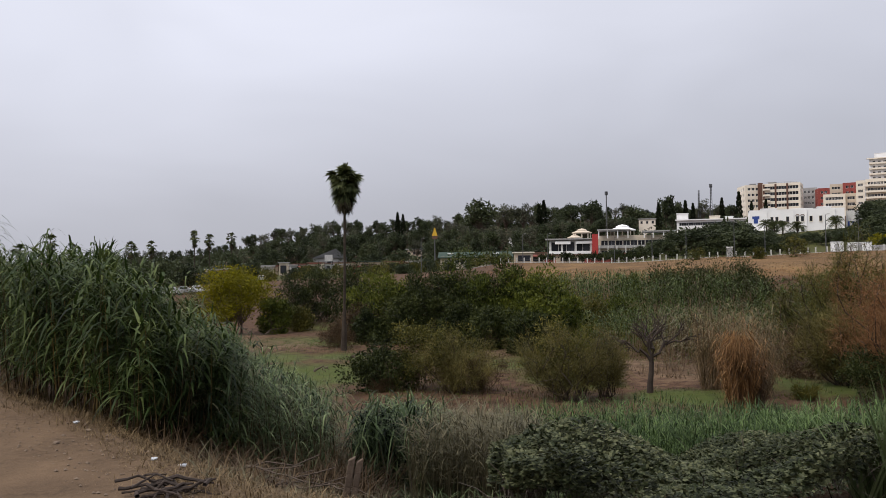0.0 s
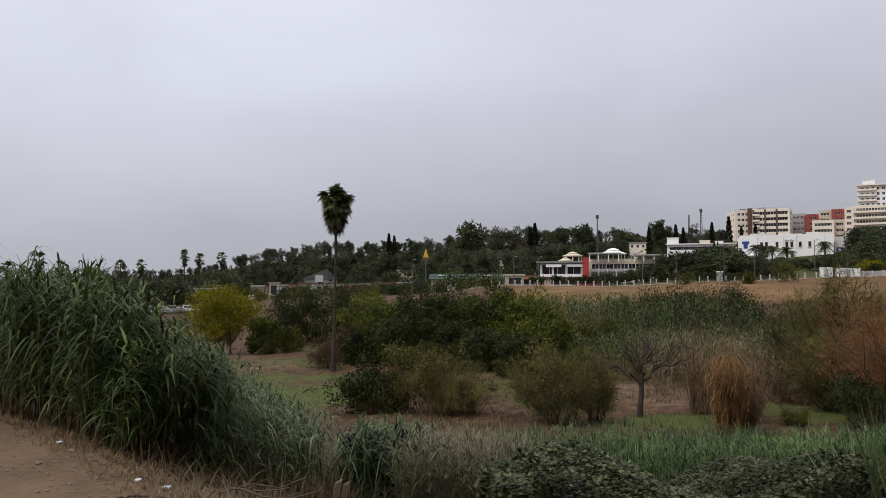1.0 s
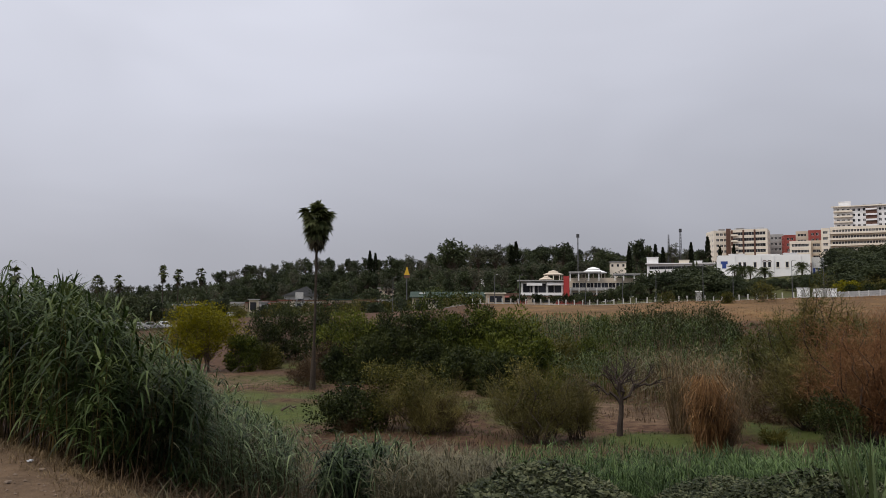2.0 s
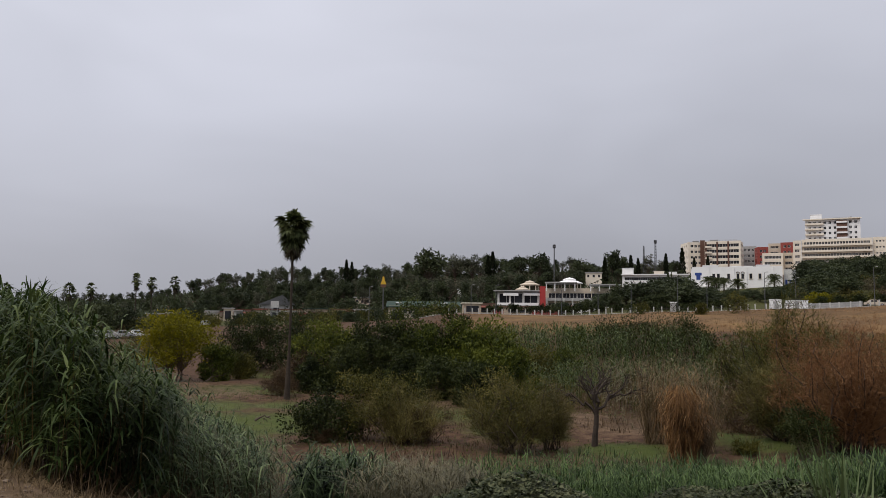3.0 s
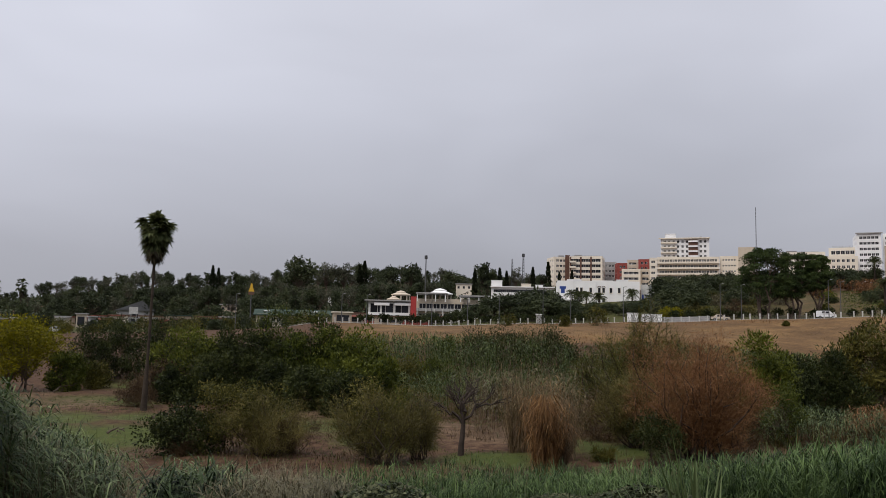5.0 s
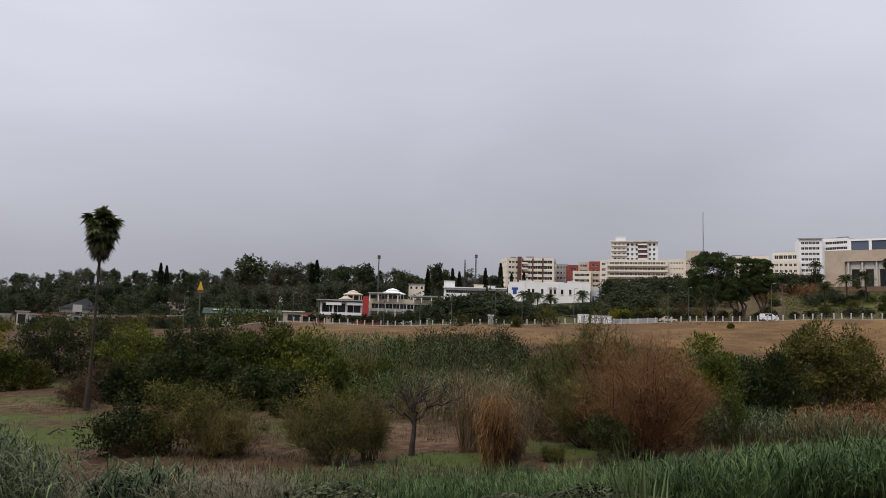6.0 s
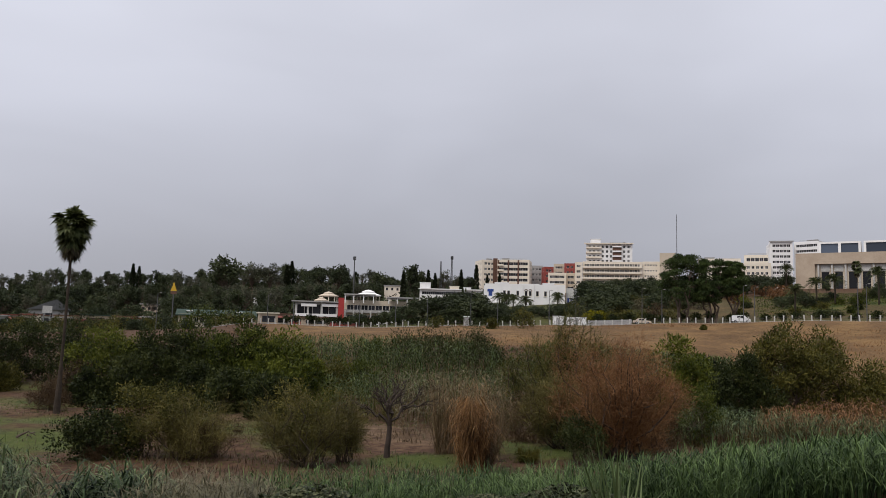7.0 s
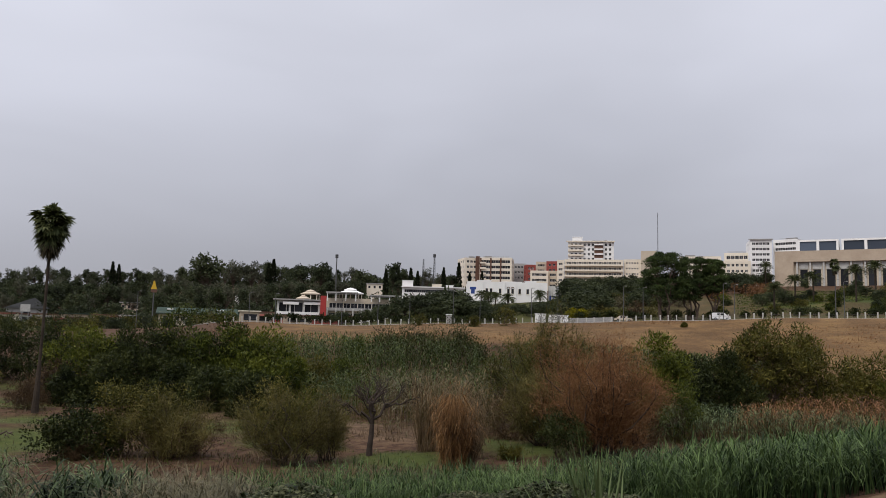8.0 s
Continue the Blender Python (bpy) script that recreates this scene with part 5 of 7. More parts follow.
def block(name, az0, az1, el_top, d, depth, wall, label, cols=0, rows=0, win=(1.3, 1.4), base=None, turn=0.0, floor=3.1, side=(0, 0), parapet=0.5, category="building", group="", top_gap=1.0, balcony=None, roof="grey", margin=1.0, glass="glass"):
    """A flat-roofed building that faces the viewer: walls with openings, glazed windows, a parapet and, if asked, balconies."""
    az = (az0 + az1) / 2
    width = 2 * d * math.tan(radians((az1 - az0) / 2))
    x, y, g = spot(az, d)
    z0 = (g if base is None else base) - 1.5
    h = EYE + d * math.tan(radians(el_top)) - z0
    e = thing(name, x, y, z0, label, category, group, -az + turn)

    def holes(w, c, r):
        out = []
        pitch = (w - 2 * margin) / max(c, 1)
        for j in range(r):
            v1 = h - parapet - top_gap - j * floor
            if v1 - win[1] < 1.2:
                break
            for i in range(c):
                m = margin + (i + 0.5) * pitch
                out.append((m - win[0] / 2, m + win[0] / 2, v1 - win[1], v1))
        return out

    s = Soup()
    fh, sh, sh2 = holes(width, cols, rows), holes(depth, *side), []
    wall_with_holes(s, (-width / 2, 0, 0), (1, 0, 0), width, h, fh)
    wall_with_holes(s, (width / 2, 0, 0), (0, 1, 0), depth, h, sh)
    wall_with_holes(s, (width / 2, depth, 0), (-1, 0, 0), width, h, sh2)
    wall_with_holes(s, (-width / 2, depth, 0), (0, -1, 0), depth, h, sh)
    t = 0.3
    for b in ((-width / 2, width / 2, 0, t), (-width / 2, width / 2, depth - t, depth), (-width / 2, -width / 2 + t, t, depth - t), (width / 2 - t, width / 2, t, depth - t)):
        s.add([(b[0], b[2], h), (b[1], b[2], h), (b[1], b[3], h), (b[0], b[3], h)], [(0, 1, 2, 3)])
    wall_with_holes(s, (width / 2 - t, t, h - parapet), (-1, 0, 0), width - 2 * t, parapet, [])
    wall_with_holes(s, (-width / 2 + t, depth - t, h - parapet), (1, 0, 0), width - 2 * t, parapet, [])
    wall_with_holes(s, (-width / 2 + t, t, h - parapet), (0, 1, 0), depth - 2 * t, parapet, [])
    wall_with_holes(s, (width / 2 - t, depth - t, h - parapet), (0, -1, 0), depth - 2 * t, parapet, [])
    bm = bmesh.new()
    bm.from_mesh(s.mesh("wall"))
    bmesh.ops.remove_doubles(bm, verts=bm.verts[:], dist=0.002)
    part("wall", bm, M[wall], e)
    part("roof", Soup().box(-width / 2 + t, width / 2 - t, t, depth - t, h - parapet - 0.25, h - parapet), M[roof], e)
    for a0, a1, b0, b1 in fh:
        window(e, -width / 2 + (a0 + a1) / 2, 0.22, b0, a1 - a0, b1 - b0, 0, glass)
    for a0, a1, b0, b1 in sh:
        window(e, -width / 2 + 0.22, (a0 + a1) / 2, b0, a1 - a0, b1 - b0, -90, glass)
        window(e, width / 2 - 0.22, (a0 + a1) / 2, b0, a1 - a0, b1 - b0, 90, glass)
    if balcony:
        u0, u1, out, mat = balcony
        for j in range(rows):
            v = h - parapet - top_gap - j * floor - win[1] - 0.15
            if v < 1.5:
                break
            b = Soup().box(-width / 2 + u0 * width, -width / 2 + u1 * width, -out, -0.003, v - 0.2, v)
            part("balcony", b, M[mat], e)
            rail = Soup().box(-width / 2 + u0 * width, -width / 2 + u1 * width, -out, -out + 0.12, v, v + 0.75)
            part("balcony_rail", rail, M[mat], e)
    e["wide"], e["tall"] = width, h
    return e


def rooftop(parent, kind, x, y, w, hgt, depth=2.0, mat="grey"):
    """Things that stand on a roof as built parts: a lift house, a tank, a railing."""
    h = parent["tall"] - 0.5
    s = Soup()
    if kind == "railing":
        n = max(int(w / 1.5), 2)
        for i in range(n + 1):
            s.box(x - w / 2 + i * w / n - 0.05, x - w / 2 + i * w / n + 0.05, y, y + 0.1, h, h + hgt)
        s.box(x - w / 2, x + w / 2, y, y + 0.1, h + hgt - 0.1, h + hgt)
        s.box(x - w / 2, x + w / 2, y, y + 0.1, h + hgt * 0.5 - 0.05, h + hgt * 0.5 + 0.05)
    elif kind == "tank":
        s.tube(np.array([(x, y, h), (x, y, h + hgt * 0.9), (x, y, h + hgt)]), (w / 2, w / 2, w / 3), 12)
    else:
        s.box(x - w / 2, x + w / 2, y, y + depth, h, h + hgt)
        s.box(x - w / 2 - 0.15, x + w / 2 + 0.15, y - 0.15, y + depth + 0.15, h + hgt, h + hgt + 0.2)
    return part(kind, s, M[mat], parent)


# white institute with paired windows
inst = block("white_institute", 21.35, 27.15, 3.78, 282, 22, "white", "long white two-storey building with paired windows", 0, 0, base=12.2, turn=4, parapet=0.7)
W, H = inst["wide"], inst["tall"]
for u, twin in ((0.27, True), (0.41, False), (0.54, True), (0.655, False), (0.755, False)):
    for du in (-0.75, 0.75) if twin else (0.0,):
        part("window", Soup().box(-0.42, 0.42, -0.06, -0.003, 0, 1.7), M["glass"], inst, "", pose(-W / 2 + u * W + du, 0, H - 4.1))
        part("window_frame", Soup().box(-0.52, -0.42, -0.12, -0.003, -0.1, 1.8).box(0.42, 0.52, -0.12, -0.003, -0.1, 1.8).box(-0.6, 0.6, -0.2, -0.004, -0.22, -0.1), M["cream"], inst, "", pose(-W / 2 + u * W + du, 0, H - 4.1))
        if twin:
            part("window", Soup().box(-0.42, 0.42, -0.06, -0.003, 0, 1.5), M["glass"], inst, "", pose(-W / 2 + u * W + du, 0, H - 7.4))
for du in (-0.75, 0.75):
    t = np.linspace(0, math.pi, 11)
    part("window_arch", Soup().tube(np.stack([np.cos(t) * 0.55, np.full(11, -0.12), np.sin(t) * 0.55], -1), 0.1, 6), M["brownpanel"], inst, "brown arched window surround", pose(-W / 2 + 0.54 * W + du, 0, H - 2.35))
for u in (0.19, 0.47, 0.61, 0.90):
    part("pilaster", Soup().box(-0.14, 0.14, -0.3, -0.003, 0, H - 0.1), M["white"], inst, "", pose(-W / 2 + u * W, 0, 0))
part("emblem", Soup().box(-1.1, 1.1, -0.12, -0.003, 1.5, 2.4).box(-0.65, 0.65, -0.12, -0.003, 0, 1.5), M["blue"], inst, "blue emblem on the wall", pose(-W / 2 + 0.07 * W, 0, H - 4.4))
part("entrance_canopy", Soup().box(-3.5, 3.5, -2.0, -0.003, 0, 0.4), M["white"], inst, "", pose(-W / 2 + 0.12 * W, 0, H - 7.0))
for x, w, hh in ((-8, 5, 1.2), (2, 7, 0.9), (9, 4, 1.3)):
    rooftop(inst, "lift_house", x, 6, w, hh, 3, "white")
# the wing's shaded side is put into its colour: a greyer white
wing = block("white_institute_wing", 27.2, 27.75, 3.55, 286, 6, "fencepaint", "white side wing with shade in its greyer colour and blue panels", 0, 0, base=12.2, turn=-12, parapet=0.4)
for i in range(2):
    part("panel", Soup().box(-0.3, 0.3, -0.1, -0.003, 0, 3.0), M["blue"], wing, "blue panel", pose(-0.6 + i * 1.2, 0, wing["tall"] - 6.5))

# low white building with a dark band of windows
low = block("low_white_building", 16.6, 21.3, 3.30, 332, 14, "white", "long low white building among trees", 14, 1, (1.9, 1.3), base=15, floor=3.0, top_gap=0.7)
rooftop(low, "lift_house", -low["wide"] / 2 + 2.2, 1, 4.5, 3.0, 4, "white")
rooftop(low, "lift_house", 1.0, 3, 4.0, 1.8, 4, "cream")
rooftop(low, "lift_house", 6.5, 3, 3.0, 1.4, 3, "white")
part("eaves", Soup().box(-low["wide"] / 2 - 0.5, low["wide"] / 2 + 0.5, -0.9, -0.003, low["tall"] - 0.35, low["tall"] + 0.05), M["white"], low)

# apartment block
apt = block("apartment_block", 22.2, 24.55, 5.55, 450, 16, "cream", "cream apartment block with brown stair towers", 6, 8, (2.9, 1.7), base=24, turn=-6, side=(4, 8), balcony=(0.02, 0.2, 1.0, "cream"))
rooftop(apt, "railing", 0, 1, 15, 1.2)
rooftop(apt, "lift_house", -5, 5, 4, 1.6)
for k in (0.0, 0.34, 0.67):
    part("brown_band", Soup().box(-0.45, 0.45, -0.25, -0.003, 0, apt["tall"] - 0.3), M["brownpanel"], apt, "brown vertical band", pose(-apt["wide"] / 2 + 0.6 + k * (apt["wide"] - 1.2), 0, 0))
apt2 = block("apartment_block", 21.1, 22.15, 5.5, 456, 14, "cream", "narrow cream wing of an apartment block", 3, 8, (1.5, 1.4), base=24, turn=18, side=(3, 8))
rooftop(apt2, "lift_house", 1.5, 4, 3, 1.5)
part("stair_tower", Soup().box(-1.2, 1.2, -1.2, -0.003, 0, apt2["tall"] + 1.0), M["brownpanel"], apt2, "brown stair tower", pose(apt2["wide"] / 2 - 0.6, 0, 0))

block("grey_block", 24.6, 25.55, 5.15, 470, 14, "grey", "plain grey block behind the apartments", 3, 6, (1.2, 1.4), base=26)
block("red_house", 25.6, 26.3, 5.08, 462, 10, "brick", "plain red rendered house", 2, 5, (1.3, 1.4), base=26, turn=10, side=(2, 3))
b5 = block("beige_house", 26.3, 27.05, 5.30, 470, 10, "beige", "beige house between red ones", 3, 5, (1.3, 1.3), base=26)
block("red_house", 27.05, 27.85, 5.35, 466, 10, "brick", "red rendered house with a roof terrace", 2, 5, (1.4, 1.4), base=26, turn=-8, side=(2, 4))
block("cream_house", 25.9, 27.2, 4.66, 430, 12, "cream", "cream house with a row of square windows", 6, 3, (1.3, 1.4), base=24, floor=3.0)
block("cream_house", 27.2, 27.85, 4.66, 432, 12, "beige", "beige side of a cream house", 2, 3, (1.8, 1.5), base=24, floor=3.0)

# the hotel and its tower
hotel = block("hotel", 28.35, 32.5, 5.50, 425, 18, "cream", "long cream hotel with continuous balconies", 22, 5, (1.1, 1.9), base=27, floor=2.9, balcony=(0.0, 1.0, 1.3, "cream"), top_gap=0.8)
block("hotel_wing", 27.82, 28.33, 5.45, 424, 18, "cream", "end wing of the cream hotel", 2, 5, (1.1, 1.3), base=27, floor=2.9)
block("hotel_wing", 32.52, 33.72, 5.52, 427, 18, "cream", "plain cream hotel wing with small windows", 5, 4, (0.8, 0.9), base=27, floor=2.9)
block("beige_block", 33.72, 34.8, 6.12, 424, 18, "beige", "plain beige end block of the hotel", 0, 0, base=27)
tower = block("hotel_tower", 28.6, 31.85, 6.78, 480, 16, "white", "white tower with wrap-round balconies above the hotel", 10, 4, (1.3, 1.5), base=36, floor=2.9, balcony=(0.0, 0.34, 1.4, "cream"), top_gap=0.6)
part("cornice", Soup().box(-tower["wide"] / 2 - 1.2, tower["wide"] / 2 + 0.6, -1.6, -0.003, tower["tall"] - 0.2, tower["tall"] + 0.35), M["cream"], tower)
# dark panel on the wall stands in for the shade of a recess
part("sun_wall", Soup().box(-2.6, 2.6, -0.9, -0.003, 0, 10.6), M["brownpanel"], tower, "brown panel for the shade of a recessed bay", pose(tower["wide"] * 0.17, 0, tower["tall"] - 11.4))
for j in range(4):
    part("balcony", Soup().box(-2.7, 2.7, -1.6, -0.903, 0, 0.9), M["white"], tower, "", pose(tower["wide"] * 0.17, 0, tower["tall"] - 11.0 + j * 2.9))
rooftop(tower, "lift_house", -tower["wide"] / 2 + 5.5, 3, 6, 3.6, 5, "white")
rooftop(tower, "railing", 5, 2, 9, 1.6)
rooftop(tower, "tank", 9.0, 4, 1.4, 2.0)

# behind and beside the pines
b8 = block("grey_roofed_block", 36.3, 39.1, 5.72, 440, 14, "cream", "pale block behind the pines", 10, 4, (1.2, 1.2), base=30)
rooftop(b8, "lift_house", -5, 3, 5, 1.3)
rooftop(b8, "railing", 3, 2, 9, 0.9)
block("cream_flats", 39.0, 41.0, 5.40, 425, 14, "cream", "cream flats with balconies", 6, 5, (1.3, 1.4), base=28, turn=4, floor=3.0)
terr = block("terraced_flats", 39.3, 40.95, 5.95, 440, 12, "cream", "upper terraces of cream flats", 5, 2, (1.9, 1.9), base=30, floor=3.0)
rooftop(terr, "railing", 0, 1, 9, 1.4)
wt = block("white_tower_block", 40.95, 42.35, 6.83, 430, 20, "white", "tall white apartment tower", 5, 9, (1.5, 1.3), base=29, turn=6, floor=2.75, side=(5, 9))
part("cornice", Soup().box(-wt["wide"] / 2 - 0.6, wt["wide"] / 2 + 0.6, -0.7, -0.003, wt["tall"] - 0.2, wt["tall"] + 0.3), M["grey"], wt)
wt2 = block("white_tower_block", 42.37, 44.0, 6.8, 432, 20, "white", "side of a tall white apartment tower", 6, 9, (1.7, 1.3), base=29, turn=-22, floor=2.75)
rooftop(wt2, "railing", 0, 2, 8, 1.3)
rooftop(wt2, "lift_house", 1, 5, 5, 1.6)

# the beige hall with white glazed boxes on its roof
hall = block("beige_hall", 42.55, 56, 6.0, 332, 40, "tan", "long tan hall with a recessed columned front", 0, 0, base=22.5, parapet=1.0)
W, H = hall["wide"], hall["tall"]
r0 = -W / 2 + 0.085 * W
part("portico", Soup().box(r0, W / 2 - 1, -0.5, -0.004, 1.0, H - 4.2), M["beige"], hall, "pale recessed front")
n = 30
for i in range(n):
    x = r0 + 1.2 + i * (W / 2 - 2 - r0) / n
    if i % 2 == 0:
        part("column", Soup().box(x - 0.3, x + 0.3, -1.5, -0.503, 1.0, H - 4.2), M["fencepaint"], hall)
    else:
        part("window", Soup().box(x - 1.3, x + 1.3, -0.6, -0.503, 1.6, H - 7.2), M["glass"], hall)
        part("screen", Soup().box(x - 1.6, x + 1.6, -0.7, -0.503, H - 7.0, H - 4.4), M["fencepaint"], hall)
part("fascia", Soup().box(-W / 2 - 0.05, W / 2 + 0.3, -1.9, -0.004, H - 4.2, H + 0.02), M["tan"], hall)
part("end_wall", Soup().box(-W / 2 - 0.05, r0 - 0.01, -1.9, -0.004, 0, H - 4.203), M["tan"], hall)
for x0, x1 in ((r0 + 1.0, r0 + 15.5), (r0 + 16.5, r0 + 33), (r0 + 34, r0 + 50)):
    part("roof_box", Soup().box(x0, x1, 4, 14, H - 1.0, H - 0.2).box(x0, x1, 4, 14, H + 4.2, H + 4.9).box(x0, x0 + 0.8, 4, 14, H - 0.2, H + 4.2).box(x1 - 0.8, x1, 4, 14, H - 0.2, H + 4.2).box((x0 + x1) / 2 - 0.5, (x0 + x1) / 2 + 0.5, 4, 14, H - 0.2, H + 4.2), M["white"], hall, "white framed roof box")
    for a, b in ((x0 + 0.8, (x0 + x1) / 2 - 0.5), ((x0 + x1) / 2 + 0.5, x1 - 0.8)):
        part("roof_pane", Soup().box(a, b, 4.4, 4.5, H - 0.2, H + 4.2), M["darkglass"], hall, "large pane coloured blue-grey for the reflected sky")

# the mall with the red pylon
mall = block("mall", 7.7, 10.75, 2.05, 252, 18, "fencepaint", "white two-storey mall front with dark glazing", 0, 0, base=3.3, parapet=0.5)
W, H = mall["wide"], mall["tall"]
for v0, v1 in ((1.6, 4.5), (5.2, 8.0)):
    for i in range(5):
        x = -W / 2 + 0.4 + i * (W - 0.8) / 5
        part("shop_window", Soup().box(x + 0.1, x + (W - 0.8) / 5 - 0.1, -0.08, -0.003, v0, v1), M["glass"], mall)
for i in (0, 1, 2, 3):
    x = -W / 2 + (0.03, 0.3, 0.62, 0.97)[i] * W
    part("pier", Soup().box(x - 0.3, x + 0.3, -1.2, -0.083, 1.2, H - 0.6), M["fencepaint"], mall)
for u0, u1, v, out in ((0.0, 0.33, 4.35, 1.8), (0.4, 0.98, 4.35, 1.4), (0.14, 0.5, H - 1.4, 1.7), (0.62, 1.0, H - 1.3, 1.5)):
    part("balcony_band", Soup().box(-W / 2 + u0 * W, -W / 2 + u1 * W, -out, -0.09, v, v + 0.85), M["white"], mall, "white cantilevered band")
part("roof_slab", Soup().box(-W / 2 - 1.2, W / 2, -2.0, 6, H + 0.01, H + 0.35), M["grey"], mall)
part("pylon", Soup().box(-0.9, 0.9, -2.2, -0.4, 0, H + 1.6), M["redsign"], mall, "tall red pylon", pose(W / 2 + 0.9, 0, 0))


def gazebo(parent, x, y, z, r, hgt, mat="beige"):
    s = Soup()
    a = np.arange(8) * math.pi / 4
    for k, (rr, zz, top) in enumerate(((r, hgt, hgt + r * 0.18), (r * 0.5, hgt + r * 0.26, hgt + r * 0.36))):
        ring = np.stack([np.cos(a) * rr, np.sin(a) * rr, np.full(8, zz)], -1)
        ring2 = np.stack([np.cos(a) * rr * 0.5, np.sin(a) * rr * 0.5, np.full(8, top)], -1)
        under = ring - [0, 0, 0.25]
        v = np.concatenate([under, ring, ring2, [[0, 0, top + 0.06 * r]]])
        f = [(i, (i + 1) % 8, 8 + (i + 1) % 8, 8 + i) for i in range(8)] + [(8 + i, 8 + (i + 1) % 8, 16 + (i + 1) % 8, 16 + i) for i in range(8)]
        s.add(v, f)
        s.add(v, [(16 + i, 16 + (i + 1) % 8, 24) for i in range(8)])
        s.add(v, [tuple(range(7, -1, -1))])
    roof = part("pavilion_roof", s, M[mat], parent, "pale eight-sided pavilion roof", pose(x, y, z))
    for i in range(8):
        part("post", Soup().box(-0.12, 0.12, -0.12, 0.12, 0, hgt - 0.25), M["cream"], roof, "", pose(math.cos(a[i]) * r * 0.85, math.sin(a[i]) * r * 0.85, 0))


part("terrace_wall", Soup().box(-W / 2 - 3, W / 2 + 6, -9.0, -8.6, 0, 2.6), M["brick"], mall, "low terracotta terrace wall")
gazebo(mall, W * 0.27, 4.0, H - 0.2, 3.2, 2.6)
gazebo(mall, W * 0.10, 1.5, H - 0.2, 2.3, 1.0)
mall2 = block("terraced_mall", 11.15, 16.2, 2.30, 262, 22, "beige", "white terraced restaurant building with columns and canopies", 9, 2, (2.2, 2.2), base=3.3, floor=3.3, parapet=0.6, balcony=(0.0, 0.75, 1.2, "grey"))
W, H = mall2["wide"], mall2["tall"]
part("canopy", Soup().box(-W / 2, -W * 0.05, -2.4, 8, H + 1.6, H + 2.0), M["grey"], mall2, "flat dark canopy")
part("canopy", Soup().box(W * 0.12, W * 0.56, -2.4, 8, H + 0.9, H + 1.3), M["grey"], mall2, "flat dark canopy")
for x in (-0.48, -0.36, -0.22, -0.08, 0.14, 0.26, 0.40, 0.52):
    part("canopy_post", Soup().box(-0.15, 0.15, -2.1, -1.8, -1.0, (1.6 if x < 0 else 0.9)), M["white"], mall2, "", pose(x * W, 0, H))
gazebo(mall2, -W * 0.16, 5.0, H - 0.2, 4.4, 2.2, "white")
part("stair_wall", Soup().box(-5.5, 5.5, -3.2, -1.9, 0, 4.2), M["white"], mall2, "", pose(W * 0.18, 0, 0))
for i in range(7):
    part("column", Soup().box(-0.22, 0.22, -2.0, -1.6, 0, H - 3.4), M["fencepaint"], mall2, "", pose(-W / 2 + 0.6 + i * W * 0.12, 0, 0))

# green-roofed market, small shops and a gabled house on the left
mk = block("green_roofed_market", -0.2, 4.9, 0.95, 242, 14, "beige", "low market hall under a green sheet roof", 12, 1, (1.2, 1.3), base=1.4, parapet=0.1)
W, H = mk["wide"], mk["tall"]
rf = Soup().add([(-W / 2 - 0.8, -1.2, H - 0.3), (W / 2 + 0.8, -1.2, H - 0.3), (W / 2 + 0.8, 7, H + 1.5), (-W / 2 - 0.8, 7, H + 1.5), (W / 2 + 0.8, 15, H - 0.3), (-W / 2 - 0.8, 15, H - 0.3)], [(0, 1, 2, 3), (3, 2, 4, 5)])
rf.add([(-W / 2 - 0.8, -1.2, H - 0.55), (W / 2 + 0.8, -1.2, H - 0.55), (W / 2 + 0.8, -1.2, H - 0.3), (-W / 2 - 0.8, -1.2, H - 0.3)], [(0, 1, 2, 3)])
part("pitched_roof", rf, M["greenroof"], mk, "faded green sheet roof")
for x in (-0.36, 0.3):
    part("roof_vent", Soup().box(-0.9, 0.9, -0.4, 0.4, 0, 0.35), M["white"], mk, "", pose(x * W, 3.0, H + 0.75))


def kiosk(az, d, w, hgt, wall, roof, label, awn=True):
    x, y, g = spot(az, d)
    e = thing("kiosk", x, y, g, label, "shop", "small shops", -az + rng.uniform(-15, 15))
    part("body", Soup().box(-w / 2, w / 2, 0, 4, -0.8, hgt), M[wall], e)
    part("roof", Soup().box(-w / 2 - 0.4, w / 2 + 0.4, -0.4, 4.4, hgt + 0.003, hgt + 0.3), M[roof], e)
    part("opening", Soup().box(-w * 0.36, w * 0.36, -0.06, -0.003, 0.6, hgt - 0.7), M["glass"], e, "dark shop opening")
    if awn:
        s = Soup().add([(-w * 0.45, -0.01, hgt - 0.3), (w * 0.45, -0.01, hgt - 0.3), (w * 0.45, -1.6, hgt - 0.9), (-w * 0.45, -1.6, hgt - 0.9), (w * 0.45, -1.6, hgt - 1.1), (-w * 0.45, -1.6, hgt - 1.1)], [(0, 1, 2, 3), (3, 2, 4, 5)])
        part("awning", s, M["awning"], e, "red awning")


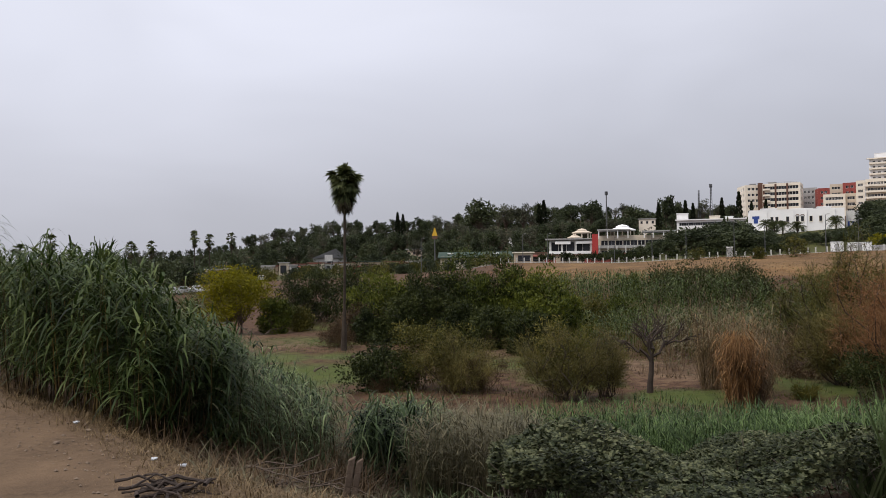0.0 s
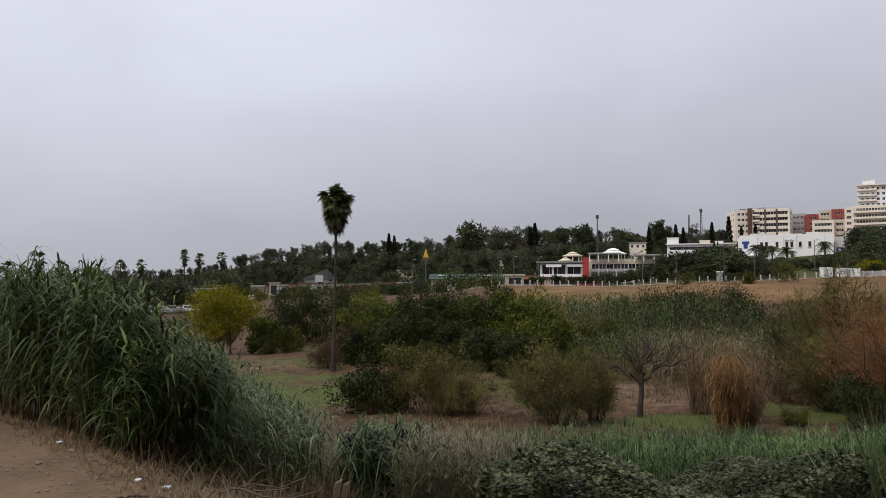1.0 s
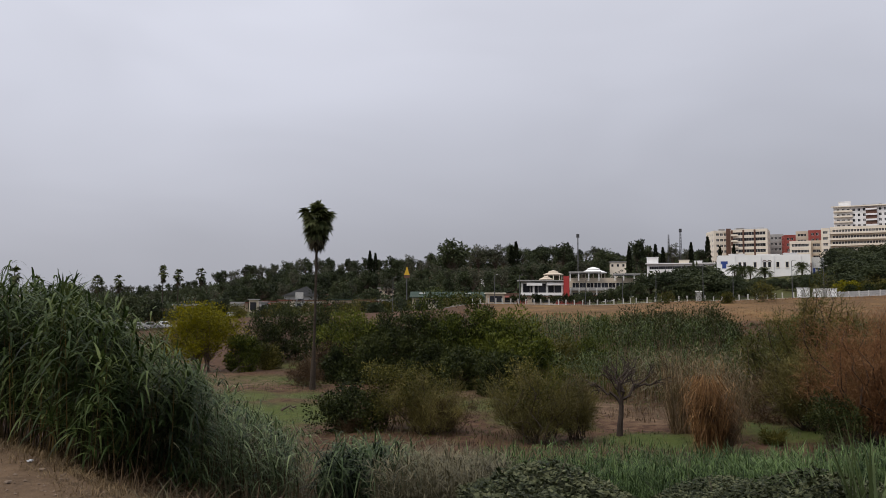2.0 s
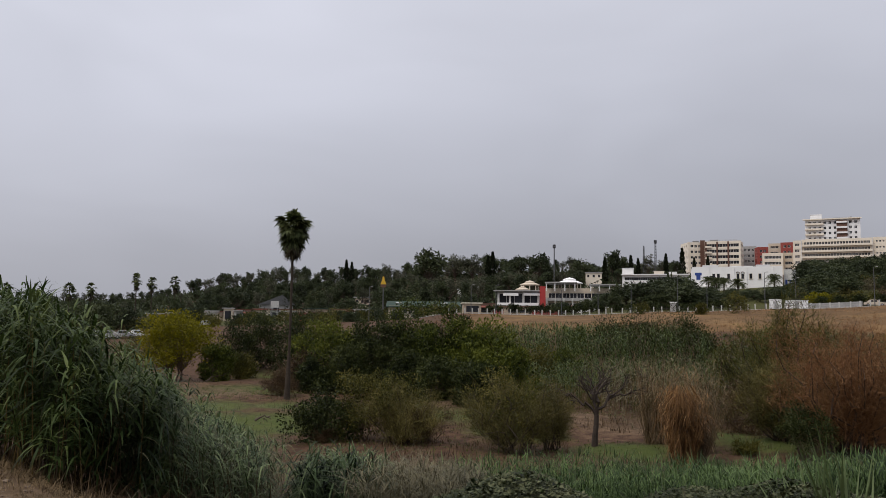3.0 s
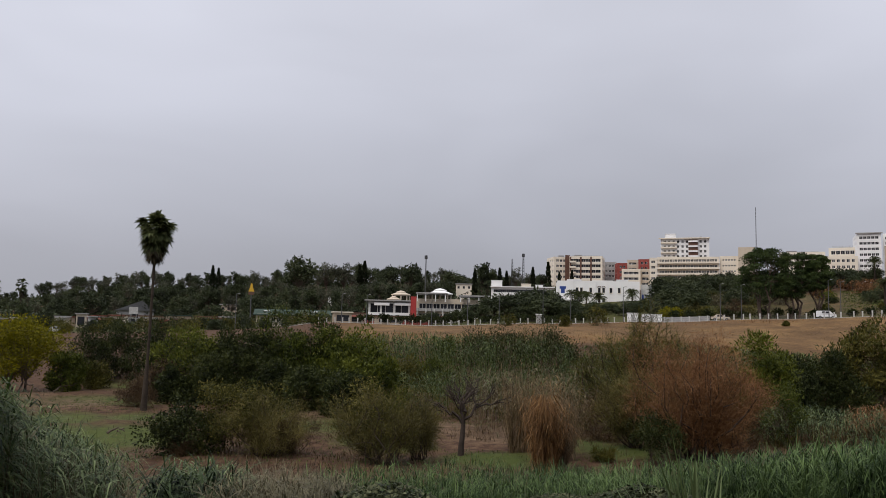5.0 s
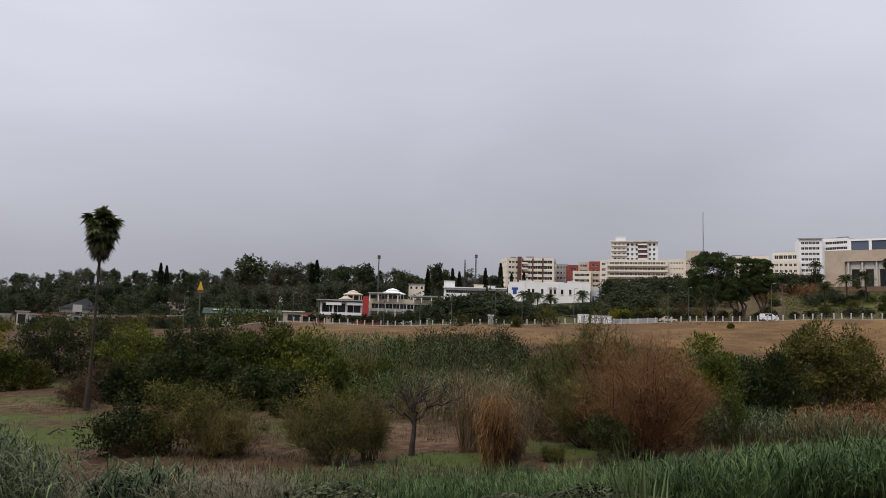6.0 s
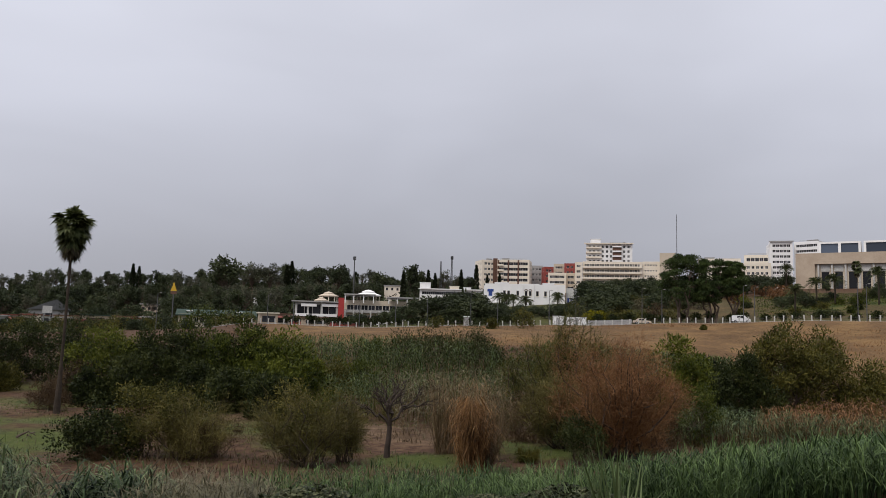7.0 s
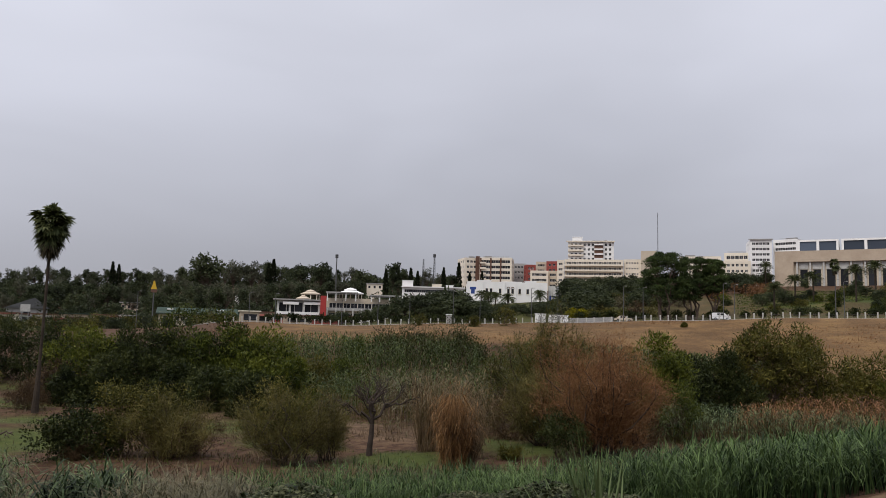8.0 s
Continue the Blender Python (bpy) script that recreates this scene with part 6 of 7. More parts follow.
for k in range(15):
    kiosk(float(-17.5 + k * 1.02 + rng.normal() * 0.2), float(rng.uniform(228, 275)), float(rng.uniform(1.8, 3.8)), float(rng.uniform(2.0, 3.3)), ("tan", "brick", "grey", "beige", "fencepaint")[k % 5], ("brownpanel", "grey", "awning")[k % 3], "small weathered roadside stall with a flat roof", False)
for az, d, w, hh, wall, roof, awn in (
    (-16.2, 262, 4, 2.8, "tan", "grey", False), (-14.9, 258, 4, 2.8, "fencepaint", "grey", True), (-13.6, 255, 5, 3.0, "grey", "brownpanel", False), (-12.6, 256, 4, 3.0, "beige", "grey", False), (-11.5, 250, 2.6, 3.8, "beige", "grey", False),
    (-10.2, 254, 4, 3.0, "fencepaint", "awning", True), (-9.3, 250, 4, 3.4, "cream", "brownpanel", False), (-7.2, 250, 6, 3.2, "beige", "brownpanel", False), (-5.4, 246, 7, 3.4, "tan", "greenroof", False), (-3.6, 243, 6, 3.0, "tan", "brownpanel", False),
    (-2.2, 240, 4, 2.8, "white", "grey", True), (5.9, 226, 5, 3.0, "tan", "cream", False), (6.8, 236, 5, 3.0, "beige", "brownpanel", True), (9.2, 234, 8, 2.2, "tan", "brownpanel", False)):
    kiosk(az, d, w, hh, wall, roof, "small roadside shop with a flat roof" if not awn else "small roadside shop with a red awning", awn)
x, y, g = spot(-8.2, 290)
gh = thing("gabled_house", x, y, g - 1, "grey house with a steep gabled roof", "house", turn=8)
part("wall", Soup().box(-6, 6, 0, 8, 0, 5.5), M["grey"], gh)
part("roof", Soup().add([(-6.6, -0.6, 5.3), (6.6, -0.6, 5.3), (6.6, 8.6, 5.3), (-6.6, 8.6, 5.3), (2.0, -0.6, 8.8), (2.0, 8.6, 8.8)], [(0, 3, 5, 4), (1, 4, 5, 2), (0, 1, 2, 3)]).add([(-6.6, -0.6, 5.3), (6.6, -0.6, 5.3), (2.0, -0.6, 8.8), (-6.6, 8.6, 5.3), (6.6, 8.6, 5.3), (2.0, 8.6, 8.8)], [(0, 1, 2), (4, 3, 5)]), M["darksteel"], gh)
part("window", Soup().box(-1, 1, -0.06, -0.003, 2.8, 4.4), M["glass"], gh)
x, y, g = spot(-8.3, 244)
bb = thing("billboard", x, y, g, "blank white billboard on two legs", "sign", turn=8)
part("board", Soup().box(-1.2, 1.2, -0.1, 0.1, 4.0, 6.0), M["fencepaint"], bb)
for px in (-0.8, 0.8):
    part("leg", Soup().box(px - 0.1, px + 0.1, 0.103, 0.3, -0.3, 5.0), M["steel"], bb)

# house roofs seen in the woods
for az, d, w, hh, m in ((5.6, 420, 12, 4, "white"), (14.6, 400, 8, 6, "cream"), (-2.1, 350, 7, 1.5, "tan")):
    x, y, g = spot(az, d)
    e = thing("hill_house", x, y, g + 3, "small pale house half hidden in the woods", "house", "houses in the woods", -az)
    part("wall", Soup().box(-w / 2, w / 2, 0, 7, -6, hh), M[m], e)
    part("roof", Soup().box(-w / 2 - 0.4, w / 2 + 0.4, -0.4, 7.4, hh + 0.003, hh + 0.35), M["grey"], e)
    for i in range(3):
        part("window", Soup().box(-0.5, 0.5, -0.06, -0.003, 0, 1.2), M["glass"], e, "", pose(-w / 3 + i * w / 3, 0, hh - 2.2))

# ---- road, fence, lamps, masts ----
road = Soup()
ra = np.arange(2, 60, 0.5)
inner = np.stack([204.5 * np.sin(rad(ra)), 204.5 * np.cos(rad(ra)), height(204.5 * np.sin(rad(ra)), 204.5 * np.cos(rad(ra))) + 0.06], -1)
outer = np.stack([212 * np.sin(rad(ra)), 212 * np.cos(rad(ra)), height(212 * np.sin(rad(ra)), 212 * np.cos(rad(ra))) + 0.06], -1)
k = np.arange(len(ra) - 1)[:, None]
road.add(np.concatenate([inner, outer]), np.concatenate([k, k + 1, k + 1 + len(ra), k + len(ra)], 1)[:, ::-1])
tagged(part("road", road, M["asphalt"]), "asphalt road along the top of the bank", "road", kind="structure")
kerb = Soup()
for rr in (203.9,):
    a = np.stack([rr * np.sin(rad(ra)), rr * np.cos(rad(ra)), height(rr * np.sin(rad(ra)), rr * np.cos(rad(ra))) + 0.05], -1)
    kerb.tube(a, 0.07, 4)
tagged(part("kerb", kerb, M["grey"]), "pale concrete kerb of the road", "kerb", kind="structure")

fence = thing("roadside_fence", 0, 0, 0, "row of white concrete posts with two rails", "fence")
post_mesh = Soup().box(-0.14, 0.14, -0.14, 0.14, -0.3, 1.2).box(-0.17, 0.17, -0.17, 0.17, 1.203, 1.34).mesh("post")
fa = np.concatenate([np.arange(4.2, 54, 0.56)])
for i, az in enumerate(fa):
    x, y, g = spot(az + rng.normal() * 0.05, 201.5)
    part("post", post_mesh, M["fencepaint"], fence, "", pose(x, y, g, rng.normal() * 2, rng.normal() * 2, -az))
for zz in (0.45, 0.85):
    ln = np.stack([201.5 * np.sin(rad(fa)), 201.5 * np.cos(rad(fa)), height(201.5 * np.sin(rad(fa)), 201.5 * np.cos(rad(fa))) + zz], -1)
    part("rail", Soup().tube(ln, 0.016, 5), M["darksteel"], fence)


def street_lamp(az, d, h, label="tall grey street lamp beside the road"):
    x, y, g = spot(az, d)
    e = thing("street_lamp", x, y, g - 0.2, label, "lamp", "street lamps", -az)
    part("pole", Soup().tube(np.array([(0, 0, 0), (0, 0, h * 0.6), (0, 0, h)]), (0.11, 0.08, 0.06), 8), M["darksteel"], e)
    part("arm", Soup().tube(np.array([(0, 0, h - 0.1), (0.25, -0.15, h + 0.1), (0.55, -0.3, h + 0.12)]), 0.04, 6), M["darksteel"], e)
    part("lamp_head", Soup().box(0.4, 0.9, -0.45, -0.2, h + 0.06, h + 0.18), M["grey"], e)


for az, h in ((12.3, 7), (14.9, 8.0), (17.2, 8), (20.35, 8.5), (22.3, 8), (26.0, 9), (27.9, 8), (32.5, 9), (33.85, 8.5), (39.2, 9), (39.9, 8.5), (46.1, 9), (46.6, 8.6), (-1.6, 9), (5.8, 8), (7.6, 8)):
    street_lamp(az, 203 if h > 8.2 else 213.5, h)


def mast(name, az, d, el, label, lattice=True, heads=True, k0=1.0):
    x, y, g = spot(az, d)
    h = EYE + d * math.tan(radians(el)) - g
    e = thing(name, x, y, g - 0.3, label, "mast")
    if lattice:
        s = Soup()
        for i in range(3):
            a = i * 2.094
            s.tube(np.array([(math.cos(a) * 0.9 * k0, math.sin(a) * 0.9 * k0, 0), (math.cos(a) * 0.3 * k0, math.sin(a) * 0.3 * k0, h)]), 0.12 * k0, 5)
        for k in range(int(h / 1.6)):
            for i in range(3):
                a, b = i * 2.094 + (k % 2) * 2.094, (i + 1) * 2.094 + (k % 2) * 2.094
                r0, r1 = k0 * (0.9 - 0.6 * k * 1.6 / h), k0 * (0.9 - 0.6 * (k + 1) * 1.6 / h)
                s.tube(np.array([(math.cos(a) * r0, math.sin(a) * r0, k * 1.6), (math.cos(b) * r1, math.sin(b) * r1, (k + 1) * 1.6)]), 0.06 * k0, 4)
        part("lattice", s, M["darksteel"], e)
    else:
        part("pole", Soup().tube(np.array([(0, 0, 0), (0, 0, h * 0.5), (0, 0, h)]), (0.42, 0.32, 0.24), 10), M["darksteel"], e)
    if heads:
        for i in range(6):
            a = i * 1.047
            part("antenna_panel", Soup().box(-0.16, 0.16, -0.1, 0.1, h - 1.9, h - 0.1), M["darksteel"], e, "", pose(math.cos(a) * 0.6, math.sin(a) * 0.6, 0, 0, 0, math.degrees(a)))
        part("bracket", Soup().tube(np.array([(math.cos(a) * 0.65, math.sin(a) * 0.65, h - 1.2) for a in np.linspace(0, 6.283, 13)]), 0.06, 4).tube(np.array([(-0.65, 0, h - 1.2), (0.65, 0, h - 1.2)]), 0.06, 4), M["steel"], e)
    return e


mast("telecom_mast", 11.8, 400, 5.5, "tall grey telecom mast with a ring of antennas", False)
mast("lattice_mast", 18.1, 430, 5.35, "thin lattice telecom mast", True, False)
mast("lattice_mast", 18.9, 430, 5.75, "taller lattice telecom mast with antenna panels", True)
mast("radio_mast", 34.88, 440, 8.85, "very thin tall radio mast", True, False, 0.4)

# yellow roadside sign on a pole
x, y, g = spot(-0.6, 236)
e = thing("pole_sign", x, y, g - 0.2, "yellow sign shape on a tall grey pole", "sign", turn=0)
hs = EYE + 236 * math.tan(radians(3.1)) - g
part("pole", Soup().tube(np.array([(0, 0, 0), (0, 0, hs * 0.5), (0, 0, hs - 3.3)]), (0.2, 0.17, 0.15), 10), M["darksteel"], e)
a = np.linspace(0, math.pi, 13)
plate = [(-0.85, hs - 2.4), *[(-math.cos(t) * 0.32, hs - 0.9 + math.sin(t) * 0.9) for t in a], (0.85, hs - 2.4)]
n = len(plate)
ps = Soup().add([(px, yy, pz) for yy in (-0.18, 0.18) for px, pz in plate], [(i, (i + 1) % n, n + (i + 1) % n, n + i) for i in range(n)])
ps.add([(px, -0.18, pz) for px, pz in plate], [tuple(range(n))]).add([(px, 0.18, pz) for px, pz in plate], [tuple(range(n - 1, -1, -1))])
part("sign_face", ps, M["yellowsign"], e, "plain yellow rounded sign face")
part("sign_bar", Soup().box(-0.8, 0.8, -0.2, 0.2, hs - 3.3, hs - 2.45), M["brownpanel"], e)

# clipped street trees along the road
for az in np.concatenate([np.arange(7.2, 24, 0.72), np.arange(29.5, 50, 1.1)]):
    az = float(az + rng.normal() * 0.12)
    h = float(rng.uniform(2.0, 3.0))
    tree("clipped_tree", *spot(az, 216), h, h * 1.25, "small clipped dark green street tree", "tree", "darkleaf", 500, (0.45, 0.25), 0.3, 1, 22, 0.2, 0.03, group="clipped street trees")


def parasol(az, d, z, r, mat, label):
    """A square terrace parasol: a pole under a shallow four-sided top."""
    x, y, g = spot(az, d)
    e = thing("parasol", x, y, z, label, "parasol", "terrace parasols", -az + float(rng.uniform(0, 40)))
    part("pole", Soup().tube(np.array([(0, 0, -1.0), (0, 0, 1.2), (0, 0, 2.4)]), 0.05, 6), M["steel"], e)
    s = Soup().add([(-r, -r, 2.1), (r, -r, 2.1), (r, r, 2.1), (-r, r, 2.1), (0, 0, 2.7)], [(0, 1, 4), (1, 2, 4), (2, 3, 4), (3, 0, 4)])
    s.add([(-r, -r, 2.1), (r, -r, 2.1), (r, -r, 1.9), (-r, -r, 1.9)], [(3, 2, 1, 0)])
    part("canopy", s, M[mat], e)


for k, az in enumerate((7.9, 8.6, 9.3, 10.0, 11.6, 12.3, 13.0, 13.8, 14.6)):
    parasol(az, 246, spot(az, 246)[2], 1.5, ("awning", "beige", "fencepaint")[k % 3], "faded square parasol on the mall forecourt")


# ---- vehicles and walls by the road ----
def car(name, az, d, turn, length, hgt, paint, label, van=False):
    x, y, g = spot(az, d)
    e = thing(name, x, y, g + 0.08, label, "vehicle", "vehicles", -az + turn)
    L, w = length / 2, 0.88
    if van:
        prof = [(-L, 0.35), (-L, hgt - 0.15), (-L + 0.2, hgt), (L - 1.5, hgt), (L - 0.75, hgt * 0.62), (L - 0.1, hgt * 0.52), (L, 0.35)]
    else:
        prof = [(-L, 0.35), (-L + 0.05, hgt * 0.62), (-L * 0.72, hgt * 0.66), (-L * 0.45, hgt), (L * 0.12, hgt), (L * 0.45, hgt * 0.66), (L - 0.1, hgt * 0.56), (L, 0.35)]
    s, n = Soup(), len(prof)
    for yy, f in ((-w, 1), (w, -1)):
        s.add([(px, yy * (0.86 if pz > hgt * 0.8 else 1), pz) for px, pz in prof], [tuple(range(n))[::f]])
    v = [(px, yy * (0.86 if pz > hgt * 0.8 else 1), pz) for yy in (-w, w) for px, pz in prof]
    s.add(v, [(i, n + i, n + (i + 1) % n, (i + 1) % n) for i in range(n)])
    part("body", s, M[paint], e)
    for yy in (-w - 0.01, w + 0.01):
        for x0, x1 in ((-L * 0.42, -L * 0.12), (-L * 0.08, L * 0.2)):
            part("side_window", Soup().box(x0, x1, min(yy, yy * 0.9), max(yy, yy * 0.9), hgt * 0.66, hgt * 0.92), M["glass"], e)
        for px in (-L * 0.62, L * 0.62):
            wheel = part("wheel", Soup().tube(np.array([(px, yy - 0.1 * np.sign(yy), 0.32), (px, yy + 0.03 * np.sign(yy), 0.32)]), 0.32, 14), M["rubber"], e)
            part("rim", Soup().tube(np.array([(px, yy, 0.32), (px, yy + 0.05 * np.sign(yy), 0.32)]), 0.18, 10), M["steel"], wheel)


car("van", 39.05, 207, 0, 4.4, 1.8, "carpaint", "white van driving along the road", True)
car("car", 32.5, 208, 2, 4.6, 1.5, "beige", "pale beige car parked by the road")
for i, (az, d) in enumerate(((-19.8, 160), (-19.0, 161), (-18.2, 162), (-17.3, 163), (2.0, 221), (-13.8, 210), (-12.9, 212), (-20.7, 160))):
    car("car", az, d, float(rng.uniform(-20, 20)), 4.2, 1.48, ("carpaint", "grey", "steel")[i % 3], "pale parked car among roadside trees")


def white_hut(az, d, w, hgt, label):
    x, y, g = spot(az, d)
    e = thing("white_hut", x, y, g, label, "hut", "", -az)
    part("body", Soup().box(-w / 2, w / 2, 0, 2.6, -0.3, hgt), M["white"], e)
    part("roof", Soup().box(-w / 2 - 0.12, w / 2 + 0.12, -0.12, 2.72, hgt + 0.003, hgt + 0.14), M["white"], e)
    part("door", Soup().box(-0.45, 0.45, -0.05, -0.003, 0.05, 2.0), M["grey"], e)


white_hut(26.65, 209, 2.8, 2.4, "white site hut beside the road")
white_hut(27.95, 209, 5.0, 2.1, "long white site hut beside the road")
x, y, g = spot(20.05, 203)
booth = thing("booth", x, y, g, "narrow grey-green service booth by the fence", "booth", turn=-20)
part("body", Soup().box(-0.7, 0.7, -0.7, 0.7, -0.2, 2.3), M["grey"], booth)
part("cap", Soup().box(-0.85, 0.85, -0.85, 0.85, 2.303, 2.5), M["white"], booth)
wallseg = Soup()
aa = np.arange(28.6, 32, 0.4)
for a0, a1 in zip(aa[:-1], aa[1:]):
    p0, p1 = spot(a0, 213), spot(a1, 213)
    o, u = np.array(p0), np.array(p1) - np.array(p0)
    wallseg.add([o + [0, 0, -0.3], o + u + [0, 0, -0.3], o + u + [0, 0, 1.5], o + [0, 0, 1.5], o + u + [0.2, 0.25, 1.5], o + [0.2, 0.25, 1.5]], [(0, 1, 2, 3), (3, 2, 4, 5)])
tagged(part("boundary_wall", wallseg, M["grey"]), "low grey boundary wall behind the road", "wall", kind="structure")
for az in (28.9, 29.6, 30.3, 31.0, 31.7):
    tree("hedge_bush", *spot(az, 219), 3.4, 5.0, "yellow-green hedge bush behind a wall", "bush", "yellow" if az < 30 else "olive", 900, (0.6, 0.25), -0.2, 4, 24, 0.18, 0.012, group="hedge bushes")
for az, d, h, w in ((41.2, 285, 4.5, 8), (40.4, 300, 4.0, 7), (42.0, 300, 3.5, 6), (38.8, 270, 3.6, 7)):
    tree("russet_bush", *spot(az, d), h, w, "reddish brown bush on the park slope", "bush", "tamarisk", 1200, (0.6, 0.25), -0.2, 4, 26, 0.17, 0.012, group="russet bushes")


# ---- rocks ----
def rock(name, x, y, z, sx, sy, sz, label):
    bm = bmesh.new()
    bmesh.ops.create_icosphere(bm, subdivisions=3, radius=1.0)
    off = Vector((rng.uniform(0, 50), rng.uniform(0, 50), 0))
    for v in bm.verts:
        c = v.co.copy()
        c = Vector([max(-0.72, min(0.72, k)) for k in c])
        k = 1 + 0.22 * noise.noise(c * 1.4 + off) + 0.10 * noise.noise(c * 4 + off)
        v.co = Vector((c.x * sx, c.y * sy, c.z * sz)) * k
    return tagged(part(name, bm, M["rock"], None, "", pose(x, y, z, rng.uniform(-8, 8), rng.uniform(-8, 8), rng.uniform(0, 60))), label, "rock", "rocks")


for az, d, sx, sz, lift in ((23.9, 108, 2.6, 1.3, 0.8), (22.6, 112, 2.2, 0.9, 0.5), (24.9, 106, 1.2, 0.8, 0.4)):
    x, y, g = spot(az, d)
    mound = g
    rock("sandstone_boulder", x, y, mound + sz * 0.5, sx, 1.6, sz + lift * 0.6, "pale sandstone boulder among reeds")

# ---- the near bank: post, wood, litter, dry grass ----
x, y, g = spot(-7.35, 7.1)
post = thing("wooden_post", x, y, g - 0.2, "weathered leaning wooden board post", "post", turn=8)
for dx, tilt, w, hgt in ((-0.032, 9, 0.060, 0.70), (0.032, 9.6, 0.055, 0.68)):
    bm = bmesh.new()
    bmesh.ops.create_cube(bm, size=1.0)
    for v in bm.verts:
        v.co = Vector((v.co.x * w, v.co.y * 0.04, (v.co.z + 0.5) * (hgt + 0.04 * v.co.x)))
    bmesh.ops.bevel(bm, geom=bm.edges[:], offset=0.006, segments=1, affect="EDGES")
    part("plank", bm, M["plank"], post, "", pose(dx, 0, 0, 3, tilt, 0))

logs = thing("branch_pile", *spot(-18.9, 6.0), "heap of broken grey branches on the path's edge", "branches")
for k in range(24):
    a = rng.uniform(-0.7, 0.7) + (0 if k % 3 else 1.3)
    L = rng.uniform(0.18, 0.42)
    c = np.array([rng.normal() * 0.11, rng.normal() * 0.08, 0.015 + 0.004 * k])
    dvec = np.array([math.cos(a), math.sin(a), rng.uniform(-0.08, 0.12)])
    part("branch", Soup().tube(bend(c - dvec * L / 2, c + dvec * L / 2, 5, 0.01), np.linspace(0.014, 0.006, 5) * rng.uniform(0.6, 1.3), 6), M["twig"], logs)

for k, (az, d) in enumerate(((-25.0, 9.3), (-24.3, 8.8), (-20.2, 7.2), (-19.7, 7.5), (-18.4, 6.9), (-26.2, 8.3))):
    x, y, g = spot(az, d)
    bm = bmesh.new()
    bmesh.ops.create_icosphere(bm, subdivisions=1, radius=1.0)
    for v in bm.verts:
        v.co = Vector((v.co.x * 0.04, v.co.y * 0.03, v.co.z * 0.016)) * (1 + 0.5 * noise.noise(v.co * 2 + Vector((k, 0, 0))))
    lab = ("crumpled pale plastic litter on the path", "pale stone lying on the path")[k % 2]
    tagged(part("litter" if k % 2 == 0 else "stone", bm, M["litter" if k % 2 == 0 else "rock"], None, "", pose(x, y, g + 0.015, 0, 0, k * 50)), lab, "litter" if k % 2 == 0 else "stone")


def tufts(name, label, places, length, wide, leaf, droop=0.5, per=9, spread=0.05, up=1.0):
    """Grass in tufts at the given places."""
    x, y = places
    z = height(x, y)
    n = len(x)
    own = np.repeat(np.arange(n), per)
    p = np.stack([x[own] + rng.normal(size=len(own)) * spread, y[own] + rng.normal(size=len(own)) * spread, z[own] - 0.02], -1)
    d = unit(rng.normal(size=(len(own), 3)) * np.array([0.6, 0.6, 0.2]) + np.array([0, 0, up]))
    s = Soup().blades(p, d, length * rng.uniform(0.4, 1.3, len(own)), wide, droop * rng.uniform(0.3, 1.4, len(own)), 3)
    e = thing(name, 0, 0, 0, label, "grass", kind="stuff")
    part("foliage", s, M[leaf], e)


def near_edge(n, az0, az1, off0, off1):
    az = rng.uniform(az0, az1, n)
    ks = np.arange(-40, 56, 1.0)
    ed = np.interp(az, ks, [edge_d(k) for k in ks])
    d = ed + rng.uniform(off0, off1, n)
    return d * np.sin(rad(az)), d * np.cos(rad(az))


def sector(n, az0, az1, d0, d1, patchy=0.0, f=0.5):
    az, d = rng.uniform(az0, az1, n), np.sqrt(rng.uniform(d0 * d0, d1 * d1, n))
    x, y = d * np.sin(rad(az)), d * np.cos(rad(az))
    k = np.sin(x * f + 1.7 * np.sin(y * f * 0.6)) + np.sin(y * f * 1.3 + x * f * 0.4 + 1.0) > patchy - 2
    return x[k], y[k]


tufts("path_edge_grass", "dry straw grass along the path's edge", near_edge(2200, -36, -7, -0.8, 1.3), 0.20, 0.008, "straw", 0.9, 11, 0.09, 0.6)
tufts("path_grass", "sparse short dry grass on the path", near_edge(2600, -36, 0, -2.6, -0.1), 0.08, 0.006, "straw", 0.8, 7, 0.06, 0.4)
tufts("slope_grass", "dry grey-brown grass on the slope", sector(4200, -18, 6, 6.5, 30, 0.6, 0.8), 0.45, 0.012, "greyweed", 0.7, 10, 0.1)
tufts("slope_weeds", "dull green weeds on the slope", sector(1700, -4.5, 8, 9, 32, 1.6, 0.6), 0.5, 0.022, "reed", 0.7, 9, 0.12)
tufts("valley_turf", "short green turf on the valley floor", sector(9000, -16, 40, 36, 85, 1.7, 0.22), 0.22, 0.035, "turf", 0.5, 7, 0.2)
tufts("valley_straw", "dry tufts on the valley floor", sector(2400, -18, 46, 38, 105, 1.7, 0.3), 0.5, 0.035, "greyweed", 0.5, 8, 0.25)
tufts("valley_weeds", "brown weeds on the valley floor", sector(2600, -6, 46, 40, 90, 1.7, 0.25), 0.7, 0.04, "brownleaf", 0.4, 10, 0.3)
tufts("field_straw", "dry yellow grass of the field", sector(6000, 3, 54, 112, 199, 1.8, 0.12), 0.35, 0.07, "straw", 0.4, 6, 0.5)
tufts("field_weeds", "russet weeds in the dry field", sector(2600, 3, 54, 112, 199, 2.2, 0.07), 0.6, 0.10, "tamarisk", 0.4, 9, 0.9)
tufts("near_cane", "tall stiff pale green cane shoots on the bank", sector(9, 27.6, 31.4, 7.6, 8.6), 1.2, 0.036, "shoot", 0.16, 13, 0.05, 2.1)
tufts("brown_thicket", "brown dead stems on the slope", sector(1100, -12.5, -5.8, 9.5, 19), 0.9, 0.012, "brownleaf", 0.5, 12, 0.2, 0.7)

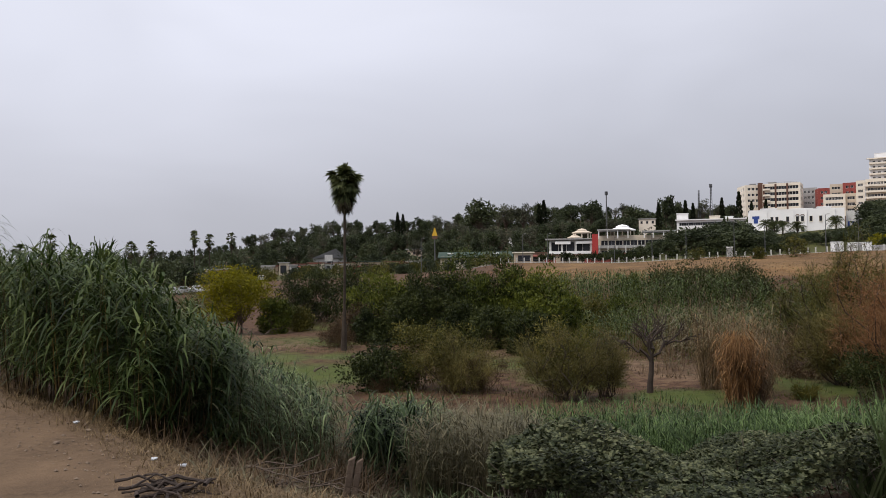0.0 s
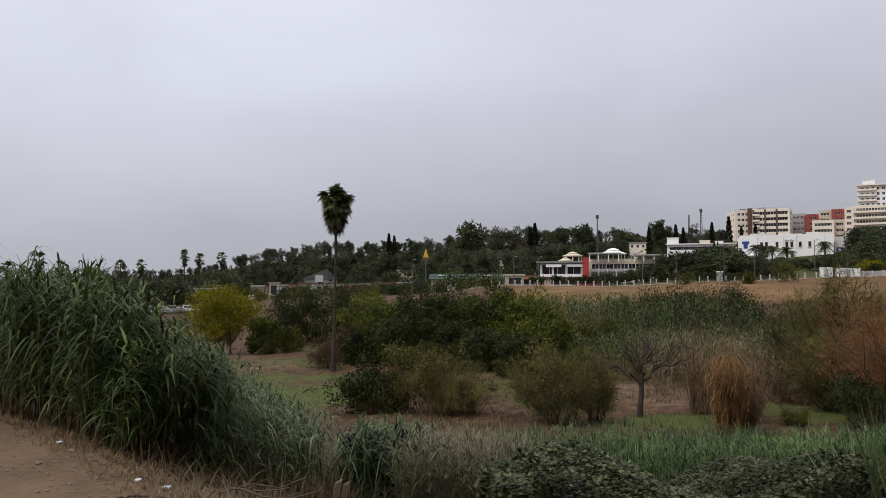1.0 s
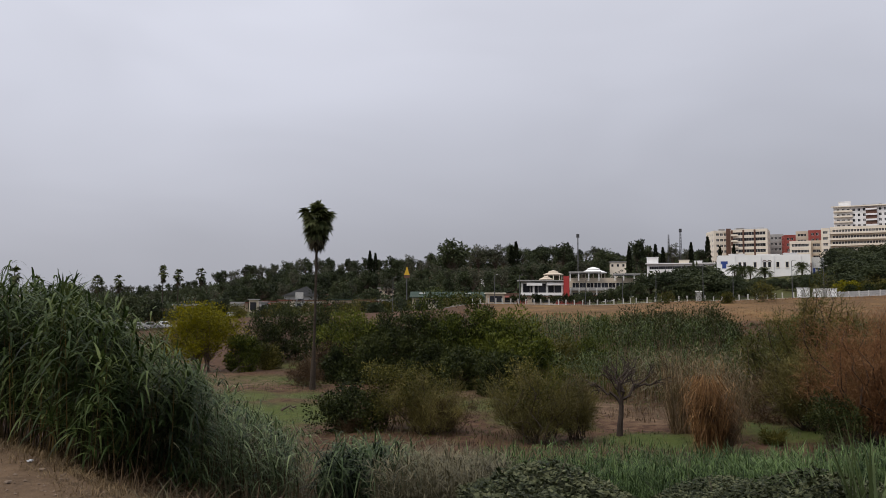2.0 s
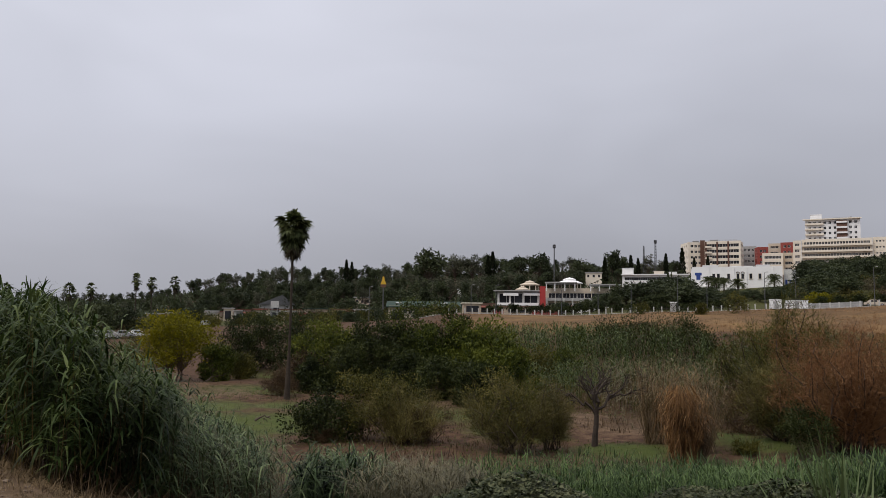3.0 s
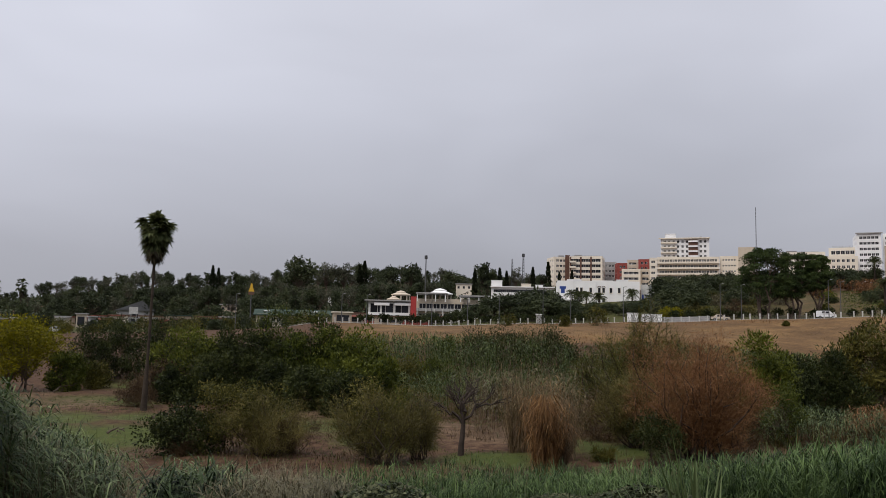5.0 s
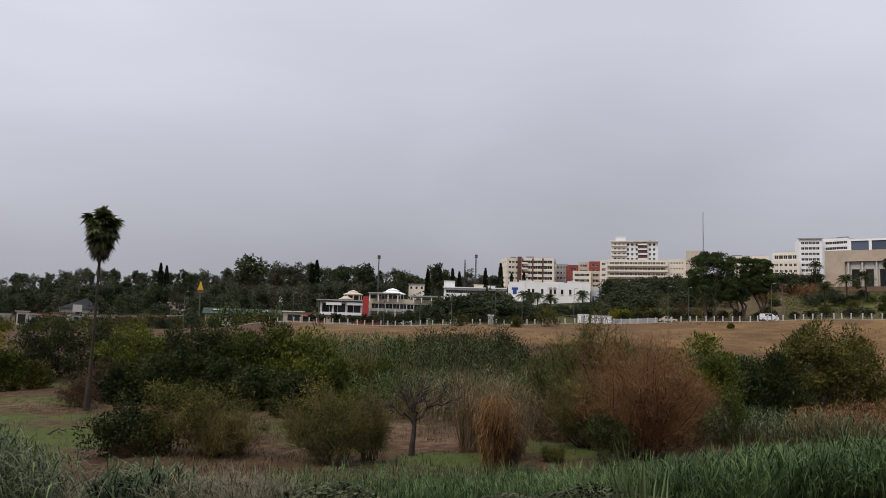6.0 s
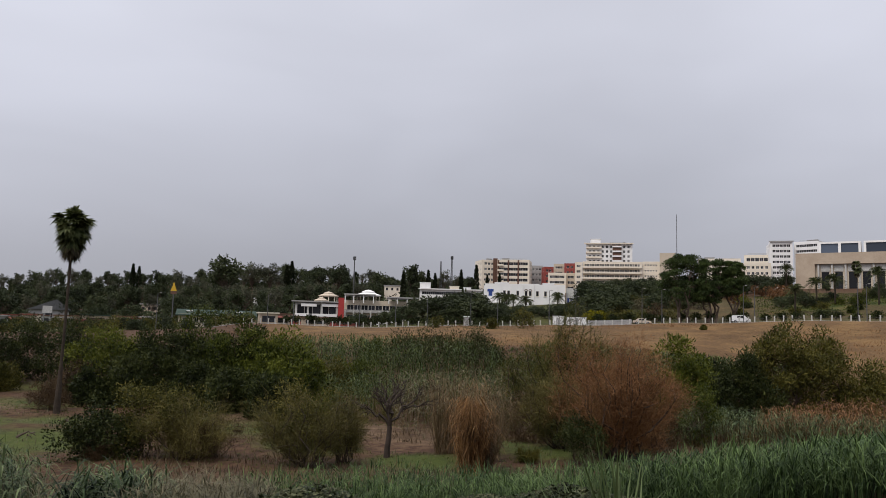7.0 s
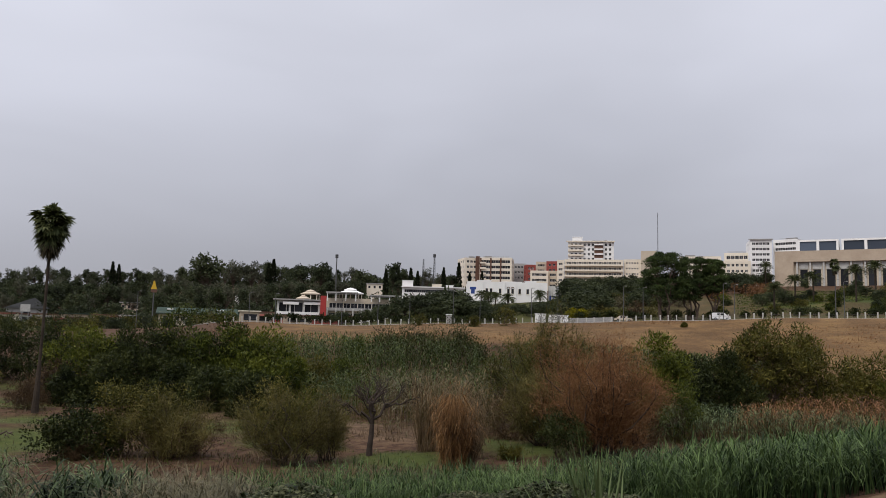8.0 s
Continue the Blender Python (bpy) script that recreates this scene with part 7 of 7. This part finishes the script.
tufts("park_lawn", "mown green lawn on the park slope", sector(4500, 40, 55, 228, 300, 1.2, 0.06), 0.5, 0.22, "turf", 0.4, 6, 0.6)
tufts("cane_litter", "broken dead cane under the living stems", near_edge(900, -36, -12, 1.2, 4.0), 0.5, 0.014, "brownleaf", 0.5, 8, 0.2, 0.5)

for k in range(34):
    az, d = float(rng.uniform(-13.5, -6.6)), float(rng.uniform(7.5, 16))
    x, y, g = spot(az, d)
    a, L = rng.uniform(-0.6, 0.6), float(rng.uniform(0.5, 1.3))
    dv = np.array([math.cos(a), math.sin(a), rng.uniform(-0.25, 0.35)])
    stick = Soup().tube(bend(-dv * L / 2, dv * L / 2, 5, 0.03), np.linspace(0.012, 0.006, 5), 5)
    tagged(part("cane_stick", stick, M["deadwood"], None, "", pose(x, y, g + 0.22)), "broken dead cane lying in the brush", "stick", "broken canes")
# fallen dead wood on the valley floor
for az, d, L, a in ((-12.8, 90, 2.6, 0.7), (-13.6, 89, 2.0, 2.4), (-8.9, 82, 1.6, 0.9), (-6.7, 66, 1.2, 0.2), (-9.4, 57, 1.0, 0.1), (-6.2, 62, 1.1, 2.8)):
    x, y, g = spot(az, d)
    s = Soup()
    dv = np.array([math.cos(a), math.sin(a), 0.35])
    s.tube(bend(np.array([0, 0, 0.05]), dv * L, 6, 0.1), np.linspace(0.09, 0.03, 6), 6)
    for k in range(4):
        b0 = dv * L * rng.uniform(0.3, 0.9)
        s.tube(bend(b0, b0 + rand_dirs(1, 0.6)[0] * L * 0.35, 4, 0.05), np.linspace(0.05, 0.015, 4), 5)
    tagged(part("fallen_branch", s, M["deadwood"], None, "", pose(x, y, g)), "bleached fallen branch on the valley floor", "branch", "fallen branches")

for k in range(96):
    az, d = float(rng.uniform(-22, 5)), float(rng.uniform(202, 236))
    h = float(rng.uniform(1.8, 3.6))
    tree("roadside_shrub", *spot(az, d), h, h * 1.7, "dull green shrub in front of small shops", "shrub", "olive" if k % 2 else "forest", 700, (0.5, 0.2), -0.2, 4, 24, 0.18, 0.012, group="roadside shrubs")
n = 620
px, py = near_edge(n, -34, -8, -3.2, -0.1)
pz = height(px, py)
peb = Soup()
for k in range(n):
    r = float(rng.uniform(0.005, 0.02))
    v = np.array([(1, 0, 0), (-1, 0, 0), (0, 1, 0), (0, -1, 0), (0, 0, 0.7), (0, 0, -0.7)]) * r * rng.uniform(0.6, 1.3, (6, 3)) + [px[k], py[k], pz[k] + r * 0.3]
    peb.add(v, [(0, 2, 4), (2, 1, 4), (1, 3, 4), (3, 0, 4), (2, 0, 5), (1, 2, 5), (3, 1, 5), (0, 3, 5)])
grit = thing("pebbles", 0, 0, 0, "small pale stones scattered on the path", "pebbles", kind="stuff")
part("grit", peb, M["rock"], grit)
